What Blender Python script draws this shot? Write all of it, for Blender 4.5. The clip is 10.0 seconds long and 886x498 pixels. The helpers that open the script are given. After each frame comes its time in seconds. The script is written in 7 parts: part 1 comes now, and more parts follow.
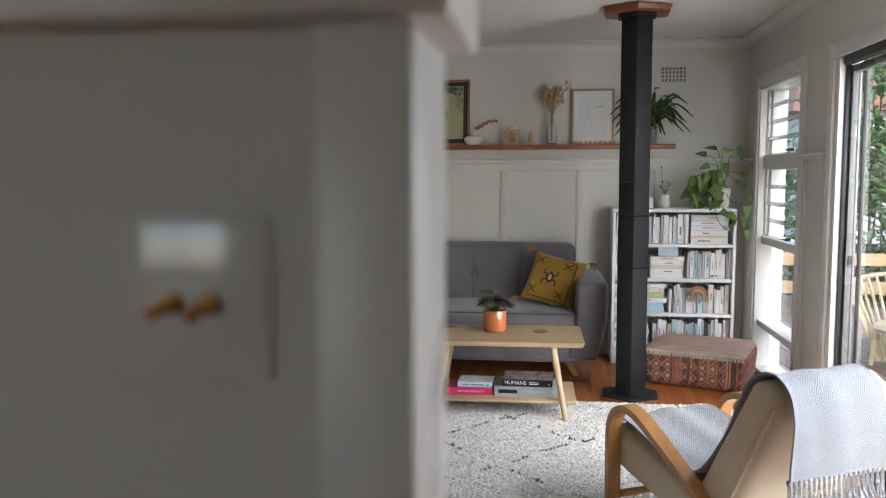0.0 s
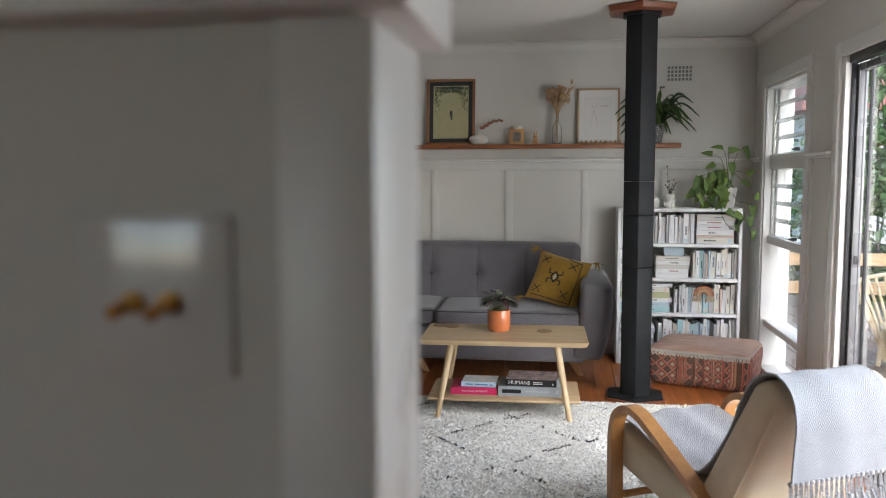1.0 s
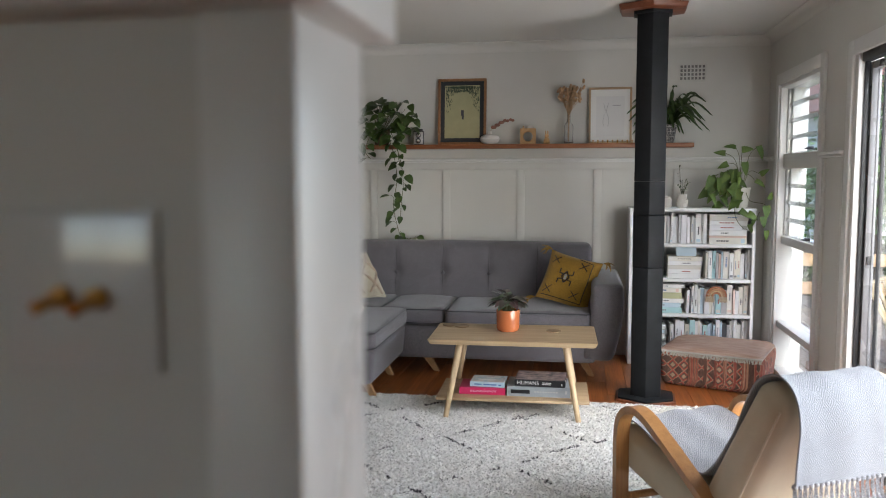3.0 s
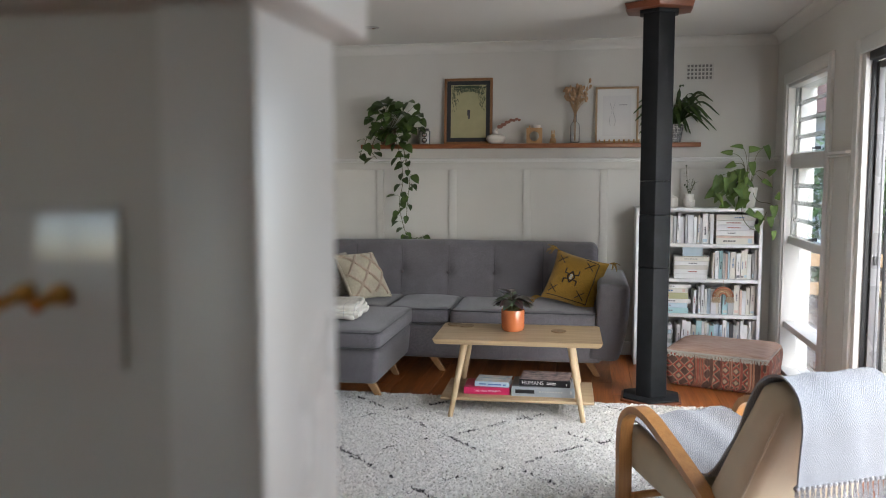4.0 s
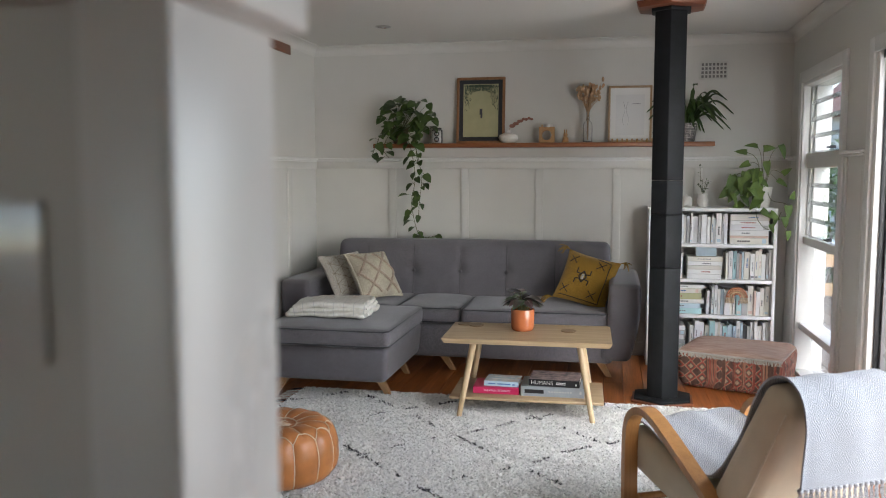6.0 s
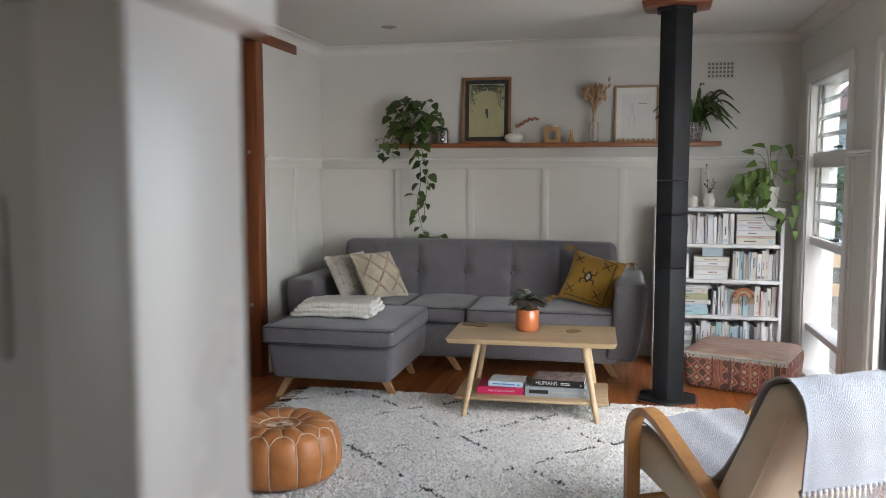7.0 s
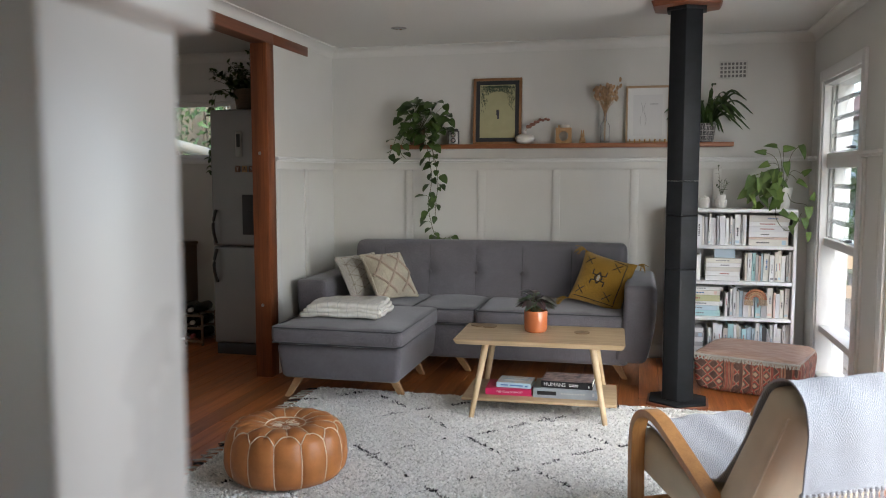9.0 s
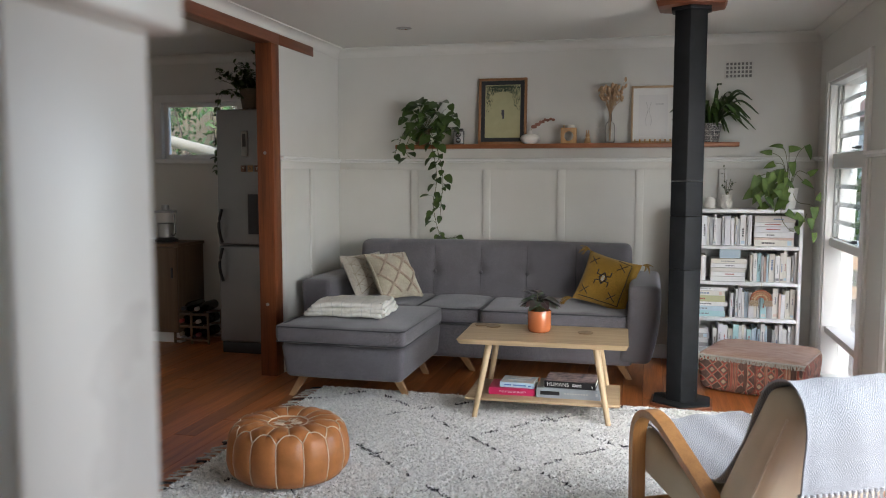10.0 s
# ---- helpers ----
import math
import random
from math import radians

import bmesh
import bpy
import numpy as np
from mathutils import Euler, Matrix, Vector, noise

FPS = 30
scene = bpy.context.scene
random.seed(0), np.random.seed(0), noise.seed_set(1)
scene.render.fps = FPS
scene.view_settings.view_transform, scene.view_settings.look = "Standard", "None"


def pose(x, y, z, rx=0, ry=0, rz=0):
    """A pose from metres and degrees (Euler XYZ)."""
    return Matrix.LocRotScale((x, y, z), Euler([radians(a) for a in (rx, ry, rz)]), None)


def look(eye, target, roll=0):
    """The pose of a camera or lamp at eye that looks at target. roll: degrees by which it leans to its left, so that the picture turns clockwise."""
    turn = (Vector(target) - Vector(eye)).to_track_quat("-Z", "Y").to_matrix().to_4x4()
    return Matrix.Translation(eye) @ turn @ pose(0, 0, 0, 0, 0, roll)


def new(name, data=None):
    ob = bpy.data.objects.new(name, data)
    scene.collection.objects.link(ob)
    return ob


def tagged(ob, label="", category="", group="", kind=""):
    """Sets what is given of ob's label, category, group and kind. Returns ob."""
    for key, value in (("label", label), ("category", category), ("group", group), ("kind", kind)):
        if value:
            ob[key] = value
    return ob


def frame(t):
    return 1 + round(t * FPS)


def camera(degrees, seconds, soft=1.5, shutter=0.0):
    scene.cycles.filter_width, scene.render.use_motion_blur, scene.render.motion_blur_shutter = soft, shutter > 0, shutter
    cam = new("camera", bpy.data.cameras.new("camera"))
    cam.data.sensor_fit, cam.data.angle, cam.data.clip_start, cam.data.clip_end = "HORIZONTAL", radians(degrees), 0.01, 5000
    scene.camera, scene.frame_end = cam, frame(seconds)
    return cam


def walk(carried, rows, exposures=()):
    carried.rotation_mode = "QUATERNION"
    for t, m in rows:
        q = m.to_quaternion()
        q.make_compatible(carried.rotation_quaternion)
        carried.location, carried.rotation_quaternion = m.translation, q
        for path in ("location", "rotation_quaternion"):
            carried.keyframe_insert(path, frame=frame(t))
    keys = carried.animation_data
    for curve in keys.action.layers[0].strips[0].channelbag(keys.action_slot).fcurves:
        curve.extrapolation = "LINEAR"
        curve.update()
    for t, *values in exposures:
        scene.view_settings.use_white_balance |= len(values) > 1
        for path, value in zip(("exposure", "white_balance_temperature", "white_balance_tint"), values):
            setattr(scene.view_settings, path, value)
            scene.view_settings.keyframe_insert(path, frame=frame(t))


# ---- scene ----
cam = camera(56.7, 10.0, soft=1.0)
PATH = [
    (0, (0.4269, 0.1932, 1.2846), (0.1607, 2.1661, 1.1045), -0.10),
    (0.5, (0.4377, 0.1981, 1.2842), (0.1617, 2.1710, 1.1031), -0.10),
    (1, (0.4487, 0.2023, 1.2836), (0.1627, 2.1740, 1.1024), -0.10),
    (1.5, (0.4597, 0.2060, 1.2830), (0.1636, 2.1758, 1.1018), -0.11),
    (2, (0.4708, 0.2094, 1.2822), (0.1644, 2.1770, 1.1013), -0.10),
    (2.5, (0.4820, 0.2127, 1.2813), (0.1651, 2.1780, 1.1006), -0.10),
    (4, (0.5164, 0.2223, 1.2786), (0.1663, 2.1822, 1.0976), -0.05),
    (4.5, (0.5281, 0.2256, 1.2777), (0.1667, 2.1841, 1.0963), -0.03),
    (5, (0.5400, 0.2292, 1.2768), (0.1671, 2.1861, 1.0951), -0.02),
    (5.5, (0.5520, 0.2328, 1.2759), (0.1677, 2.1881, 1.0940), -0.00),
    (7, (0.5891, 0.2438, 1.2737), (0.1712, 2.1924, 1.0924), -0.01),
    (7.5, (0.6018, 0.2472, 1.2731), (0.1731, 2.1928, 1.0925), -0.03),
    (8, (0.6147, 0.2503, 1.2726), (0.1753, 2.1926, 1.0928), -0.04),
    (8.5, (0.6277, 0.2528, 1.2721), (0.1779, 2.1919, 1.0933), -0.05),
    (9, (0.6408, 0.2546, 1.2718), (0.1806, 2.1908, 1.0937), -0.05),
    (9.5, (0.6541, 0.2555, 1.2715), (0.1835, 2.1898, 1.0937), -0.03),
    (10, (0.6675, 0.2551, 1.2713), (0.1864, 2.1892, 1.0928), 0.03),
]
cam.data.dof.use_dof, cam.data.dof.focus_distance, cam.data.dof.aperture_fstop = True, 4.7, 4.2
walk(cam, [(t, look(e, g, r)) for t, e, g, r in PATH], exposures=((0.0, 2.50, 6560, 9.0), (10.0, 2.50, 6560, 9.0)))

# ---- light ----
world = bpy.data.worlds.new("sky")
scene.world = world
world.use_nodes = True
sky = world.node_tree.nodes.new("ShaderNodeTexSky")
sky.sky_type, sky.sun_disc = "NISHITA", False
sky.sun_elevation, sky.sun_rotation = radians(42), radians(150)
sky.air_density, sky.dust_density, sky.ozone_density = 1.0, 1.2, 1.0
world.node_tree.links.new(sky.outputs[0], world.node_tree.nodes["Background"].inputs[0])
world.node_tree.nodes["Background"].inputs[1].default_value = 0.15

sun = new("sun", bpy.data.lights.new("sun", "SUN"))
sun.data.energy, sun.data.angle, sun.data.color = 0.17, radians(40), (1.0, 0.985, 0.96)
sun.matrix_world = look((5.0, -8.66, 9.0), (0, 0, 0))

# daylight of the sliding door's open side
daylight = new("door_daylight", bpy.data.lights.new("door_daylight", "AREA"))
daylight.data.shape, daylight.data.size, daylight.data.size_y = "RECTANGLE", 2.2, 1.7
daylight.data.energy, daylight.data.color = 10.0, (0.95, 0.96, 1.0)
daylight.matrix_world = look((2.28, 2.72, 1.04), (-1.6, 3.6, 0.10))

# ---- materials ----
def make(name):
    m = bpy.data.materials.new(name)
    m.use_nodes = True
    nt = m.node_tree
    return m, nt, nt.nodes["Principled BSDF"]


def node(nt, kind, **values):
    n = nt.nodes.new(kind)
    for key, value in values.items():
        if key in n.inputs:
            n.inputs[key].default_value = value
    return n


def coords(nt, stretch=(1, 1, 1), spin=(0, 0, 0), shuffle=False):
    tc = nt.nodes.new("ShaderNodeTexCoord")
    mp = nt.nodes.new("ShaderNodeMapping")
    mp.inputs["Scale"].default_value = stretch
    mp.inputs["Rotation"].default_value = spin
    nt.links.new(tc.outputs["Object"], mp.inputs["Vector"])
    if shuffle:
        oi = nt.nodes.new("ShaderNodeObjectInfo")
        mul = nt.nodes.new("ShaderNodeMath")
        mul.operation = "MULTIPLY"
        mul.inputs[1].default_value = 37.0
        nt.links.new(oi.outputs["Random"], mul.inputs[0])
        nt.links.new(mul.outputs[0], mp.inputs["Location"])
    return mp.outputs[0]


def ramp(nt, fac, stops):
    r = nt.nodes.new("ShaderNodeValToRGB")
    e = r.color_ramp.elements
    while len(e) < len(stops):
        e.new(0.5)
    for k, (p, c) in enumerate(stops):
        e[k].position, e[k].color = p, (*c, 1)
    nt.links.new(fac, r.inputs[0])
    return r.outputs[0]


def mix(nt, fac, a, b, blend="MIX"):
    n = nt.nodes.new("ShaderNodeMix")
    n.data_type, n.blend_type = "RGBA", blend
    for sock, v in ((n.inputs[0], fac), (n.inputs[6], a), (n.inputs[7], b)):
        if isinstance(v, (int, float)):
            sock.default_value = v
        elif isinstance(v, tuple):
            sock.default_value = (*v, 1)
        else:
            nt.links.new(v, sock)
    return n.outputs[2]


def noise_tex(nt, vec, scale, detail=4.0, rough=0.55):
    n = node(nt, "ShaderNodeTexNoise", Scale=scale, Detail=detail, Roughness=rough)
    nt.links.new(vec, n.inputs["Vector"])
    return n.outputs["Fac"]


def bump(nt, bsdf, height, strength=0.2, dist=0.003):
    b = node(nt, "ShaderNodeBump", Strength=strength, Distance=dist)
    nt.links.new(height, b.inputs["Height"])
    nt.links.new(b.outputs[0], bsdf.inputs["Normal"])


def shade(c, k):
    return tuple(min(1.0, v * k) for v in c)


def plain(name, c, rough=0.5, metal=0.0, vary=0.12, scale=9.0, relief=0.05, fine=90.0, coat=0.0):
    """Painted or smooth surface with soft blotches and a fine grain."""
    m, nt, b = make(name)
    v = coords(nt)
    f = noise_tex(nt, v, scale)
    g = noise_tex(nt, v, fine, 2)
    nt.links.new(ramp(nt, f, [(0.3, shade(c, 1 - vary)), (0.7, shade(c, 1 + vary * 0.5))]), b.inputs["Base Color"])
    rr = node(nt, "ShaderNodeMapRange")
    rr.inputs["To Min"].default_value, rr.inputs["To Max"].default_value = max(0.02, rough - 0.1), min(1, rough + 0.1)
    nt.links.new(f, rr.inputs["Value"])
    nt.links.new(rr.outputs[0], b.inputs["Roughness"])
    b.inputs["Metallic"].default_value = metal
    b.inputs["Coat Weight"].default_value = coat
    if relief:
        bump(nt, b, g, relief, 0.002)
    return m


def wood(name, dark, light, axis=1, rough=0.4, shuffle=False, scale=1.0, coat=0.0, tone=0.0):
    """Timber with grain along one axis; each piece may have its own tone."""
    m, nt, b = make(name)
    st = [28 * scale] * 3
    st[axis] = 1.6 * scale
    v = coords(nt, st, shuffle=shuffle)
    f = noise_tex(nt, v, 1.0, 7, 0.62)
    fine = [160 * scale] * 3
    fine[axis] = 5 * scale
    g = noise_tex(nt, coords(nt, fine, shuffle=shuffle), 1.0, 3)
    mid = tuple((x + y) / 2 for x, y in zip(dark, light))
    col = ramp(nt, f, [(0.28, dark), (0.5, mid), (0.72, light)])
    col = mix(nt, 0.25, col, ramp(nt, g, [(0.3, shade(dark, 0.7)), (0.65, light)]))
    if tone:
        oi = nt.nodes.new("ShaderNodeObjectInfo")
        col = mix(nt, 1.0, col, ramp(nt, oi.outputs["Random"], [(0.0, (1 - tone,) * 3), (1.0, (1 + tone * 0.4,) * 3)]), "MULTIPLY")
    nt.links.new(col, b.inputs["Base Color"])
    b.inputs["Roughness"].default_value = rough
    b.inputs["Coat Weight"].default_value = coat
    b.inputs["Coat Roughness"].default_value = 0.25
    bump(nt, b, g, 0.12, 0.001)
    return m


def fabric(name, c, weave=420.0, vary=0.18, rough=0.95, relief=0.35, fleck=0.35):
    """Woven cloth: crossed threads, light and dark flecks, soft blotches."""
    m, nt, b = make(name)
    v = coords(nt)
    a = noise_tex(nt, coords(nt, (weave * 0.35, weave * 0.35, weave)), 1.0, 2)
    d = noise_tex(nt, coords(nt, (weave, weave, weave * 0.3)), 1.0, 2)
    f = noise_tex(nt, v, 6.0, 3)
    base = ramp(nt, f, [(0.3, shade(c, 1 - vary)), (0.7, shade(c, 1 + vary))])
    flecks = ramp(nt, a, [(0.35, (1 - fleck,) * 3), (0.65, (1 + fleck,) * 3)])
    flecks2 = ramp(nt, d, [(0.35, (1 - fleck,) * 3), (0.65, (1 + fleck,) * 3)])
    col = mix(nt, 1.0, mix(nt, 1.0, base, flecks, "MULTIPLY"), flecks2, "MULTIPLY")
    nt.links.new(col, b.inputs["Base Color"])
    b.inputs["Roughness"].default_value = rough
    b.inputs["Sheen Weight"].default_value = 0.25
    b.inputs["Specular IOR Level"].default_value = 0.2
    h = mix(nt, 0.5, a, d)
    bump(nt, b, h, relief, 0.0015)
    return m


def leafy(name, dark, light, rough=0.4):
    """Leaves; each leaf object has its own shade of green."""
    m, nt, b = make(name)
    oi = nt.nodes.new("ShaderNodeObjectInfo")
    geo = nt.nodes.new("ShaderNodeNewGeometry")
    add = nt.nodes.new("ShaderNodeMath")
    add.operation = "ADD"
    nt.links.new(oi.outputs["Random"], add.inputs[0])
    nt.links.new(geo.outputs["Random Per Island"], add.inputs[1])
    fr = nt.nodes.new("ShaderNodeMath")
    fr.operation = "FRACT"
    nt.links.new(add.outputs[0], fr.inputs[0])
    f = noise_tex(nt, coords(nt), 45, 3)
    col = mix(nt, 0.35, ramp(nt, fr.outputs[0], [(0.0, dark), (1.0, light)]), ramp(nt, f, [(0.35, dark), (0.7, light)]))
    nt.links.new(col, b.inputs["Base Color"])
    b.inputs["Roughness"].default_value = rough
    b.inputs["Subsurface Weight"].default_value = 0.0
    bump(nt, b, f, 0.2, 0.002)
    return m


def glass(name, rough=0.0, tint=(1, 1, 1)):
    m, nt, b = make(name)
    b.inputs["Base Color"].default_value = (*tint, 1)
    b.inputs["Roughness"].default_value = rough
    b.inputs["Transmission Weight"].default_value = 1.0
    b.inputs["IOR"].default_value = 1.45
    return m


WHITE = plain("white_wall_paint", (0.62, 0.61, 0.57), 0.55, vary=0.03, scale=2.5, relief=0.06, fine=60)
CEIL = plain("ceiling_paint", (0.66, 0.65, 0.61), 0.7, vary=0.02, scale=2.0, relief=0.03)
TRIM = plain("white_gloss_paint", (0.72, 0.715, 0.69), 0.32, vary=0.03, scale=5, relief=0.03, fine=40)
FLOOR = wood("polished_red_hardwood", (0.20, 0.052, 0.013), (0.54, 0.175, 0.042), 1, 0.38, True, 1.0, 0.05, 0.30)
GAP = plain("dark_floor_gap", (0.02, 0.012, 0.008), 0.9)
REDWOOD = wood("stained_red_timber", (0.075, 0.020, 0.007), (0.27, 0.080, 0.025), 2, 0.45, False, 0.8)
BEAMWOOD = wood("stained_red_beam", (0.10, 0.030, 0.012), (0.22, 0.07, 0.028), 1, 0.45, False, 0.8)
SHELFWOOD = wood("warm_shelf_timber", (0.17, 0.055, 0.018), (0.36, 0.13, 0.045), 0, 0.38)
CAPWOOD = wood("cap_timber", (0.10, 0.032, 0.014), (0.22, 0.07, 0.03), 0, 0.4)
OAK = wood("pale_oak", (0.35, 0.24, 0.13), (0.53, 0.39, 0.235), 0, 0.42)
OAKLEG = wood("pale_oak_leg", (0.46, 0.33, 0.18), (0.62, 0.47, 0.29), 2, 0.42)
SOFALEG = wood("sofa_leg_beech", (0.36, 0.20, 0.09), (0.52, 0.32, 0.16), 2, 0.45)
BIRCH = wood("lacquered_birch", (0.34, 0.15, 0.045), (0.50, 0.25, 0.085), 2, 0.3, coat=0.3)
IRON = plain("charcoal_enamel", (0.012, 0.0135, 0.015), 0.58, vary=0.3, scale=14, relief=0.12, fine=120)
IRON.node_tree.nodes["Principled BSDF"].inputs["Specular IOR Level"].default_value = 0.22
GREY = fabric("grey_sofa_fabric", (0.132, 0.124, 0.134), 460, vary=0.10, fleck=0.24)
PIPING = fabric("dark_grey_piping", (0.05, 0.05, 0.055), 500)
OCHRE = fabric("ochre_cotton", (0.30, 0.17, 0.025), 420, fleck=0.25)
BLACKYARN = fabric("black_yarn", (0.022, 0.018, 0.018), 600)
CREAM = fabric("cream_cotton", (0.40, 0.355, 0.27), 380, fleck=0.2)
CREAM2 = fabric("pale_cream_cotton", (0.47, 0.44, 0.38), 380, fleck=0.2)
BROWNYARN = fabric("brown_yarn", (0.20, 0.15, 0.10), 600)
BLUSHYARN = fabric("blush_yarn", (0.35, 0.275, 0.21), 500)
VINYL = plain("cream_vinyl", (0.60, 0.52, 0.38), 0.42, vary=0.08, scale=8, relief=0.12, fine=240)
VPIPE = plain("cream_piping", (0.66, 0.59, 0.46), 0.4)
TAN = plain("tan_leather", (0.45, 0.170, 0.050), 0.40, vary=0.28, scale=10, relief=0.18, fine=140)
STITCH = plain("pale_stitching", (0.66, 0.52, 0.38), 0.8)
TERRA = plain("glazed_terracotta", (0.52, 0.155, 0.055), 0.18, vary=0.06, coat=0.5)
CERAMIC = plain("white_ceramic", (0.72, 0.69, 0.64), 0.35, vary=0.05)
FRIDGESTEEL = plain("fridge_steel", (0.26, 0.26, 0.26), 0.36, 0.7, vary=0.08, scale=3)
STEEL = plain("brushed_steel", (0.42, 0.42, 0.42), 0.38, 0.85, vary=0.06, scale=3)
DARKPLASTIC = plain("dark_plastic", (0.03, 0.03, 0.032), 0.4)
CHROME = plain("chrome", (0.6, 0.6, 0.6), 0.15, 1.0, vary=0.03)
BRASS = plain("aged_brass", (0.50, 0.27, 0.07), 0.3, 0.9, vary=0.1, scale=60)
BLACKALU = plain("black_aluminium", (0.018, 0.018, 0.02), 0.4, vary=0.2)
GREYALU = plain("grey_aluminium", (0.36, 0.36, 0.35), 0.4, 0.2)
PALEALU = plain("pale_anodised_aluminium", (0.20, 0.20, 0.205), 0.28, 0.15, vary=0.05, scale=4, relief=0.02)
GLASS = glass("window_glass")
BLADE = glass("louvre_glass", 0.0, (0.95, 0.98, 0.97))
LIP = glass("frosted_lip", 0.12, (0.80, 0.82, 0.82))
BOTTLEGLASS = glass("bottle_glass")
SHELFWHITE = plain("white_laminate", (0.82, 0.82, 0.82), 0.4, vary=0.02, relief=0.0)
PAPER = plain("book_pages", (0.66, 0.62, 0.54), 0.9, relief=0.1, fine=300)
SOIL = plain("potting_soil", (0.03, 0.02, 0.014), 1.0, vary=0.4, scale=60, relief=0.6)
STEM = plain("plant_stem", (0.10, 0.11, 0.04), 0.6)
POTHOS = leafy("pothos_leaf", (0.018, 0.042, 0.010), (0.085, 0.145, 0.030))
IVYLEAF = leafy("syngonium_leaf", (0.04, 0.085, 0.015), (0.13, 0.20, 0.03), 0.62)
FERNLEAF = leafy("bird_nest_frond", (0.025, 0.055, 0.012), (0.07, 0.13, 0.03))
DARKLEAF = leafy("peperomia_leaf", (0.025, 0.035, 0.02), (0.10, 0.05, 0.055), 0.3)
GARDEN = leafy("garden_leaf", (0.03, 0.08, 0.02), (0.16, 0.27, 0.08), 0.5)
DRIED = plain("dried_grass", (0.52, 0.34, 0.20), 0.9, vary=0.25, scale=60)
PALEWOOD = wood("toy_timber", (0.40, 0.22, 0.09), (0.55, 0.34, 0.16), 2, 0.5)
DECKWOOD = wood("weathered_decking", (0.16, 0.125, 0.09), (0.28, 0.22, 0.165), 0, 0.8, True, 1, 0, 0.3)
PINE = wood("pine_slats", (0.50, 0.30, 0.14), (0.68, 0.46, 0.25), 1, 0.6, True, 1, 0, 0.25)

# ---- shape helpers ----
def part(name, bm, material, parent=None, label="", smooth=True, at=None):
    me = bpy.data.meshes.new(name)
    bmesh.ops.recalc_face_normals(bm, faces=bm.faces)
    bm.to_mesh(me)
    bm.free()
    mats = material if isinstance(material, (list, tuple)) else [material]
    for m in mats:
        me.materials.append(m)
    if smooth:
        me.shade_smooth()
        me.set_sharp_from_angle(angle=radians(38))
    ob = new(name, me)
    if parent is not None:
        ob.parent = parent
    if at is not None:
        ob.matrix_basis = at
    if label:
        ob["label"] = label
    return ob


def piece(name, me, parent, m):
    ob = new(name, me)
    ob.parent = parent
    ob.matrix_basis = m
    return ob


def thing(name, m, label, category, group=""):
    return tagged(place(new(name), m), label, category, group)


def place(ob, m):
    ob.matrix_basis = m
    return ob


def box(bm, lo, hi, bevel=0.0, seg=2, m=None):
    """A box between two corners, with bevelled edges."""
    c = [(a + b) / 2 for a, b in zip(lo, hi)]
    s = [abs(b - a) for a, b in zip(lo, hi)]
    got = bmesh.ops.create_cube(bm, size=1.0, matrix=Matrix.Translation(c) @ Matrix.Diagonal((*s, 1)))
    vs = got["verts"]
    if bevel:
        es = list({e for v in vs for e in v.link_edges})
        r = bmesh.ops.bevel(bm, geom=es, offset=bevel, segments=seg, affect="EDGES", profile=0.5)
        vs = list({v for f in r["faces"] for v in f.verts} | {v for v in vs if v.is_valid})
    if m is not None:
        bmesh.ops.transform(bm, matrix=m, verts=vs)
    return vs


def rod(bm, a, b, r0, r1=None, seg=12):
    a, b = Vector(a), Vector(b)
    d = b - a
    m = Matrix.Translation((a + b) / 2) @ d.to_track_quat("Z", "Y").to_matrix().to_4x4()
    bmesh.ops.create_cone(bm, cap_ends=True, segments=seg, radius1=r0, radius2=r0 if r1 is None else r1, depth=d.length, matrix=m)


def tube(bm, pts, r, seg=6, closed=False, flat=None):
    """A tube along points; r is a number or one for each point; flat squashes it along z."""
    pts = [Vector(p) for p in pts]
    n = len(pts)
    rings = []
    for i, p in enumerate(pts):
        a = pts[(i - 1) % n] if closed or i else pts[0]
        b = pts[(i + 1) % n] if closed or i < n - 1 else pts[-1]
        d = (b - a).normalized() if (b - a).length > 1e-9 else Vector((0, 0, 1))
        up = Vector((0, 0, 1)) if abs(d.z) < 0.95 else Vector((0, 1, 0))
        s = d.cross(up).normalized()
        u = s.cross(d)
        rr = r[i] if isinstance(r, (list, tuple)) else r
        rings.append([bm.verts.new(p + rr * (math.cos(q) * s + math.sin(q) * u)) for q in (2 * math.pi * k / seg for k in range(seg))])
    for i in range(n if closed else n - 1):
        A, B = rings[i], rings[(i + 1) % n]
        for k in range(seg):
            bm.faces.new((A[k], A[(k + 1) % seg], B[(k + 1) % seg], B[k]))
    if not closed:
        bm.faces.new(rings[0])
        bm.faces.new(rings[-1])


def lathe(bm, prof, seg=28, centre=(0, 0), wave=None):
    """Turns a profile of (radius, z) round the z axis."""
    rings = []
    for r, z in prof:
        if r < 1e-6:
            rings.append([bm.verts.new((*centre, z))])
        else:
            rings.append([bm.verts.new((centre[0] + r * math.cos(a), centre[1] + r * math.sin(a), z)) for a in (2 * math.pi * k / seg for k in range(seg))])
    for A, B in zip(rings, rings[1:]):
        for k in range(seg):
            q = [A[k % len(A)], A[(k + 1) % len(A)], B[(k + 1) % len(B)], B[k % len(B)]]
            f = list(dict.fromkeys(q))
            if len(f) > 2:
                bm.faces.new(f)


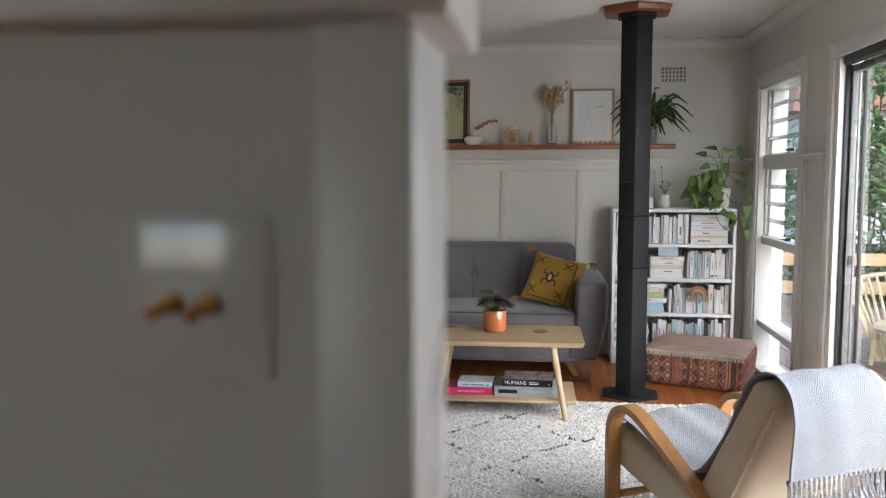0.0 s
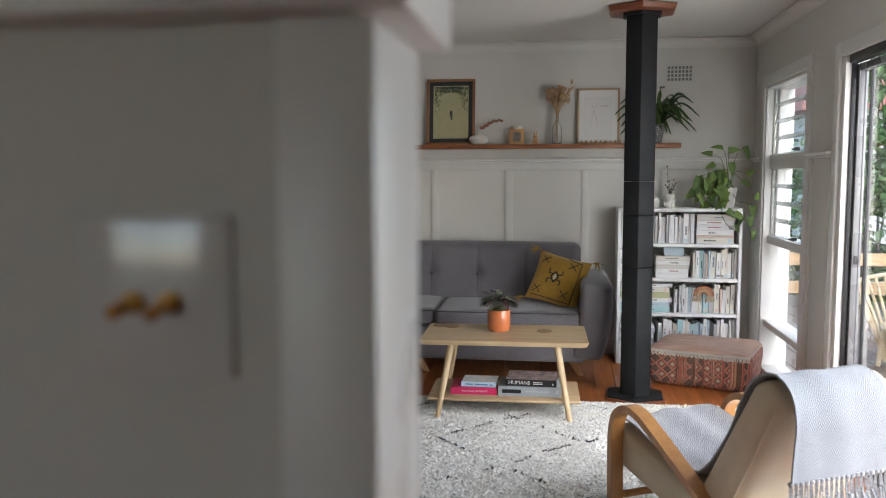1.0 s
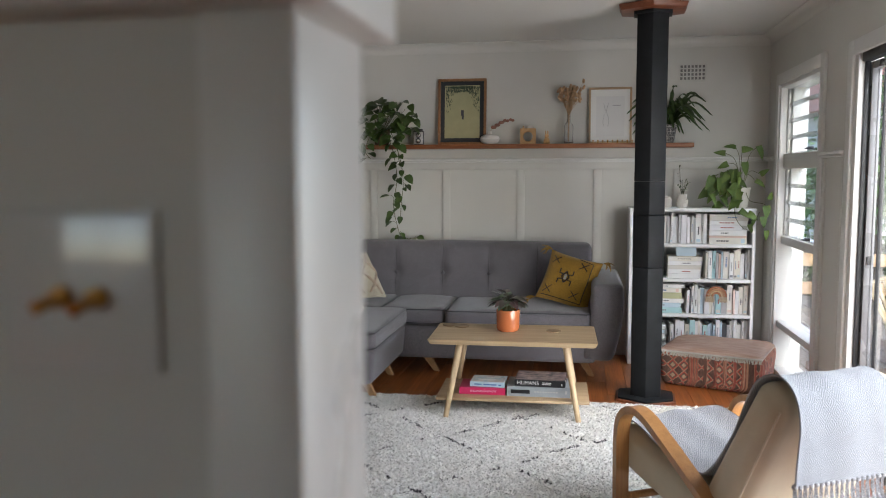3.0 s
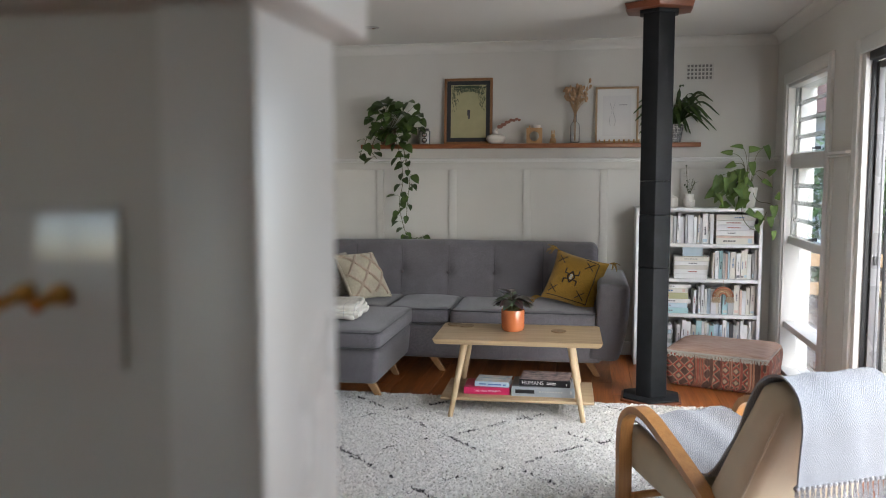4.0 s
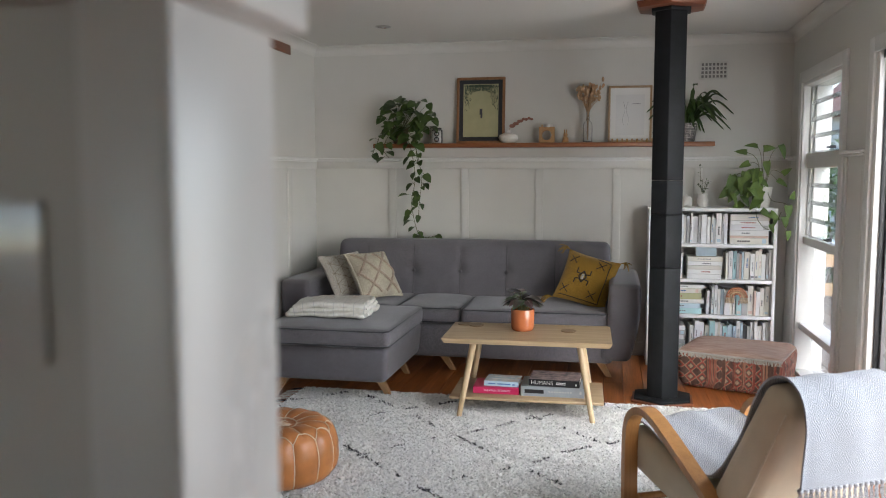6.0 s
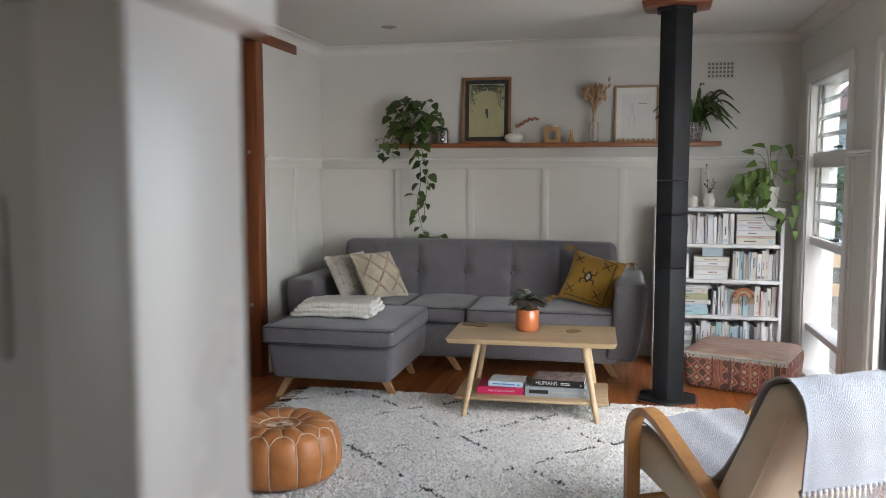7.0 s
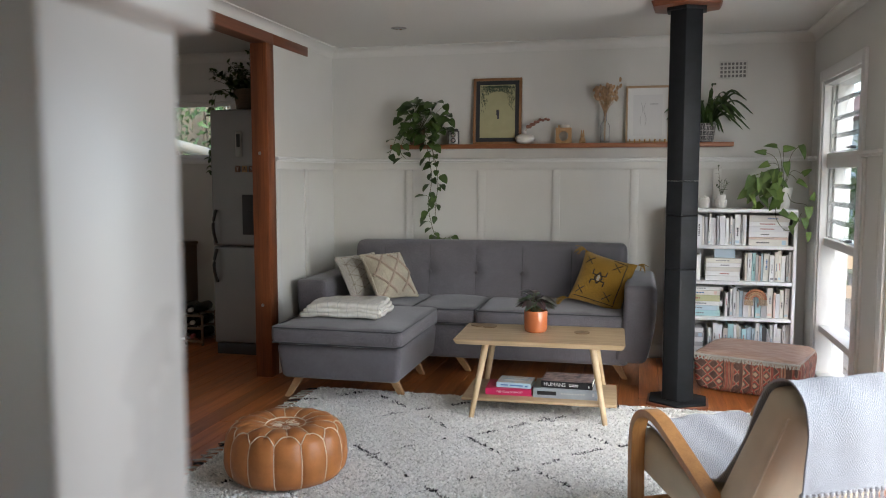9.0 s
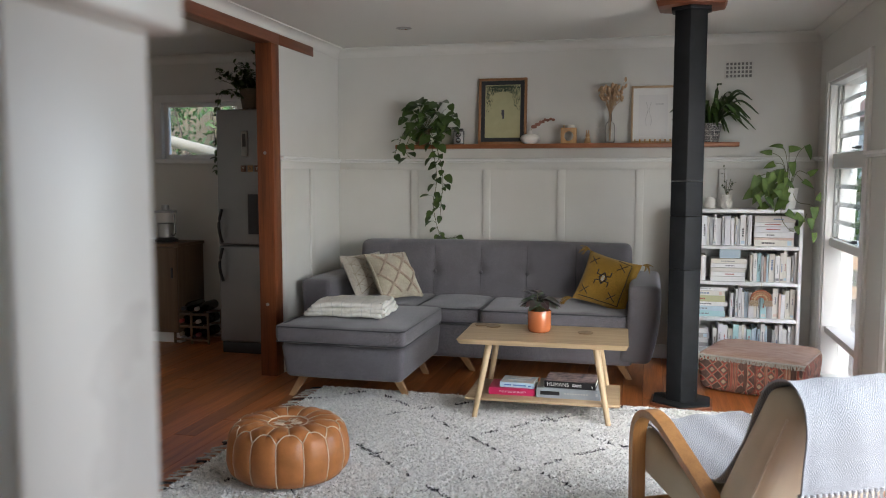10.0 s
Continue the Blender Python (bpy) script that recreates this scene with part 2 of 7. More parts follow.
def bezier(pts, n=24):
    """Smooth line through points."""
    pts = [Vector(p) for p in pts]
    out = []
    for i in range(len(pts) - 1):
        p0, p1, p2, p3 = pts[max(i - 1, 0)], pts[i], pts[i + 1], pts[min(i + 2, len(pts) - 1)]
        k = max(2, n // (len(pts) - 1))
        for j in range(k):
            t = j / k
            out.append(0.5 * ((2 * p1) + (p2 - p0) * t + (2 * p0 - 5 * p1 + 4 * p2 - p3) * t * t + (3 * p1 - p0 - 3 * p2 + p3) * t ** 3))
    out.append(pts[-1])
    return out


def softbox(bm, size, r, puff=0.0, m=None, warp=None, cuts=7, lumps=0.0):
    """A padded box with rounded edges, its large faces slightly puffed."""
    h = [s / 2 for s in size]
    axes = []
    for s in h:
        rr = min(r, s)
        e = [-s, -s + rr * 0.3, -s + rr * 0.65, -s + rr]
        mid = list(np.linspace(-s + rr, s - rr, cuts + 2))[1:-1] if s > rr else []
        axes.append(sorted(set(round(q, 6) for q in e + mid + [-q for q in e])))
    cache = {}

    def vert(p):
        key = tuple(round(q, 6) for q in p)
        if key not in cache:
            inner = Vector([max(-(a - min(r, a)), min(a - min(r, a), q)) for q, a in zip(p, h)])
            d = Vector(p) - inner
            v = inner + d.normalized() * r if d.length > 1e-9 else Vector(p)
            u = [max(-1, min(1, q / a)) for q, a in zip(p, h)]
            for k in range(3):
                i, j = (k + 1) % 3, (k + 2) % 3
                amt = puff * (1 if k == 2 else 0.6)
                v[k] += amt * u[k] * (1 - u[i] ** 2) * (1 - u[j] ** 2)
            if lumps:
                v += Vector((0, 0, 1)) * lumps * noise.noise(v * 6.0)
            if warp:
                v = Vector(warp(v))
            cache[key] = bm.verts.new(m @ v if m is not None else v)
        return cache[key]

    for k in range(3):
        i, j = (k + 1) % 3, (k + 2) % 3
        for side in (-h[k], h[k]):
            for a0, a1 in zip(axes[i], axes[i][1:]):
                for b0, b1 in zip(axes[j], axes[j][1:]):
                    q = []
                    for a, b in ((a0, b0), (a1, b0), (a1, b1), (a0, b1)):
                        p = [0, 0, 0]
                        p[k], p[i], p[j] = side, a, b
                        q.append(vert(p))
                    bm.faces.new(q)


def pillow(w, h, t, n=18, sag=0.0):
    """A scatter cushion in its x-z plane with pinched corners; returns the mesh and its face function."""
    def f(u, v, side):
        edge = (max(0.0, 1 - abs(u) ** 3) ** 0.55) * (max(0.0, 1 - abs(v) ** 3) ** 0.55)
        pin = 1 - 0.07 * (1 - v * v) * abs(u) ** 2
        pin2 = 1 - 0.07 * (1 - u * u) * abs(v) ** 2
        wr = 0.006 * noise.noise(Vector((u * 3, v * 3, side * 2.0 + t)))
        return Vector((u * w / 2 * pin, side * (t / 2 * edge + wr * edge), v * h / 2 * pin2 - sag * edge))
    bm = bmesh.new()
    g = [[[bm.verts.new(f(-1 + 2 * i / n, -1 + 2 * j / n, s)) for j in range(n + 1)] for i in range(n + 1)] for s in (-1, 1)]
    for s in (0, 1):
        for i in range(n):
            for j in range(n):
                bm.faces.new((g[s][i][j], g[s][i + 1][j], g[s][i + 1][j + 1], g[s][i][j + 1]))
    bmesh.ops.remove_doubles(bm, verts=bm.verts, dist=0.0006)
    return bm, f


def leaf_mesh(name, length, width, material, heart=0.0, fold=0.25, droop=0.3, n=6):
    """One leaf from its stalk at the origin along +y, folded on its midrib; shared by many leaf objects."""
    vs, fs = [], []
    for i in range(n + 1):
        t = i / n
        w = width / 2 * (math.sin(math.pi * min(1, t ** (0.62 + 0.2 * (1 - heart)))) ** 0.8) if 0 < t < 1 else 0
        y = length * t
        z = -droop * length * t * t
        back = heart * length * 0.22 * (1 - t) ** 2
        vs += [(-w, y - back * (w > 0), z + fold * w), (0, y, z), (w, y - back * (w > 0), z + fold * w)]
    for i in range(n):
        a, b = 3 * i, 3 * i + 3
        fs += [(a, a + 1, b + 1, b), (a + 1, a + 2, b + 2, b + 1)]
    me = bpy.data.meshes.new(name)
    me.from_pydata(vs, [], fs)
    me.materials.append(material)
    me.shade_smooth()
    return me


def leaf_pose(p, d, up=(0, 0, 1), roll=0.0, s=1.0):
    """A leaf at p pointing along d."""
    y = Vector(d).normalized()
    x = y.cross(Vector(up))
    x = x.normalized() if x.length > 1e-4 else Vector((1, 0, 0))
    z = x.cross(y)
    m = Matrix((x, y, z)).transposed().to_4x4()
    return Matrix.Translation(p) @ m @ pose(0, 0, 0, 0, roll, 0) @ Matrix.Scale(s, 4)


def structure(name, bm, material, label="", smooth=False):
    ob = part(name, bm, material, None, label, smooth)
    ob["kind"] = "structure"
    return ob


# ---- the room ----
NORTH, WEST, EAST, TOP = 6.11, -1.6, 1.745, 2.205
FARWEST, SOUTH = -3.7, -2.6

bm = bmesh.new()
box(bm, (FARWEST - 0.1, SOUTH - 0.1, -0.12), (EAST + 0.12, NORTH + 0.1, -0.022))
floor = structure("floor", bm, GAP, "polished reddish-brown hardwood floorboards")

bm = bmesh.new()
box(bm, (FARWEST - 0.1, SOUTH - 0.1, TOP), (EAST + 0.14, NORTH + 0.12, TOP + 0.1))
structure("ceiling", bm, CEIL, "plain white painted plaster ceiling")

# north wall, with the kitchen window's opening
KX0, KX1, KZ0, KZ1 = -3.10, -2.42, 1.40, 1.845
bm = bmesh.new()
box(bm, (KX1, NORTH, -0.02), (EAST + 0.12, NORTH + 0.12, TOP))
box(bm, (FARWEST - 0.1, NORTH, -0.02), (KX0, NORTH + 0.12, TOP))
box(bm, (KX0, NORTH, -0.02), (KX1, NORTH + 0.12, KZ0))
box(bm, (KX0, NORTH, KZ1), (KX1, NORTH + 0.12, TOP))
wall_north = structure("wall_north", bm, WHITE, "white wall with board and batten panelling below a rail")

# short west wall beside the post
bm = bmesh.new()
box(bm, (WEST - 0.1, 5.075, -0.02), (WEST, NORTH, TOP))
wall_west = structure("wall_west", bm, WHITE, "short white panelled wall beside the timber post")

bm = bmesh.new()
box(bm, (FARWEST - 0.1, SOUTH, -0.02), (FARWEST, NORTH, TOP))
structure("wall_kitchen", bm, WHITE, "plain white kitchen wall")

# south wall with a window behind the camera
bm = bmesh.new()
RX_0, RX_1, RZ_0, RZ_1 = -2.3, -0.6, 0.60, 1.95
box(bm, (FARWEST, SOUTH - 0.1, -0.02), (RX_0, SOUTH, TOP))
box(bm, (RX_1, SOUTH - 0.1, -0.02), (EAST, SOUTH, TOP))
box(bm, (RX_0, SOUTH - 0.1, -0.02), (RX_1, SOUTH, RZ_0))
box(bm, (RX_0, SOUTH - 0.1, RZ_1), (RX_1, SOUTH, TOP))
structure("wall_south", bm, WHITE, "plain white wall with a window opening")

window_3 = tagged(new("window_3"), "white-framed window in the rear wall", "window", kind="structure")
RXM = (RX_0 + RX_1) / 2
for lo, hi in (((RX_0, SOUTH - 0.08, RZ_0), (RX_0 + 0.06, SOUTH + 0.01, RZ_1)), ((RX_1 - 0.06, SOUTH - 0.08, RZ_0), (RX_1, SOUTH + 0.01, RZ_1)), ((RX_0 + 0.061, SOUTH - 0.08, RZ_0), (RX_1 - 0.061, SOUTH + 0.01, RZ_0 + 0.05)), ((RX_0 + 0.061, SOUTH - 0.08, RZ_1 - 0.05), (RX_1 - 0.061, SOUTH + 0.01, RZ_1)), ((RXM - 0.03, SOUTH - 0.05, RZ_0 + 0.051), (RXM + 0.03, SOUTH, RZ_1 - 0.051))):
    bm = bmesh.new()
    box(bm, lo, hi, 0.003)
    part("window_frame", bm, TRIM, window_3)

# east wall: window opening and sliding-door opening
WY0, WY1, WZ1 = 4.86, 5.79, 1.845
DY0, DY1, DZ1 = 1.45, 4.345, 1.83
bm = bmesh.new()
box(bm, (EAST, WY1, -0.02), (EAST + 0.12, NORTH, TOP))
box(bm, (EAST, DY1, -0.02), (EAST + 0.12, WY0, TOP))
box(bm, (EAST, WY0, WZ1), (EAST + 0.12, WY1, TOP))
box(bm, (EAST, DY0, DZ1), (EAST + 0.12, DY1, TOP))
box(bm, (EAST, SOUTH, -0.02), (EAST + 0.12, DY0, TOP))
wall_east = structure("wall_east", bm, WHITE, "white wall with tall louvre window and sliding door")

# nib wall right beside the camera, panelled, with a rail that wraps its end
NX, NY0, NY1 = 0.357, 0.612, 0.722
bm = bmesh.new()
box(bm, (FARWEST, NY0, -0.02), (NX - 0.002, NY1, TOP), 0.0)
wall_nib = structure("wall_nib", bm, WHITE, "white panelled end of a dividing wall")
bm = bmesh.new()
box(bm, (0.306, 0.601, 0.0), (NX, NY1 + 0.004, 1.362), 0.0025, 3)
part("batten", bm, TRIM, wall_nib, "white painted corner batten")
for bx in (-0.25, -0.8, -1.35):
    bm = bmesh.new()
    box(bm, (bx, 0.601, 0.0), (bx + 0.055, NY0, 1.362), 0.003)
    part("batten", bm, TRIM, wall_nib)
bm = bmesh.new()
box(bm, (FARWEST, 0.586, 1.362), (0.377, 0.737, 1.404), 0.004, 3)
part("rail_cap", bm, TRIM, wall_nib, "white moulded rail cap")

# light switch on the nib wall
plate = thing("light_switch", pose(0.2335, NY0, 1.219), "white square switch plate with two brass toggles", "light switch")
bm = bmesh.new()
box(bm, (-0.045, -0.004, -0.043), (0.045, 0.0, 0.043), 0.0015, 3)
part("switch_plate", bm, plain("switch_gloss", (0.67, 0.665, 0.64), 0.14, vary=0.01, relief=0, coat=0.1), plate)
for sx in (-0.010, 0.011):
    bm = bmesh.new()
    rod(bm, (sx, -0.004, -0.003), (sx, -0.010, -0.003), 0.006, 0.005, 16)
    rod(bm, (sx, -0.009, -0.003), (sx - 0.002, -0.024, -0.006), 0.0026, 0.004, 12)
    part("toggle", bm, BRASS, plate, "brass toggle")


# ---- panelling, rails, skirting, cornice ----
def batten(parent, lo, hi):
    bm = bmesh.new()
    box(bm, lo, hi, 0.0025)
    part("batten", bm, WHITE, parent)


for bx in (-1.004, -0.464, 0.073, 0.612, 1.155):
    batten(wall_north, (bx - 0.027, NORTH - 0.012, 0.10), (bx + 0.027, NORTH + 0.002, 1.318))
for by in (5.11, 5.58):
    batten(wall_west, (WEST - 0.002, by - 0.032, 0.10), (WEST + 0.012, by + 0.032, 1.318))
for lo, hi, par in (((WEST, NORTH - 0.014, 1.315), (EAST, NORTH + 0.002, 1.372), wall_north), ((WEST - 0.002, 5.077, 1.315), (WEST + 0.014, NORTH - 0.015, 1.372), wall_west)):
    bm = bmesh.new()
    box(bm, lo, hi, 0.002)
    part("top_rail", bm, WHITE, par)


def rail(parent, pts, name="rail_cap"):
    """A dado cap: a thin nosed ledge over a small bead."""
    for (x0, y0), (x1, y1), n in pts:
        bm = bmesh.new()
        a, b = Vector((x0, y0)), Vector((x1, y1))
        nn = Vector(n)
        for out, z0, z1, bev in ((0.034, 1.376, 1.394, 0.006), (0.022, 1.364, 1.3765, 0.004)):
            q = [a - nn * 0.002, b - nn * 0.002, a + nn * out, b + nn * out]
            box(bm, (min(v.x for v in q), min(v.y for v in q), z0), (max(v.x for v in q), max(v.y for v in q), z1), bev, 3)
        part(name, bm, TRIM, parent)


rail(wall_north, [((WEST, NORTH), (EAST, NORTH), (0, -1))])
rail(wall_west, [((WEST, 5.077), (WEST, NORTH - 0.036), (1, 0))])
rail(wall_east, [((EAST, 5.862), (EAST, NORTH - 0.036), (-1, 0)), ((EAST, 4.43), (EAST, 4.785), (-1, 0))])
for lo, hi, par in (((WEST, NORTH - 0.016, 0), (EAST, NORTH + 0.002, 0.098), wall_north), ((WEST - 0.002, 5.077, 0), (WEST + 0.016, NORTH - 0.017, 0.098), wall_west),
                    ((EAST - 0.016, 5.87, 0), (EAST + 0.002, NORTH - 0.017, 0.098), wall_east), ((EAST - 0.016, 4.425, 0), (EAST + 0.002, 4.78, 0.098), wall_east)):
    bm = bmesh.new()
    box(bm, lo, hi, 0.006, 3)
    part("skirting_board", bm, TRIM, par)
for lo, hi in (((EAST - 0.012, 5.87, 0.1), (EAST + 0.002, NORTH - 0.017, 1.314)), ((EAST - 0.012, 4.43, 0.1), (EAST + 0.002, 4.47, 1.36)), ((EAST - 0.012, 4.745, 0.1), (EAST + 0.002, 4.785, 1.36))):
    batten(wall_east, lo, hi)


def cornice(name, a, b, n):
    """A coved plaster cornice from a to b along a wall with normal n."""
    a, b, n = Vector((*a, 0)), Vector((*b, 0)), Vector((*n, 0))
    prof = [(-0.002, 0.066), (0.006, 0.066), (0.006, 0.058)] + [(0.008 + 0.05 * (1 - math.cos(q)), 0.056 - 0.048 * math.sin(q)) for q in np.linspace(0, math.pi / 2, 8)] + [(0.066, 0.006), (0.066, -0.002), (-0.002, -0.002)]
    bm = bmesh.new()
    A = [bm.verts.new(a + n * u + Vector((0, 0, TOP - w))) for u, w in prof]
    B = [bm.verts.new(b + n * u + Vector((0, 0, TOP - w))) for u, w in prof]
    for k in range(len(prof)):
        bm.faces.new((A[k], A[(k + 1) % len(prof)], B[(k + 1) % len(prof)], B[k]))
    bm.faces.new(A)
    bm.faces.new(B)
    structure(name, bm, CEIL, "white coved plaster cornice", True)


cornice("trim_cornice_north", (WEST, NORTH), (EAST, NORTH), (0, -1))
cornice("trim_cornice_east", (EAST, NORTH), (EAST, 0.8), (-1, 0))
cornice("trim_cornice_west", (WEST, NORTH), (WEST, 1.0), (1, 0))
cornice("trim_cornice_kitchen", (FARWEST, NORTH), (WEST - 0.1, NORTH), (0, -1))

# bulkhead over the kitchen opening, its beam and the post
bm = bmesh.new()
box(bm, (WEST - 0.1, NY1 + 0.002, 2.152), (WEST, 5.073, TOP))
structure("wall_bulkhead", bm, WHITE, "narrow white bulkhead above the timber beam")
bm = bmesh.new()
box(bm, (WEST - 0.098, NY1 + 0.01, 2.084), (WEST + 0.014, 5.073, 2.15), 0.004)
box(bm, (WEST + 0.001, 5.06, 2.085), (WEST + 0.0135, 5.62, 2.149), 0.003)
structure("trim_beam", bm, BEAMWOOD, "dark red stained timber beam over the kitchen opening", True)
bm = bmesh.new()
box(bm, (WEST - 0.098, 4.968, 0.0), (WEST + 0.012, 5.072, 2.083), 0.004)
post = tagged(part("timber_post", bm, REDWOOD), "dark red stained timber post at the kitchen opening", "post")
for z in (0.46, 1.41):
    bm = bmesh.new()
    rod(bm, (WEST - 0.045, 4.969, z), (WEST - 0.045, 4.962, z), 0.011, 0.009, 12)
    part("bolt_head", bm, STEEL, post)


# ---- east window with louvre blades ----
def trim(name, boxes, material, parent, bevel=0.003, label=""):
    bm = bmesh.new()
    for lo, hi in boxes:
        box(bm, lo, hi, bevel)
    return part(name, bm, material, parent, label)


window_1 = tagged(new("window_1"), "tall white louvre window reaching down to the floor", "window", kind="structure")
X0 = EAST - 0.016
trim("architrave", [((X0, WY1 - 0.004, 0.0), (EAST + 0.002, WY1 + 0.066, WZ1 + 0.066)), ((X0, WY0 - 0.066, 0.0), (EAST + 0.002, WY0 + 0.004, WZ1 + 0.066)), ((X0, WY0 + 0.0045, WZ1 - 0.004), (EAST + 0.002, WY1 - 0.0045, WZ1 + 0.066))], TRIM, window_1)
trim("jamb", [((EAST - 0.004, WY1 - 0.022, 0.0), (EAST + 0.17, WY1 - 0.0005, WZ1)), ((EAST - 0.004, WY0 + 0.0005, 0.0), (EAST + 0.17, WY0 + 0.022, WZ1)), ((EAST - 0.004, WY0 + 0.0225, WZ1 - 0.024), (EAST + 0.17, WY1 - 0.0225, WZ1 - 0.0005)), ((EAST - 0.002, WY0 + 0.0225, 0.0), (EAST + 0.17, WY1 - 0.0225, 0.03))], TRIM, window_1)
GX = EAST + 0.10
for z0, z1, d in ((1.315, 1.405, 0.075), (0.835, 0.885, 0.075), (0.295, 0.335, 0.085)):
    trim("transom", [((GX - d, WY0 + 0.023, z0), (GX + 0.045, WY1 - 0.023, z1))], TRIM, window_1)
for z0, z1 in ((1.405, WZ1 - 0.024), (0.885, 1.315)):
    for y in (WY1 - 0.062, WY0 + 0.023):
        trim("louvre_stile", [((GX - 0.03, y, z0), (GX + 0.045, y + 0.039, z1))], TRIM, window_1)
    trim("louvre_clip", [((GX - 0.062, WY1 - 0.031, z0 + 0.005), (GX - 0.030, WY1 - 0.0235, z1 - 0.005))], GREYALU, window_1)
    k = 4 if z0 > 1 else 4
    step = (z1 - z0) / k
    for i in range(k):
        bm = bmesh.new()
        zc = z0 + step * (i + 0.5)
        box(bm, (-0.0025, WY0 + 0.026, -step / 2 - 0.014), (0.0025, WY1 - 0.032, step / 2 + 0.014), 0.001, 1)
        g = part("louvre_blade", bm, BLADE, window_1, "clear glass blade", at=pose(GX - 0.046, 0, zc, 0, 5, 0))
        g.visible_shadow = False
        bm = bmesh.new()
        box(bm, (-0.0042, WY0 + 0.027, -step / 2 - 0.0135), (-0.0028, WY1 - 0.033, -step / 2 + 0.0105), 0.0004, 1)
        part("blade_lip", bm, LIP, g, "frosted overlap of two blades").visible_shadow = False
    trim("louvre_lever", [((GX - 0.085, 5.16, z0 + 0.012), (GX - 0.055, 5.175, z0 + 0.03)), ((GX - 0.095, 5.15, z0 + 0.016), (GX - 0.084, 5.20, z0 + 0.024))], DARKPLASTIC, window_1, 0.002)
for z0, z1 in ((0.335, 0.835), (0.03, 0.295)):
    bm = bmesh.new()
    box(bm, (GX - 0.003, WY0 + 0.024, z0), (GX + 0.003, WY1 - 0.024, z1))
    part("pane", bm, GLASS, window_1).visible_shadow = False

# ---- sliding door ----
door_1 = tagged(new("door_1"), "glazed sliding door in a black aluminium frame", "sliding door", kind="structure")
trim("architrave", [((X0, DY1 - 0.004, 0.0), (EAST + 0.002, DY1 + 0.066, DZ1 + 0.066)), ((X0, DY0, DZ1 - 0.004), (EAST + 0.002, DY1 - 0.0045, DZ1 + 0.066)), ((X0, DY0 - 0.066, 0), (EAST + 0.002, DY0 - 0.0005, DZ1 + 0.066))], TRIM, door_1)
trim("jamb", [((EAST - 0.002, DY1 - 0.05, 0.0), (EAST + 0.05, DY1 - 0.001, DZ1 - 0.003))], TRIM, door_1)
trim("door_frame", [((EAST + 0.024, DY1 - 0.062, 0.0), (EAST + 0.048, DY1 - 0.0505, DZ1)), ((EAST + 0.112, DY1 - 0.066, 0.0), (EAST + 0.13, DY1 - 0.0505, DZ1)), ((EAST + 0.008, DY0, DZ1 - 0.04), (EAST + 0.05, DY1 - 0.0645, DZ1)), ((EAST + 0.008, DY0, -0.02), (EAST + 0.13, DY1 - 0.067, 0.02))], BLACKALU, door_1, label="black aluminium frame")
leafd = trim("door_leaf", [((EAST + 0.049, DY1 - 0.080, 0.022), (EAST + 0.094, DY1 - 0.052, DZ1 - 0.042)), ((EAST + 0.052, 2.95, 0.022), (EAST + 0.094, DY1 - 0.0805, 0.10)), ((EAST + 0.052, 2.95, DZ1 - 0.075), (EAST + 0.094, DY1 - 0.0805, DZ1 - 0.042))], PALEALU, door_1, label="pale aluminium sliding leaf")
trim("glazing_bead", [((EAST + 0.080, DY1 - 0.084, 0.10), (EAST + 0.084, DY1 - 0.0805, DZ1 - 0.076))], DARKPLASTIC, leafd, 0.0005)
trim("door_pull", [((EAST + 0.0475, DY1 - 0.077, 0.80), (EAST + 0.0488, DY1 - 0.063, 0.98)), ((EAST + 0.058, DY1 - 0.086, 0.86), (EAST + 0.074, DY1 - 0.0805, 0.90))], DARKPLASTIC, leafd, 0.0005)
bm = bmesh.new()
box(bm, (EAST + 0.072, 2.95, 0.09), (EAST + 0.078, DY1 - 0.08, DZ1 - 0.07))
part("pane", bm, GLASS, leafd).visible_shadow = False

# kitchen window
window_2 = tagged(new("window_2"), "small white-framed kitchen window onto the garden", "window", kind="structure")
trim("window_frame", [((KX0 - 0.05, NORTH - 0.014, KZ1 - 0.002), (KX1 + 0.05, NORTH + 0.1, KZ1 + 0.055)), ((KX0 - 0.05, NORTH - 0.02, KZ0 - 0.035), (KX1 + 0.05, NORTH + 0.1, KZ0 + 0.002)),
                      ((KX0 - 0.05, NORTH - 0.0135, KZ0 + 0.0025), (KX0 + 0.012, NORTH + 0.1, KZ1 - 0.0025)), ((KX1 - 0.012, NORTH - 0.0135, KZ0 + 0.0025), (KX1 + 0.05, NORTH + 0.1, KZ1 - 0.0025))], TRIM, window_2)
trim("sash", [((KX0 + 0.0125, NORTH + 0.03, KZ0 + 0.003), (KX0 + 0.045, NORTH + 0.07, KZ1 - 0.003)), ((KX0 + 0.0455, NORTH + 0.03, KZ0 + 0.003), (KX1 - 0.0125, NORTH + 0.07, KZ0 + 0.035)), ((KX0 + 0.0455, NORTH + 0.03, KZ1 - 0.035), (KX1 - 0.0125, NORTH + 0.07, KZ1 - 0.003))], TRIM, window_2)
bm = bmesh.new()
box(bm, (KX0 + 0.04, NORTH + 0.047, KZ0 + 0.03), (KX1 - 0.012, NORTH + 0.051, KZ1 - 0.03))
part("pane", bm, GLASS, window_2).visible_shadow = False

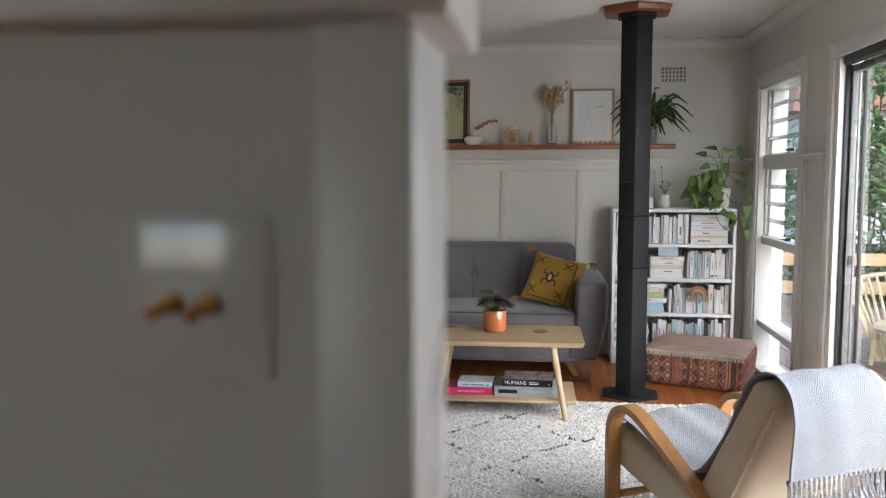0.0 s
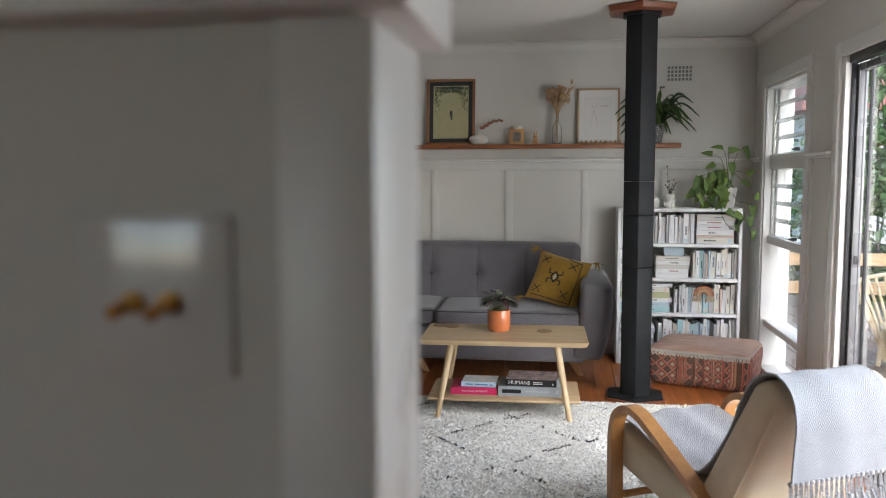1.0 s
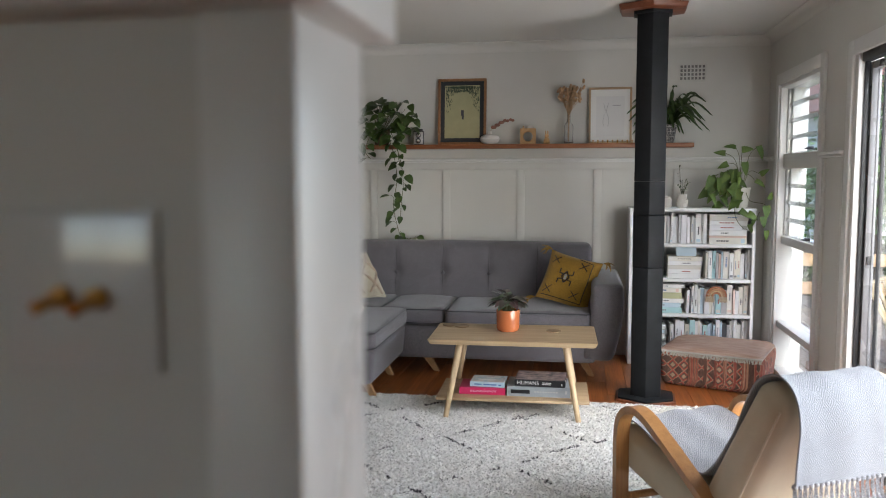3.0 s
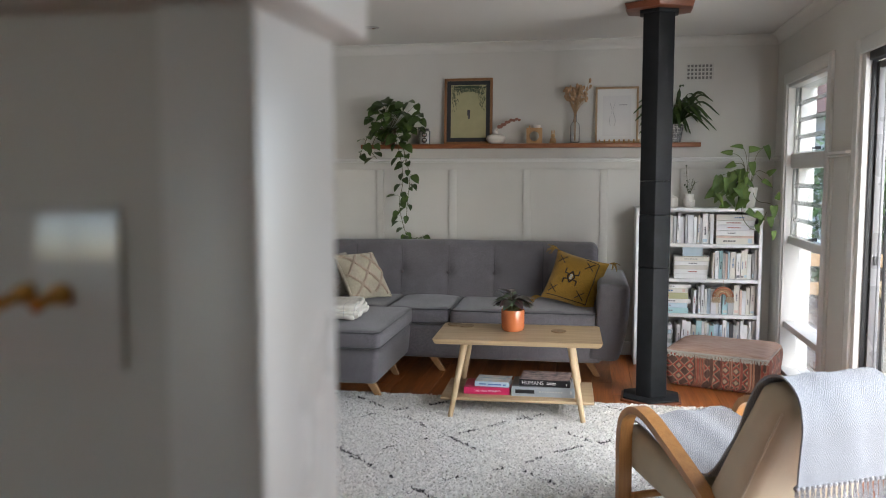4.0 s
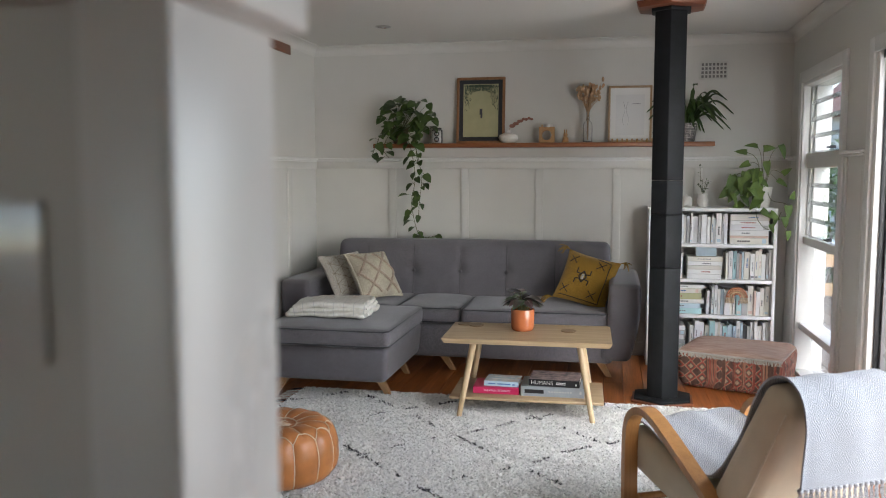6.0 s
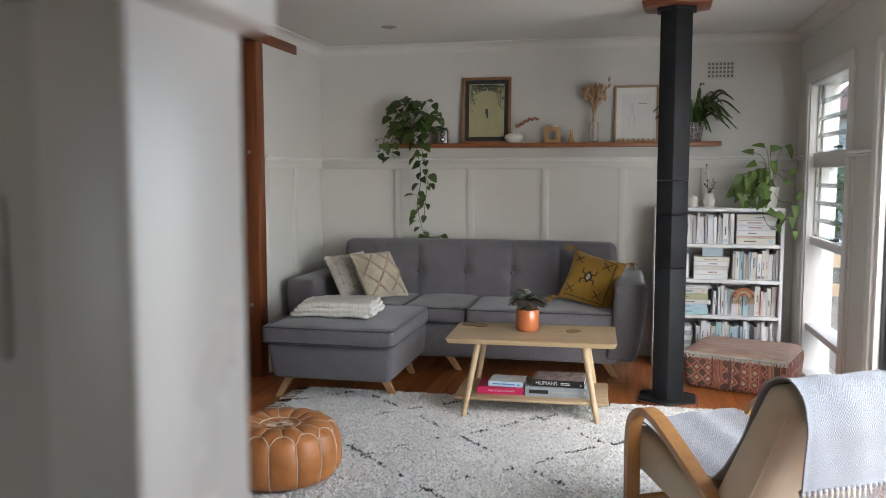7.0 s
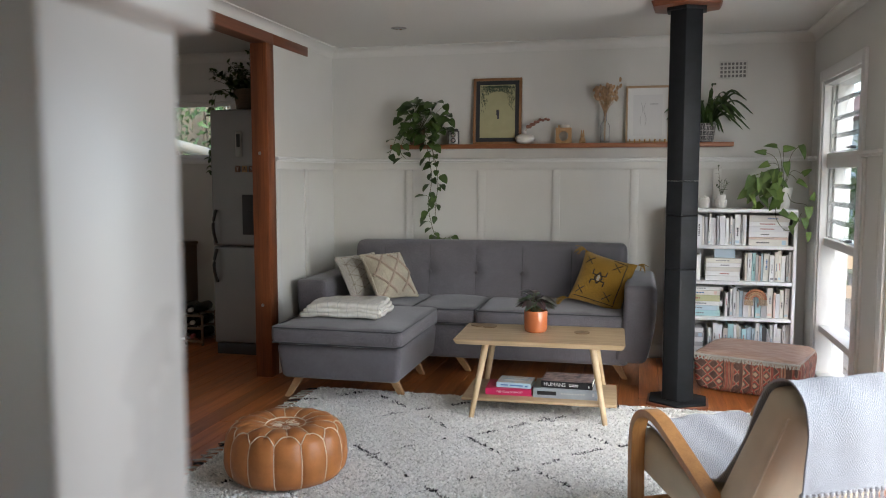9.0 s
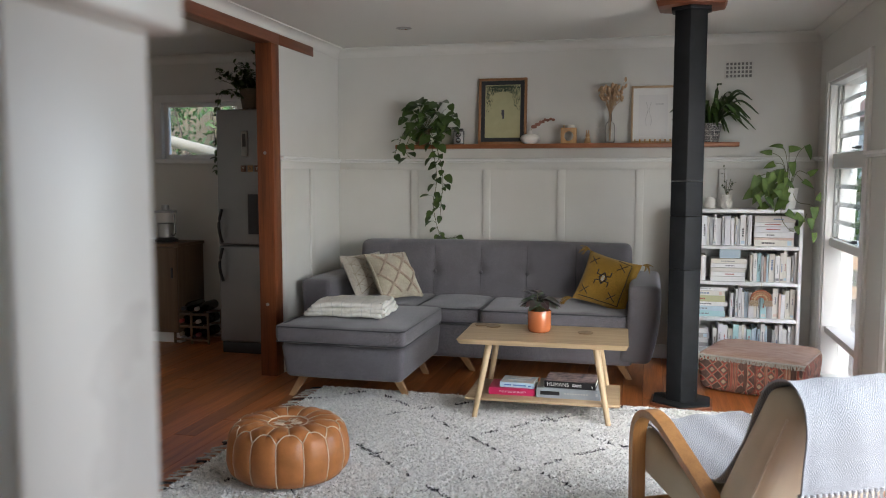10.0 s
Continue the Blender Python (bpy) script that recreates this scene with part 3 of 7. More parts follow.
# ---- flue column ----
def hexa(bm, r, z0, z1, turn=0.0, bevel=0.0, r1=None):
    m = Matrix.Translation((0, 0, (z0 + z1) / 2)) @ Matrix.Rotation(radians(turn), 4, "Z")
    got = bmesh.ops.create_cone(bm, cap_ends=True, segments=6, radius1=r, radius2=r if r1 is None else r1, depth=z1 - z0, matrix=m)
    if bevel:
        es = list({e for v in got["verts"] for e in v.link_edges})
        bmesh.ops.bevel(bm, geom=es, offset=bevel, segments=2, affect="EDGES", profile=0.5)


column = thing("flue_column", pose(0.876, 4.958, 0, 0, 0, -4), "charcoal hexagonal metal column with timber ceiling plate", "column")
bm = bmesh.new()
hexa(bm, 0.192, 0.0, 0.014, 0, 0.003)
part("base_board", bm, CAPWOOD, column, "stained timber base board")
bm = bmesh.new()
hexa(bm, 0.176, 0.0145, 0.026, 0, 0.003)
part("base_plate", bm, IRON, column)
for r, z0, z1 in ((0.096, 0.0265, 0.758), (0.097, 0.761, 1.051), (0.096, 1.054, 1.240), (0.0965, 1.242, 2.178)):
    bm = bmesh.new()
    hexa(bm, r, z0, z1, 0, 0.003)
    part("casing", bm, IRON, column)
for z in (0.09, 1.045, 0.752):
    for k in range(6):
        a = radians(60 * k + 25)
        bm = bmesh.new()
        rod(bm, (0.083 * math.cos(a), 0.083 * math.sin(a), z), (0.0905 * math.cos(a), 0.0905 * math.sin(a), z), 0.004, 0.003, 8)
        part("screw", bm, STEEL, column)
bm = bmesh.new()
hexa(bm, 0.118, 2.150, 2.168, 0, 0.002)
part("collar", bm, IRON, column)
bm = bmesh.new()
hexa(bm, 0.195, 2.168, 2.200, 0, 0.004, 0.212)
part("ceiling_plate", bm, CAPWOOD, column, "dark stained hexagonal timber plate")

# ---- bookcase and books ----
BX0, BX1, BY0, BY1, BZ = 0.822, 1.624, 5.812, 6.088, 1.056
bookcase = thing("bookcase", pose(BX0, BY0, 0), "white laminate bookcase with four full shelves", "bookcase")
W, D = BX1 - BX0, BY1 - BY0
for x in (0, W - 0.02):
    bm = bmesh.new()
    box(bm, (x, 0, 0), (x + 0.02, D, BZ - 0.0225), 0.0015)
    part("side_panel", bm, SHELFWHITE, bookcase)
bm = bmesh.new()
box(bm, (0, -0.001, BZ - 0.022), (W, D, BZ), 0.0015)
part("top_panel", bm, SHELFWHITE, bookcase)
bm = bmesh.new()
box(bm, (0.0205, D - 0.006, 0.05), (W - 0.0205, D, BZ - 0.023))
part("back_panel", bm, SHELFWHITE, bookcase)
SHELVES = (0.118, 0.352, 0.588, 0.820)
for z in SHELVES:
    bm = bmesh.new()
    box(bm, (0.0205, 0.002, z - 0.022), (W - 0.0205, D - 0.007, z), 0.001)
    part("shelf", bm, SHELFWHITE, bookcase)
bm = bmesh.new()
box(bm, (0.0205, 0.015, 0), (W - 0.0205, 0.03, 0.094))
part("plinth", bm, SHELFWHITE, bookcase)

COVERS = [plain("cover_" + n, c, 0.5, vary=0.05, scale=20, relief=0.04) for n, c in (
    ("white", (0.86, 0.86, 0.85)), ("ivory", (0.78, 0.75, 0.68)), ("bone", (0.70, 0.67, 0.62)), ("pale_blue", (0.55, 0.68, 0.76)), ("aqua", (0.46, 0.70, 0.72)),
    ("blush", (0.76, 0.58, 0.50)), ("grey", (0.46, 0.46, 0.46)), ("charcoal", (0.07, 0.07, 0.075)), ("olive", (0.52, 0.52, 0.30)), ("chalk", (0.80, 0.80, 0.81)))]
INK = plain("printed_ink", (0.06, 0.06, 0.07), 0.6)
INKGREY = plain("printed_grey_ink", (0.25, 0.25, 0.27), 0.6)
INKRED = plain("printed_red_ink", (0.40, 0.06, 0.05), 0.6)
INKBLUE = plain("printed_blue_ink", (0.10, 0.20, 0.38), 0.6)
INKLIGHT = plain("printed_pale_ink", (0.75, 0.75, 0.73), 0.6)
COLOUR_NAME = ("white", "ivory", "bone", "pale blue", "aqua", "blush", "grey", "charcoal", "olive", "chalk white")
rng = random.Random(7)


def book(m, t, h, d, k, where, group, bars=1):
    """A book: spine at y=0 facing -y, thickness along x, height along z."""
    bm = bmesh.new()
    box(bm, (0, 0, 0), (t, 0.003, h), 0.001, 1)
    box(bm, (0, 0.003, 0), (0.002, d, h))
    box(bm, (t - 0.002, 0.003, 0), (t, d, h))
    ob = tagged(place(part("book", bm, COVERS[k]), m), f"{COLOUR_NAME[k]} book {where}", "book", group)
    bm = bmesh.new()
    box(bm, (0.0025, 0.0035, 0.003), (t - 0.0025, d - 0.003, h - 0.003))
    part("pages", bm, PAPER, ob)
    if bars:
        tint = INKLIGHT if k in (6, 7) else rng.choice((INK, INK, INKGREY, INKGREY, INKRED, INKBLUE))
        z, run, wide = h * rng.uniform(0.25, 0.5), h * rng.uniform(0.18, 0.4), t * rng.uniform(0.16, 0.3)
        bm = bmesh.new()
        zz_ = z
        while zz_ < z + run:
            step = rng.uniform(0.006, 0.016)
            box(bm, (t * 0.5 - wide / 2, -0.0007, zz_), (t * 0.5 + wide / 2, 0.0006, min(zz_ + step, z + run)))
            zz_ += step + 0.003
        part("spine_print", bm, tint, ob, "bars of unreadable print")
        if rng.random() < 0.4:
            bm = bmesh.new()
            box(bm, (t * 0.15, -0.0007, h * 0.06), (t * 0.85, 0.0006, h * rng.uniform(0.09, 0.2)))
            part("spine_band", bm, rng.choice((COVERS[6], COVERS[3], COVERS[5], COVERS[2], INKGREY)), ob)
    return ob


PALE = (0, 0, 0, 1, 1, 2, 9, 9, 0, 3, 5, 6)


def row_of_books(x0, x1, z, hmax, leanlast=False, cool=0.0):
    x = x0
    while x < x1 - 0.012:
        t = rng.choice((0.010, 0.013, 0.016, 0.02, 0.024, 0.028, 0.034))
        t = min(t, x1 - x)
        h = hmax * rng.uniform(0.78, 0.99)
        d = rng.uniform(0.13, 0.18)
        k = rng.choice((0, 3, 4, 9, 0, 3, 0, 1)) if rng.random() < cool else rng.choice(PALE)
        if rng.random() < 0.04:
            k = rng.choice((7, 8))
        lean = rng.choice((0, 0, 0, 0, 1.5, -0.8))
        book(pose(BX0 + x, BY0 + rng.uniform(0.022, 0.045), z + 0.001 + (abs(math.sin(radians(lean))) * t if lean < 0 else 0.0), 0, lean if lean > 0 else 0, 0), t, h, d, k, "standing on the bookcase shelf", "books on the bookcase", rng.random() < 0.65)
        x += t + rng.uniform(0.001, 0.004)


def stack_of_books(x0, w, z, sizes, ks, where="lying in a stack on the bookcase shelf"):
    for t, k in zip(sizes, ks):
        ww = w * rng.uniform(0.92, 1.0)
        book(pose(BX0 + x0 + ww, BY0 + rng.uniform(0.02, 0.035), z + 0.0012, 0, -90, 0), t, ww, 0.16, k, where, "books on the bookcase", rng.random() < 0.8)
        z += t + 0.0012
    return z


row_of_books(0.025, 0.50, SHELVES[3], 0.205)
stack_of_books(0.515, 0.255, SHELVES[3], (0.04, 0.012, 0.034, 0.036, 0.026, 0.04), (1, 5, 0, 9, 0, 2))
row_of_books(0.025, 0.235, SHELVES[2], 0.20)
zz = stack_of_books(0.255, 0.225, SHELVES[2], (0.03, 0.028, 0.026, 0.026, 0.03), (0, 0, 2, 0, 1))
book(pose(BX0 + 0.31, BY0 + 0.06, zz + 0.0015, -8, 0, 0), 0.13, 0.062, 0.014, 3, "propped on top of a stack of books", "books on the bookcase", 0)
row_of_books(0.50, W - 0.024, SHELVES[2], 0.205, cool=0.3)
stack_of_books(0.025, 0.345, SHELVES[1], (0.036, 0.030, 0.028, 0.04, 0.03, 0.022), (4, 3, 0, 8, 1, 0))
row_of_books(0.38, W - 0.024, SHELVES[1], 0.20, cool=0.7)
stack_of_books(0.025, 0.24, SHELVES[0], (0.03, 0.026, 0.03, 0.032, 0.03), (0, 6, 0, 6, 0))
row_of_books(0.28, W - 0.024, SHELVES[0], 0.20, cool=0.5)

# woven rainbow hanging over the third shelf
rainbow = thing("rainbow_ornament", pose(BX0 + 0.565, BY0 - 0.012, 0.476), "small woven rainbow ornament with fringed ends", "ornament")
for r, c in ((0.062, (0.42, 0.17, 0.09)), (0.049, (0.50, 0.27, 0.15)), (0.036, (0.60, 0.42, 0.25)), (0.024, (0.45, 0.20, 0.11))):
    bm = bmesh.new()
    tube(bm, [(r * math.cos(a), 0, r * math.sin(a)) for a in np.linspace(0, math.pi, 18)], 0.0066, 8)
    part("arc", bm, fabric("yarn", c, 700), rainbow)
    for s in (-1, 1):
        bm = bmesh.new()
        for j in range(7):
            dx = (j - 3) * 0.002
            tube(bm, [(s * r + dx * 0.5, rng.uniform(-0.003, 0.003), 0), (s * r + dx * 1.6, rng.uniform(-0.004, 0.004), -0.034 - rng.uniform(0, 0.008))], 0.0015, 4)
        part("tassel", bm, fabric("tassel_yarn", (0.50, 0.40, 0.28), 700), rainbow)
bm = bmesh.new()
tube(bm, [(0, 0, 0.068), (0, 0.001, 0.112)], 0.001, 5)
part("hanging_string", bm, STITCH, rainbow)

# ---- wall shelf ----
SY0, SZ = 5.985, 1.492
wall_shelf = thing("wall_shelf", pose(0, 0, 0), "long narrow stained timber picture shelf on the wall", "shelf")
bm = bmesh.new()
box(bm, (-1.115, SY0, SZ - 0.030), (1.245, NORTH - 0.001, SZ), 0.003)
part("board", bm, SHELFWOOD, wall_shelf)

def picture(x0, x1, h, name, label, fmat, fw, depth, lean, y):
    """A framed print that leans on the wall; returns the thing, its inside width and height."""
    w = x1 - x0
    t = thing(name, pose((x0 + x1) / 2, y, SZ + 0.0005, -lean, 0, 0), label, "picture frame")
    for lo, hi in (((-w / 2, 0, 0), (w / 2, depth, fw)), ((-w / 2, 0, h - fw), (w / 2, depth, h)), ((-w / 2, 0, fw), (-w / 2 + fw, depth, h - fw)), ((w / 2 - fw, 0, fw), (w / 2, depth, h - fw))):
        bm = bmesh.new()
        box(bm, lo, hi, 0.0015)
        part("frame_bar", bm, fmat, t)
    return t, w, h


FRAMEWOOD = wood("frame_timber", (0.20, 0.09, 0.035), (0.36, 0.18, 0.075), 2, 0.45)
FRAMEPALE = wood("pale_frame_timber", (0.34, 0.22, 0.12), (0.48, 0.34, 0.20), 2, 0.45)
pic, w, h = picture(-0.518, -0.172, 0.468, "framed_print", "framed print with dark green mount and pale garden scene", FRAMEWOOD, 0.018, 0.024, 4.2, 6.052)
bm = bmesh.new()
box(bm, (-w / 2 + 0.017, 0.010, 0.017), (w / 2 - 0.017, 0.016, h - 0.017))
part("mount", bm, plain("dark_mount", (0.035, 0.038, 0.042), 0.8, relief=0.02), pic, "dark mount board")
bm = bmesh.new()
box(bm, (-w / 2 + 0.047, 0.0075, 0.047), (w / 2 - 0.047, 0.0098, h - 0.047))
part("paper", bm, plain("pale_print", (0.42, 0.40, 0.23), 0.8, vary=0.08, scale=14, relief=0.02), pic, "pale yellow-green print")
# hanging foliage of the print
LEAFINK = plain("print_leaf_green", (0.05, 0.075, 0.045), 0.8)
bm = bmesh.new()
pr = random.Random(3)
for i in range(620):
    u = pr.uniform(-1, 1)
    depth = 0.05 + 0.10 * abs(u) ** 2 * pr.random() + (0.10 * pr.random() if abs(u) > 0.62 else 0)
    z = h - 0.05 - pr.random() * depth
    x = u * (w / 2 - 0.052)
    a = pr.uniform(-0.5, 0.5) + math.pi / 2
    l = pr.uniform(0.013, 0.025)
    ca, sa = math.cos(a) * l, math.sin(a) * l
    z = max(0.06, min(h - 0.05 - sa, z))
    x = max(-w / 2 + 0.055, min(w / 2 - 0.055, x))
    yy = 0.0072 - 0.000002 * i
    p = [bm.verts.new(q) for q in ((x, yy, z), (x + ca / 2 + 0.002, yy, z + sa / 2), (x + ca, yy, z + sa), (x + ca / 2 - 0.002, yy, z + sa / 2))]
    bm.faces.new(p)
part("printed_leaves", bm, LEAFINK, pic, "dark printed leaves", False)
bm = bmesh.new()
box(bm, (-0.008, 0.0060, 0.205), (0.012, 0.0070, 0.245), 0.0004, 1)
box(bm, (-0.001, 0.0060, 0.180), (0.012, 0.0069, 0.21), 0.0003, 1)
part("printed_shape", bm, INK, pic, "small dark printed shape")

pic2, w2, h2 = picture(0.545, 0.838, 0.388, "framed_line_drawing", "pale timber frame with white line drawing", FRAMEPALE, 0.014, 0.022, 4.0, 6.058)
bm = bmesh.new()
box(bm, (-w2 / 2 + 0.013, 0.010, 0.013), (w2 / 2 - 0.013, 0.016, h2 - 0.013))
part("mount", bm, plain("white_mount", (0.72, 0.72, 0.70), 0.8, vary=0.02), pic2, "white mount board")
bm = bmesh.new()
box(bm, (-w2 / 2 + 0.05, 0.0075, 0.05), (w2 / 2 - 0.05, 0.0098, h2 - 0.06))
part("paper", bm, plain("white_print", (0.66, 0.66, 0.65), 0.8, vary=0.02), pic2)
bm = bmesh.new()
for sx in (-1, 1):
    tube(bm, [(-0.03 + sx * (0.012 + 0.008 * math.sin(q * 7)), 0.0068, 0.12 + 0.16 * q) for q in np.linspace(0, 1, 30)], 0.0008, 4)
box(bm, (0.015, 0.0064, 0.262), (0.07, 0.0072, 0.266))
part("drawn_line", bm, plain("grey_ink", (0.25, 0.25, 0.26), 0.8), pic2)

# twin-lens box of a vintage camera
vc = thing("vintage_camera", pose(-0.652, 6.03, SZ + 0.0005, 0, 0, 6), "black and silver vintage twin-lens camera on the shelf", "camera")
bm = bmesh.new()
box(bm, (-0.036, -0.03, 0), (0.036, 0.04, 0.098), 0.004, 2)
part("body", bm, DARKPLASTIC, vc)
bm = bmesh.new()
box(bm, (-0.032, -0.034, 0.004), (0.032, -0.0305, 0.09), 0.002)
part("front_plate", bm, STEEL, vc)
bm = bmesh.new()
box(bm, (-0.030, -0.022, 0.0985), (0.030, 0.032, 0.112), 0.003)
part("viewfinder_hood", bm, DARKPLASTIC, vc)
for z in (0.027, 0.066):
    bm = bmesh.new()
    rod(bm, (0, -0.0345, z), (0, -0.046, z), 0.019, 0.018, 20)
    ring = part("lens_ring", bm, DARKPLASTIC, vc)
    bm = bmesh.new()
    rod(bm, (0, -0.0465, z), (0, -0.048, z), 0.012, 0.010, 16)
    part("lens_glass", bm, CHROME, ring)

# round white vase with a dried seed sprig
vase = thing("round_vase", pose(-0.140, 6.025, SZ + 0.0005) @ Matrix.Scale(1.06, 4), "squat white ceramic vase with a dried seed sprig", "vase")
bm = bmesh.new()
lathe(bm, [(0, 0), (0.03, 0), (0.055, 0.012), (0.066, 0.033), (0.058, 0.052), (0.03, 0.063), (0.012, 0.067), (0.012, 0.084), (0.009, 0.084), (0.009, 0.06), (0, 0.058)])
part("body", bm, CERAMIC, vase)
bm = bmesh.new()
st = bezier([(0, 0, 0.06), (0.012, -0.005, 0.10), (0.05, -0.008, 0.125), (0.10, -0.008, 0.152), (0.158, -0.006, 0.158)], 30)
tube(bm, st, 0.0015, 5)
part("sprig", bm, DRIED, vase)
SEED = plain("dusky_seed", (0.30, 0.14, 0.10), 0.8, vary=0.2, scale=50)
for i in range(9, len(st), 2):
    bm = bmesh.new()
    bmesh.ops.create_uvsphere(bm, u_segments=10, v_segments=6, radius=0.0155 - 0.0002 * i, matrix=Matrix.Translation(st[i] + Vector((0, 0, 0.003 * (-1) ** (i // 2)))) @ Matrix.Diagonal((1.1, 0.6, 0.9, 1)))
    part("seed_pod", bm, SEED, vase)

# timber candle holder with an arch hole
holder = thing("candle_holder", pose(0.128, 6.035, SZ + 0.0005) @ Matrix.Scale(1.12, 4), "square timber candle holder with a round opening", "candle holder")
bm = bmesh.new()
hole = [(0.030 * math.cos(a), 0.046 + 0.030 * math.sin(a)) for a in np.linspace(0, 2 * math.pi, 33)[:-1]]
outer = []
for a in np.linspace(0, 2 * math.pi, 33)[:-1]:
    c, s = math.cos(a), math.sin(a)
    k = 0.048 / max(abs(c), abs(s))
    outer.append((k * c, 0.048 + k * s))
ring = [[bm.verts.new((x, y, z)) for x, z in loop] for loop in (outer, hole) for y in (-0.022, 0.022)]
for k in range(32):
    j = (k + 1) % 32
    bm.faces.new((ring[0][k], ring[0][j], ring[2][j], ring[2][k]))
    bm.faces.new((ring[1][k], ring[1][j], ring[3][j], ring[3][k]))
    bm.faces.new((ring[0][k], ring[0][j], ring[1][j], ring[1][k]))
    bm.faces.new((ring[2][k], ring[2][j], ring[3][j], ring[3][k]))
part("block", bm, PALEWOOD, holder)
bm = bmesh.new()
lathe(bm, [(0, 0.0965), (0.026, 0.0965), (0.028, 0.112), (0.022, 0.114), (0.02, 0.106), (0, 0.106)], 20, (0.01, 0))
part("candle_dish", bm, CERAMIC, holder, "white dish")
bm = bmesh.new()
rod(bm, (-0.03, 0, 0.0965), (-0.03, 0, 0.112), 0.005, 0.004, 10)
part("peg", bm, PALEWOOD, holder)

# little timber rabbit
rabbit = thing("toy_rabbit", pose(0.258, 6.02, SZ + 0.0005) @ Matrix.Scale(1.2, 4), "tiny pale timber rabbit figure on the shelf", "figurine")
bm = bmesh.new()
for c, r, s in (((0, 0, 0.018), 0.018, (1, 0.8, 1)), ((0, -0.002, 0.044), 0.013, (1, 0.9, 1)), ((-0.013, -0.01, 0.006), 0.008, (1, 1.3, 0.7)), ((0.013, -0.01, 0.006), 0.008, (1, 1.3, 0.7)), ((-0.006, 0, 0.064), 0.0048, (0.8, 0.7, 2.6)), ((0.006, 0, 0.064), 0.0048, (0.8, 0.7, 2.6))):
    bmesh.ops.create_uvsphere(bm, u_segments=12, v_segments=8, radius=r, matrix=Matrix.Translation(c) @ Matrix.Diagonal((*s, 1)))
part("body", bm, PALEWOOD, rabbit)

# glass bottle with dried bunny-tail grass
bottle = thing("bottle_of_dried_grass", pose(0.408, 6.035, SZ + 0.0005), "clear glass bottle holding dried bunny-tail grass", "vase")
bm = bmesh.new()
lathe(bm, [(0, 0.002), (0.029, 0.002), (0.032, 0.008), (0.032, 0.118), (0.026, 0.134), (0.011, 0.150), (0.010, 0.205), (0.013, 0.210), (0.010, 0.212), (0.0075, 0.204), (0.0085, 0.15), (0.024, 0.131), (0.029, 0.117), (0.029, 0.010), (0, 0.007)], 24)
part("glass_body", bm, BOTTLEGLASS, bottle)
gr = random.Random(11)
for i in range(84):
    a, q = gr.uniform(0, 2 * math.pi), gr.random() ** 0.6
    top = Vector((0.082 * q * math.cos(a), 0.045 * q * math.sin(a), 0.29 + 0.12 * gr.random() * (1 - 0.3 * q)))
    if i == 0:
        top = Vector((0.098, 0, 0.428))
    if i == 1:
        top = Vector((0.10, 0, 0.385))
    bm = bmesh.new()
    tube(bm, bezier([(0.004 * math.cos(a), 0.004 * math.sin(a), 0.02), (0.006 * math.cos(a), 0.006 * math.sin(a), 0.20), top], 8), 0.0009, 4)
    bmesh.ops.create_uvsphere(bm, u_segments=8, v_segments=6, radius=0.0115, matrix=Matrix.Translation(top) @ pose(0, 0, 0, gr.uniform(-30, 30), gr.uniform(-40, 40), 0) @ Matrix.Diagonal((0.8, 0.8, 1.5, 1)))
    part("grass_head", bm, DRIED, bottle)

# row of wooden beads in front of the drawing
beads = thing("bead_garland", pose(0, 6.012, SZ + 0.0005), "row of small gold and timber beads along the shelf", "garland")
for i in range(9):
    bm = bmesh.new()
    x = 0.575 + i * 0.033
    rod(bm, (x, 0, 0), (x, 0, 0.013), 0.006, 0.004, 10)
    bmesh.ops.create_uvsphere(bm, u_segments=10, v_segments=8, radius=0.0062, matrix=Matrix.Translation((x, 0, 0.018)))
    part("bead", bm, BRASS if i % 2 else PALEWOOD, beads)
bm = bmesh.new()
tube(bm, [(0.565, 0, 0.006), (0.85, 0, 0.006)], 0.0015, 5)
part("bead_cord", bm, STITCH, beads)


# ---- plants ----
def pot_body(bm, r0, r1, h, wall=0.004):
    lathe(bm, [(0, 0), (r0 * 0.9, 0), (r0, 0.006), (r1, h), (r1 - wall, h), (r0 - wall, 0.01), (0, 0.01)], 32)


# trailing pothos at the shelf's end
pothos = thing("trailing_pothos", pose(-0.925, 6.035, SZ + 0.0005), "trailing dark green pothos in a small pot on the shelf", "plant")
bm = bmesh.new()
pot_body(bm, 0.05, 0.062, 0.11)
part("pot", bm, plain("brown_pot", (0.12, 0.07, 0.05), 0.6), pothos, "small brown pot")
bm = bmesh.new()
lathe(bm, [(0, 0.092), (0.055, 0.092), (0.055, 0.09)], 20)
part("soil", bm, SOIL, pothos)
PL = [leaf_mesh("pothos_leaf", 0.092, 0.070, POTHOS, 0.45, 0.22, 0.25), leaf_mesh("pothos_leaf", 0.080, 0.058, POTHOS, 0.35, 0.3, 0.45)]
pl = random.Random(21)


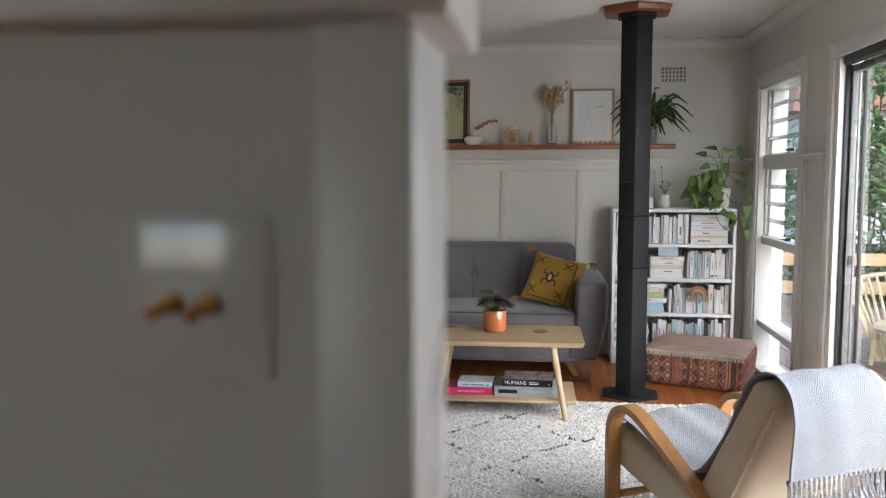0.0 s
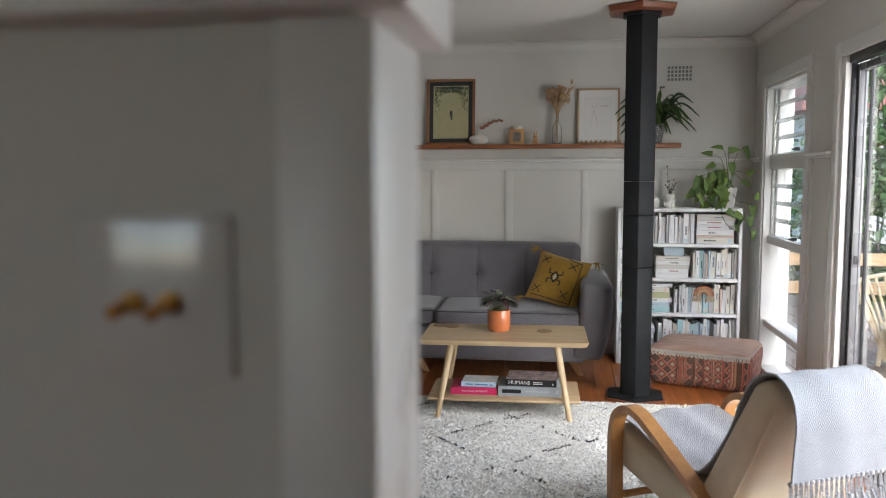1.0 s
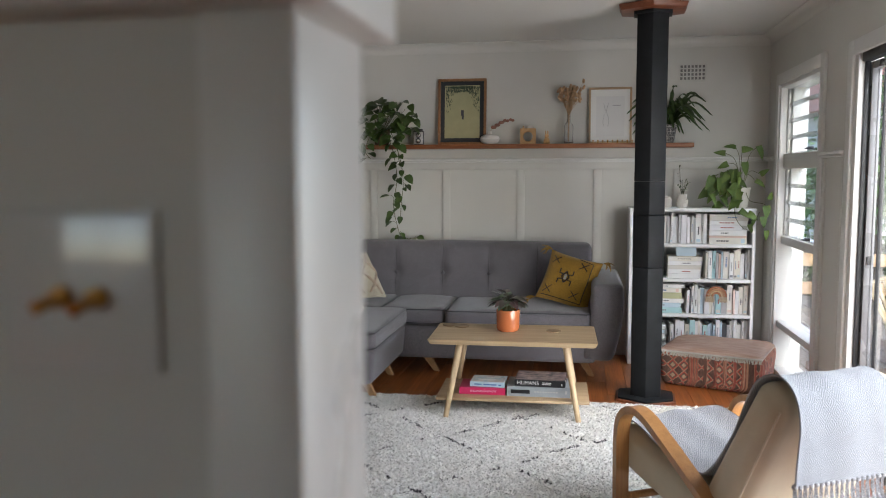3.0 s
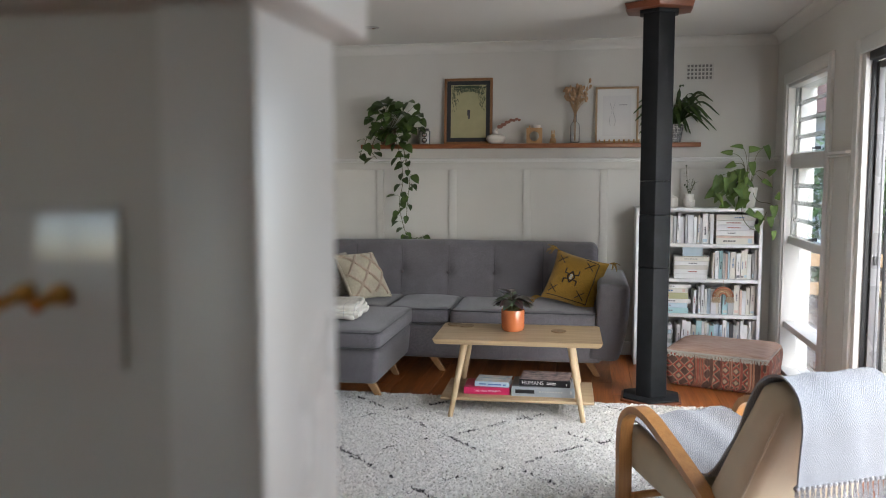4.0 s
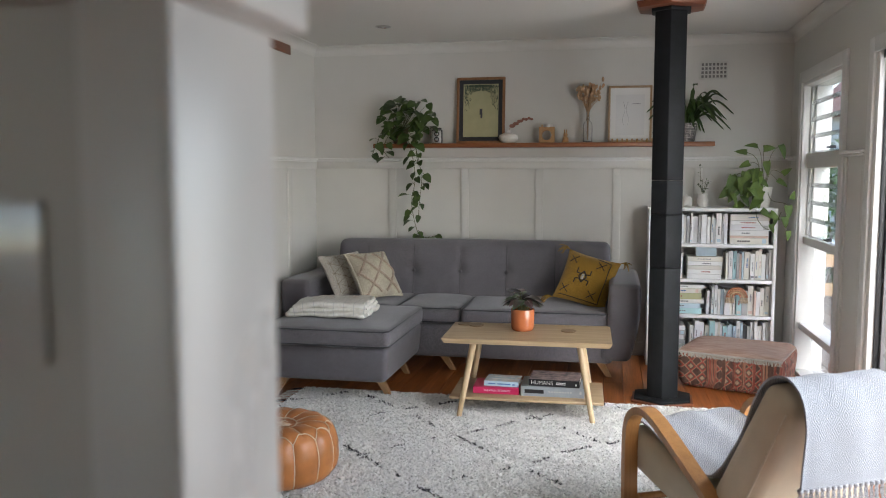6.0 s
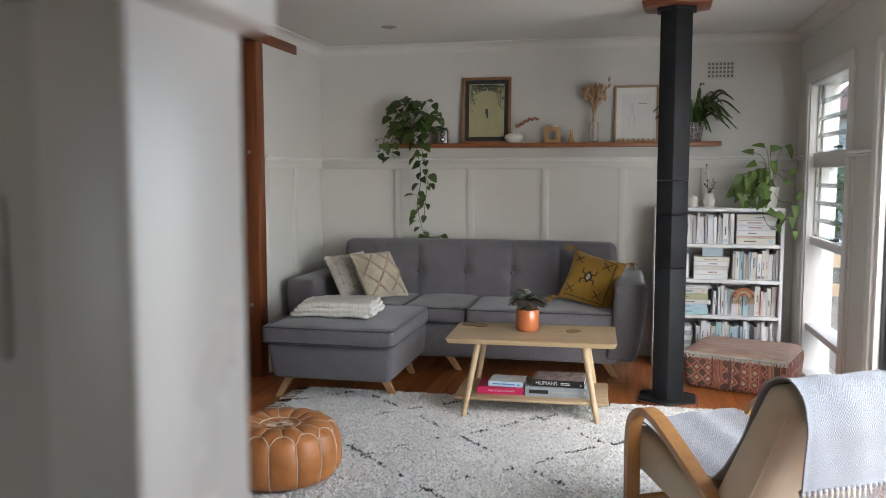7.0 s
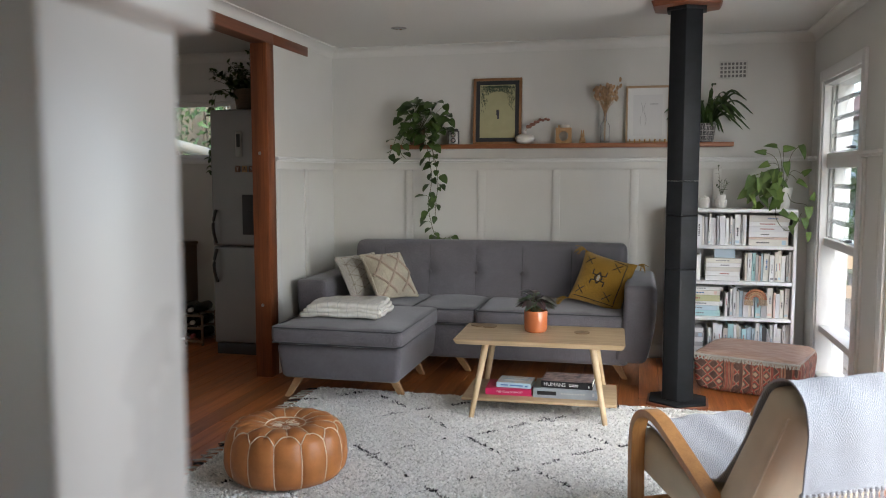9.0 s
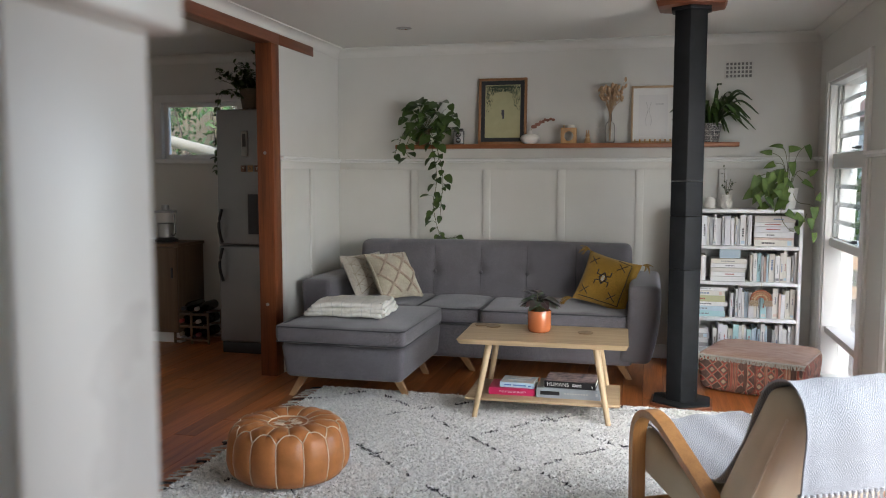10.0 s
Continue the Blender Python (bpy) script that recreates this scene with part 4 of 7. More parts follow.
def vine(parent, pts, n, meshes, spread, size=1.0, start=0.1, stem=0.0022):
    line = bezier(pts, 28)
    bm = bmesh.new()
    tube(bm, line, stem, 5)
    part("stem", bm, STEM, parent)
    for i in range(n):
        q = line[min(len(line) - 1, int((start + (1 - start) * (i + 0.5) / n) * (len(line) - 1)))]
        a = pl.uniform(-1, 1)
        d = Vector((a * 0.9, -0.55 - 0.4 * pl.random(), pl.uniform(-0.85, 0.15)))
        off = Vector((a * spread, -abs(spread) * pl.random(), pl.uniform(-0.3, 0.5) * spread))
        bm = bmesh.new()
        tube(bm, [q, q + off * 0.6 + Vector((0, 0, 0.008)), q + off], 0.0012, 4)
        part("leaf_stalk", bm, STEM, parent)
        piece("leaf", pl.choice(meshes), parent, leaf_pose(q + off, d, (pl.uniform(-0.3, 0.3), -0.6, 1), pl.uniform(-25, 25), size * pl.uniform(0.72, 1.12)))


for k in range(64):
    a = pl.uniform(0, 2 * math.pi)
    q = pl.random() ** 0.5
    p = Vector((0.070 + 0.205 * q * math.cos(a), -0.035 - 0.05 * pl.random(), 0.185 + 0.15 * q * math.sin(a)))
    bm = bmesh.new()
    tube(bm, bezier([(0.02 * math.cos(a), 0, 0.09), (p + Vector((0, 0.02, -0.03))) * 0.7 + Vector((0, 0, 0.05)), p], 8), 0.0014, 4)
    part("leaf_stalk", bm, STEM, pothos)
    piece("leaf", pl.choice(PL), pothos, leaf_pose(p, (pl.uniform(-1, 1), -0.75, pl.uniform(-0.9, 0.3)), (0, -0.5, 1), pl.uniform(-30, 30), pl.uniform(0.75, 1.1)))
vine(pothos, [(0, -0.03, 0.12), (0.05, -0.09, 0.10), (0.105, -0.10, -0.05), (0.13, -0.085, -0.25), (0.10, -0.075, -0.42), (0.13, -0.06, -0.60), (0.17, -0.055, -0.67), (0.26, -0.055, -0.665)], 24, PL, 0.03, 0.78, 0.12)
vine(pothos, [(0, -0.03, 0.12), (0.09, -0.09, 0.08), (0.16, -0.10, -0.12), (0.175, -0.085, -0.28), (0.16, -0.08, -0.40), (0.15, -0.07, -0.52)], 14, PL, 0.03, 0.78, 0.15)
vine(pothos, [(-0.02, -0.03, 0.12), (-0.10, -0.085, 0.10), (-0.15, -0.09, 0.0), (-0.19, -0.09, -0.09)], 7, PL, 0.03, 0.85, 0.2)
vine(pothos, [(-0.01, -0.03, 0.12), (-0.06, -0.09, 0.06), (-0.10, -0.095, -0.04), (-0.06, -0.095, -0.10)], 6, PL, 0.028, 0.85, 0.2)
vine(pothos, [(0.0, -0.03, 0.12), (0.06, -0.085, 0.09), (0.13, -0.095, 0.0), (0.145, -0.095, -0.10), (0.16, -0.095, -0.16)], 8, PL, 0.03, 0.85, 0.15)

# bird's nest fern in a patterned pot
fern = thing("potted_fern", pose(1.066, 6.03, SZ + 0.0005), "dark strappy fern in a black and white patterned pot", "plant")


def patterned():
    m, nt, b = make("patterned_pot")
    v = coords(nt, (1, 1, 1))
    tc = nt.nodes.new("ShaderNodeSeparateXYZ")
    nt.links.new(v, tc.inputs[0])
    ang = nt.nodes.new("ShaderNodeMath")
    ang.operation = "ARCTAN2"
    nt.links.new(tc.outputs[0], ang.inputs[0])
    nt.links.new(tc.outputs[1], ang.inputs[1])
    comb = nt.nodes.new("ShaderNodeCombineXYZ")
    sc = nt.nodes.new("ShaderNodeMath")
    sc.operation = "MULTIPLY"
    sc.inputs[1].default_value = 0.055
    nt.links.new(ang.outputs[0], sc.inputs[0])
    nt.links.new(sc.outputs[0], comb.inputs[0])
    nt.links.new(tc.outputs[2], comb.inputs[1])
    vo = node(nt, "ShaderNodeTexVoronoi", Scale=62.0, Randomness=0.12)
    vo.distance = "CHEBYCHEV"
    nt.links.new(comb.outputs[0], vo.inputs["Vector"])
    nt.links.new(ramp(nt, vo.outputs["Distance"], [(0.10, (0.5, 0.48, 0.45)), (0.14, (0.02, 0.02, 0.025)), (0.40, (0.02, 0.02, 0.025)), (0.46, (0.5, 0.48, 0.45))]), b.inputs["Base Color"])
    b.inputs["Roughness"].default_value = 0.35
    return m


bm = bmesh.new()
pot_body(bm, 0.052, 0.070, 0.122)
part("pot", bm, patterned(), fern, "black and white patterned pot")
bm = bmesh.new()
lathe(bm, [(0, 0.106), (0.056, 0.106), (0.056, 0.1)], 20)
part("soil", bm, SOIL, fern)
for k in range(56):
    a = pl.uniform(0, 2 * math.pi)
    L = pl.uniform(0.20, 0.37)
    rise = pl.uniform(0.15, 1.0) ** 1.0
    dx, dy = math.cos(a), 0.45 * math.sin(a) - 0.25
    if k % 3 == 0:
        dx = abs(dx)
    mid = Vector((dx * L * 0.45, dy * L * 0.4, 0.12 + L * (0.08 + 0.60 * rise)))
    tip = Vector((dx * L * (1.0 - 0.35 * rise), dy * L * 0.7, 0.11 + L * (0.72 * rise - 0.42 * (1 - rise))))
    if tip.y > 0.06:
        tip.y = 0.06
    line = bezier([(0.012 * dx, 0.01 * dy, 0.10), mid, tip], 12)
    bm = bmesh.new()
    prev = None
    for i, q in enumerate(line):
        t = i / (len(line) - 1)
        wd = 0.0118 * math.sin(math.pi * min(1, 0.12 + 0.86 * t)) + 0.0015 + 0.002 * (i % 2)
        d = (line[min(i + 1, len(line) - 1)] - line[max(i - 1, 0)]).normalized()
        s = d.cross(Vector((0, -0.6, 1))).normalized()
        row = [bm.verts.new(q - s * wd + Vector((0, 0, 0.003))), bm.verts.new(q), bm.verts.new(q + s * wd + Vector((0, 0, 0.003)))]
        if prev:
            for j in (0, 1):
                bm.faces.new((prev[j], prev[j + 1], row[j + 1], row[j]))
        prev = row
    part("frond", bm, FERNLEAF, fern)

# arrowhead plant in a white pot on the bookcase
ivy = thing("arrowhead_plant", pose(1.545, 5.925, BZ + 0.0005), "bright green arrowhead plant in a white tapered pot", "plant")
bm = bmesh.new()
pot_body(bm, 0.042, 0.060, 0.135)
part("pot", bm, CERAMIC, ivy, "white ceramic pot")
bm = bmesh.new()
lathe(bm, [(0, 0.12), (0.053, 0.12), (0.053, 0.115)], 20)
part("soil", bm, SOIL, ivy)
IL = [leaf_mesh("arrowhead_leaf", 0.088, 0.056, IVYLEAF, 1.3, 0.25, 0.3), leaf_mesh("arrowhead_leaf", 0.08, 0.042, IVYLEAF, 1.2, 0.3, 0.4)]
for x, z, dx, dz, s in ((-0.20, 0.205, -0.4, -0.9, 1.05), (-0.155, 0.20, 0.1, -1, 1.15), (-0.125, 0.235, -0.2, -1, 1.0), (-0.115, 0.135, 0.2, -1, 1.1), (-0.075, 0.165, 0.4, -0.8, 1.1), (-0.19, 0.10, -0.5, -0.8, 0.95),
                        (-0.135, 0.03, -0.9, -0.5, 1.0), (-0.115, 0.36, -0.9, 0.1, 0.9), (-0.055, 0.395, -0.8, 0.25, 1.0), (-0.02, 0.38, 0.9, 0.1, 0.8), (0.0, 0.30, 0.1, -1, 1.1), (0.09, 0.405, 0.4, -0.8, 1.15),
                        (0.07, 0.18, 0.8, -0.4, 0.85), (0.11, 0.22, 0.6, 0.5, 0.7), (-0.04, 0.24, -0.5, -0.8, 1.0), (-0.095, 0.29, -0.9, -0.3, 0.8), (-0.02, 0.11, -0.4, -0.9, 1.0)):
    p = Vector((x, -0.03 - 0.07 * pl.random(), z))
    bm = bmesh.new()
    tube(bm, bezier([(0.01 * pl.uniform(-1, 1), 0, 0.11), (x * 0.4, -0.03, 0.10 + (z + 0.06) * 0.5), p], 10), 0.0018, 5)
    part("leaf_stalk", bm, STEM, ivy)
    piece("leaf", pl.choice(IL), ivy, leaf_pose(p, (dx, -0.35, dz), (0.1, -1, 0.5), pl.uniform(-20, 20), s))
for k in range(20):
    x, z = pl.uniform(-0.21, -0.02), pl.uniform(0.06, 0.27)
    p = Vector((x, -0.02 - 0.09 * pl.random(), z))
    bm = bmesh.new()
    tube(bm, bezier([(0.01 * pl.uniform(-1, 1), 0, 0.11), (x * 0.4, -0.03, 0.12 + z * 0.5), p], 8), 0.0016, 5)
    part("leaf_stalk", bm, STEM, ivy)
    piece("leaf", pl.choice(IL), ivy, leaf_pose(p, (pl.uniform(-0.9, 0.5), -0.4, pl.uniform(-1.0, -0.2)), (0.1, -1, 0.5), pl.uniform(-30, 30), pl.uniform(0.85, 1.3)))
vl = bezier([(0.02, -0.04, 0.12), (-0.05, -0.11, 0.03), (-0.055, -0.15, -0.06), (0.0, -0.155, -0.13), (0.05, -0.155, -0.11), (0.09, -0.15, -0.02)], 24)
bm = bmesh.new()
tube(bm, vl, 0.002, 5)
tube(bm, bezier([(0.02, -0.03, 0.12), (0.04, -0.10, 0.05), (0.12, -0.13, 0.03), (0.15, -0.14, -0.02)], 12), 0.002, 5)
part("stem", bm, STEM, ivy)
for x, z, dx, dz, s in ((-0.03, -0.01, 0.7, -0.5, 1.0), (0.02, -0.03, 0.8, -0.5, 1.0), (0.03, -0.10, 0.3, -1, 0.9), (0.13, 0.02, 0.1, -1, 1.1), (0.15, 0.06, 0.2, 0.9, 0.7), (0.11, -0.05, 0.2, -1, 1.0), (0.135, -0.14, 0.1, -1, 0.85), (0.06, -0.06, -0.3, -0.9, 0.8)):
    piece("leaf", pl.choice(IL), ivy, leaf_pose((x, -0.15, z), (dx, -0.25, dz), (0.1, -1, 0.4), pl.uniform(-20, 20), s * 0.85))

# small white face-shaped vase with a sprig, and a lidded jar
owl = thing("small_vase_with_sprig", pose(1.170, 5.925, BZ + 0.0005), "small textured white vase with a leafy sprig", "vase")
bm = bmesh.new()
lathe(bm, [(0, 0), (0.026, 0), (0.036, 0.018), (0.037, 0.045), (0.028, 0.066), (0.030, 0.09), (0.027, 0.09), (0.024, 0.066), (0, 0.06)], 24)
for k in range(20):
    a, z = k * 2.4, 0.012 + 0.0025 * k
    bmesh.ops.create_uvsphere(bm, u_segments=6, v_segments=4, radius=0.006, matrix=Matrix.Translation((0.034 * math.cos(a), 0.034 * math.sin(a), z)))
part("body", bm, CERAMIC, owl)
SL = leaf_mesh("sprig_leaf", 0.026, 0.011, leafy("sprig_green", (0.05, 0.075, 0.04), (0.13, 0.17, 0.09)), 0.0, 0.2, 0.2, 4)
for k in range(6):
    tip = Vector((pl.uniform(-0.035, 0.045), pl.uniform(-0.03, 0.02), pl.uniform(0.14, 0.20) if k else 0.27))
    line = bezier([(0, 0, 0.06), (tip.x * 0.4, tip.y * 0.4, 0.12), tip], 12)
    bm = bmesh.new()
    tube(bm, line, 0.0012, 4)
    part("stem", bm, STEM, owl)
    for i in range(4, len(line), 1):
        piece("leaf", SL, owl, leaf_pose(line[i], (pl.uniform(-1, 1), -0.4, pl.uniform(0, 0.8)), (0, -0.3, 1), 0, pl.uniform(0.7, 1.1)))
jar = thing("lidded_jar", pose(1.068, 5.94, BZ + 0.0005), "small frosted white jar with a lid", "jar")
bm = bmesh.new()
lathe(bm, [(0, 0), (0.031, 0), (0.034, 0.004), (0.034, 0.055), (0.028, 0.064), (0, 0.064)], 24)
part("body", bm, CERAMIC, jar)
bm = bmesh.new()
lathe(bm, [(0, 0.0645), (0.026, 0.0645), (0.026, 0.072), (0.006, 0.074), (0.006, 0.082), (0, 0.083)], 20)
part("lid", bm, CERAMIC, jar)

# ---- vent ----
vent = thing("wall_vent", pose(1.238, NORTH, 1.971), "pierced plaster wall vent high on the wall", "vent")
# grey sheet whose colour paints in the shade inside the vent's holes
bm = bmesh.new()
box(bm, (-0.085, -0.003, -0.053), (0.085, 0.0, 0.053))
part("backing", bm, plain("vent_shadow", (0.24, 0.24, 0.23), 0.9), vent)
bm = bmesh.new()
for i in range(8):
    x = -0.085 + i * 0.170 / 7
    box(bm, (x - 0.0045, -0.010, -0.056), (x + 0.0045, -0.003, 0.056), 0.001, 1)
for j in range(5):
    z = -0.053 + j * 0.106 / 4
    box(bm, (-0.089, -0.0105, z - 0.0045), (0.089, -0.0035, z + 0.0045), 0.001, 1)
part("grille", bm, WHITE, vent)

# ceiling downlight
dl = thing("downlight", pose(-0.86, 5.36, TOP), "small round recessed downlight, switched off", "downlight")
bm = bmesh.new()
lathe(bm, [(0.05, -0.001), (0.05, -0.004), (0.036, -0.006), (0.033, -0.001)], 24)
part("trim_ring", bm, CHROME, dl)
bm = bmesh.new()
lathe(bm, [(0, -0.0015), (0.032, -0.0015), (0.032, -0.0008)], 24)
part("lens", bm, plain("downlight_lens", (0.3, 0.3, 0.3), 0.3), dl)

# ---- sofa ----
sofa = thing("corner_sofa", pose(0, 0, 0), "grey fabric corner sofa with chaise and splayed timber legs", "sofa")


def soft(name, lo, hi, r, puff=0.0, warp=None, mat=GREY, parent=sofa, label="", m=None, lumps=0.0):
    bm = bmesh.new()
    c = [(a + b) / 2 for a, b in zip(lo, hi)]
    softbox(bm, [b - a for a, b in zip(lo, hi)], r, puff, Matrix.Translation(c) @ (m if m is not None else Matrix()), warp, lumps=lumps)
    return part(name, bm, mat, parent, label)


# long base and back
soft("base", (-1.34, 5.225, 0.125), (0.60, 5.98, 0.335), 0.03)


def backwarp(v):
    # leans back towards its top; buttons pull the face in
    t = (v.z + 0.24) / 0.48
    y = v.y + 0.10 * (t - 0.5)
    if v.y < 0:
        for bx in (-0.395, -0.065, 0.255):
            d2 = (v.x - bx) ** 2 + (v.z - 0.04) ** 2
            y += 0.024 * math.exp(-d2 / 0.0022)
        for bx in (-0.725, -0.395, -0.065, 0.255, 0.585):
            y += 0.009 * math.exp(-((v.x - bx) / 0.018) ** 2)
    return (v.x, y, v.z)


bm = bmesh.new()
softbox(bm, (1.90, 0.17, 0.50), 0.045, 0.008, Matrix.Translation((-0.375, 5.86, 0.563)), backwarp, cuts=110)
back = part("backrest", bm, GREY, sofa, "buttoned grey backrest")
for bx in (-0.395, -0.065, 0.255):
    bm = bmesh.new()
    bmesh.ops.create_uvsphere(bm, u_segments=12, v_segments=8, radius=0.013, matrix=Matrix.Translation((-0.375 + bx, 5.799, 0.603)) @ Matrix.Diagonal((1, 0.5, 1, 1)))
    part("button", bm, GREY, back)
for bx in (-0.725, -0.395, -0.065, 0.255, 0.585):
    bm = bmesh.new()
    tube(bm, [(-0.375 + bx, 5.7785 + 0.10 * ((z + 0.24) / 0.48 - 0.5) + 0.0, 0.563 + z) for z in np.linspace(-0.13, 0.225, 8)], 0.0018, 5)
    part("seam", bm, PIPING, back)


def armwarp(side):
    def f(v):
        t = (v.z + 0.235) / 0.47
        x = v.x + side * (0.055 * t - 0.03 + 0.02 * math.sin(math.pi * t))
        y = v.y + (0.09 * max(0.0, 1 - t) ** 1.6 if v.y < 0 else 0)
        return (x, y, v.z)
    return f


soft("arm", (0.545, 5.13, 0.145), (0.732, 5.98, 0.628), 0.032, 0.006, armwarp(1), label="flared padded arm")
soft("arm", (-1.53, 5.24, 0.145), (-1.33, 5.98, 0.590), 0.032, 0.006, armwarp(-0.4))
# chaise
soft("chaise_base", (-1.305, 4.405, 0.145), (-0.58, 5.24, 0.345), 0.035, 0.004, lambda v: (v.x - (0.02 * (1 if v.x > 0 else -1)) * (0.5 - v.z / 0.2), v.y + (0.03 * (0.5 - v.z / 0.2) if v.y < 0 else 0), v.z))
for lo, hi, nm in (((-1.315, 4.365, 0.350), (-0.565, 5.20, 0.450), "chaise_cushion"), ((-1.315, 5.205, 0.342), (-0.745, 5.80, 0.448), "seat_cushion"), ((-0.740, 5.205, 0.342), (-0.335, 5.80, 0.445), "seat_cushion"), ((-0.330, 5.185, 0.342), (0.572, 5.80, 0.445), "seat_cushion")):
    cush = soft(nm, lo, hi, 0.032, 0.014 if nm != "seat_cushion" else 0.012, lumps=0.012)
    for z, e in ((hi[2] - 0.008, 0.0), (lo[2] + 0.010, 0.0)):
        bm = bmesh.new()
        r = 0.03
        x0, x1, y0, y1 = lo[0] + 0.004, hi[0] - 0.004, lo[1] + 0.003, hi[1] - 0.004
        loop = []
        for cx, cy, a0 in ((x1 - r, y1 - r, 0), (x0 + r, y1 - r, 90), (x0 + r, y0 + r, 180), (x1 - r, y0 + r, 270)):
            loop += [(cx + r * math.cos(radians(a0 + q)), cy + r * math.sin(radians(a0 + q)), z + 0.004 * noise.noise(Vector((cx * 3, cy * 3 + q, z)))) for q in (0, 30, 60, 90)]
        tube(bm, loop, 0.0045, 6, True)
        part("piping", bm, PIPING, cush)


def sofaleg(foot, top):
    bm = bmesh.new()
    a, b = Vector(top), Vector(foot)
    for s in (0.017,):
        vs = []
        for p, k in ((a, 1.25), (b, 0.8)):
            vs.append([bm.verts.new(p + Vector((sx * 0.022 * k, sy * 0.019 * k, 0))) for sx, sy in ((-1, -1), (1, -1), (1, 1), (-1, 1))])
        for k in range(4):
            bm.faces.new((vs[0][k], vs[0][(k + 1) % 4], vs[1][(k + 1) % 4], vs[1][k]))
        bm.faces.new(vs[0])
        bm.faces.new(vs[1])
    bmesh.ops.bevel(bm, geom=list(bm.edges), offset=0.003, segments=2, affect="EDGES")
    part("leg", bm, SOFALEG, sofa, "splayed beech leg")


sofaleg((-1.312, 4.585, 0), (-1.225, 4.64, 0.16))
sofaleg((-0.660, 4.72, 0), (-0.735, 4.69, 0.16))
sofaleg((-0.69, 5.27, 0), (-0.755, 5.22, 0.16))
sofaleg((-0.418, 5.43, 0), (-0.50, 5.40, 0.14))
sofaleg((0.580, 5.44, 0), (0.500, 5.40, 0.14))
sofaleg((0.58, 5.93, 0), (0.50, 5.9, 0.14))
sofaleg((-1.40, 5.93, 0), (-1.32, 5.9, 0.14))


# ---- cushions and blanket on the sofa ----
def on_face(f, u, v, lift=0.0025, side=-1):
    p = f(u, v, side)
    return p + Vector((0, side * lift, 0))


mustard = thing("ochre_cushion", pose(0.430, 5.50, 0.603, -24, 13, -16), "ochre cushion with black cross-stitch motifs and tassels", "cushion")
bm, f = pillow(0.350, 0.335, 0.13)
part("cover", bm, OCHRE, mustard)


def yarn(parent, f, pts, mat, r=0.003, name="stitching", n=10):
    bm = bmesh.new()
    line = []
    for (u0, v0), (u1, v1) in zip(pts, pts[1:]):
        line += [on_face(f, u0 + (u1 - u0) * k / n, v0 + (v1 - v0) * k / n, 0.001) for k in range(n)]
    line.append(on_face(f, *pts[-1], 0.001))
    tube(bm, line, r, 5)
    part(name, bm, mat, parent)


for cx, cy in ((-0.62, 0.62), (0.45, 0.6), (-0.62, -0.58), (0.42, -0.6)):
    for s in (1, -1):
        yarn(mustard, f, [(cx - 0.15, cy - 0.15 * s), (cx + 0.15, cy + 0.15 * s)], BLACKYARN, 0.0028)
yarn(mustard, f, [(-0.22, 0.0), (-0.08, 0.22), (0.06, 0.0), (-0.08, -0.22), (-0.22, 0.0)], BLACKYARN, 0.005)
for dx, dy in ((0.17, 0.2), (-0.33, 0.2), (0.17, -0.2), (-0.33, -0.2)):
    yarn(mustard, f, [(-0.08 + (dx + 0.08) * 0.4, dy * 0.5), (dx, dy * 0.6), (dx, dy * 1.5)], BLACKYARN, 0.004)
yarn(mustard, f, [(-0.08, 0.10), (-0.08, -0.10)], CREAM2, 0.009)
yarn(mustard, f, [(0.72, -0.86), (0.78, 0.0), (0.74, 0.8), (0.2, 0.9)], BLACKYARN, 0.0028)
yarn(mustard, f, [(-0.8, -0.85), (0.0, -0.88), (0.72, -0.86)], BLACKYARN, 0.0026)
for u, v in ((1, 1), (-1, -1), (1, -1), (-1, 1)):
    bm = bmesh.new()
    c = f(u, v, -1)
    for k in range(12):
        d = Vector((u * rng.uniform(0.02, 0.05), rng.uniform(-0.02, 0.0), (0.5 * v * 0.03) - rng.uniform(0.01, 0.05)))
        tube(bm, bezier([c, c + d * 0.5 + Vector((u * 0.01, 0, 0.012)), c + d * 1.4], 6), 0.0022, 4)
    part("tassel", bm, OCHRE, mustard)

diamond = thing("tufted_cushion", pose(-0.960, 5.44, 0.606, -35, 1, 57), "cream cushion with blush tufted diamond lattice", "cushion")
bm, f = pillow(0.35, 0.345, 0.13)
part("cover", bm, CREAM, diamond)
for s in (1, -1):
    for o in (-1.0, 0.0, 1.0):
        pts = [(u, s * u * 1.15 + o) for u in np.linspace(-0.92, 0.92, 15) if abs(s * u * 1.15 + o) < 0.92]
        if len(pts) > 2:
            bm = bmesh.new()
            tube(bm, [on_face(f, u, v, 0.002) for u, v in pts], 0.009, 6)
            part("tufted_band", bm, BLUSHYARN, diamond)
bm = bmesh.new()
edge = [f(u, v, -1) for u, v in [(q, 0.985) for q in np.linspace(-0.97, 0.97, 24)] + [(0.985, q) for q in np.linspace(0.97, -0.97, 24)] + [(q, -0.985) for q in np.linspace(0.97, -0.97, 24)] + [(-0.985, q) for q in np.linspace(-0.97, 0.97, 24)]]
tube(bm, edge, [0.005 + 0.003 * (i % 2) for i in range(len(edge))], 5, True)
part("edging", bm, CREAM, diamond)

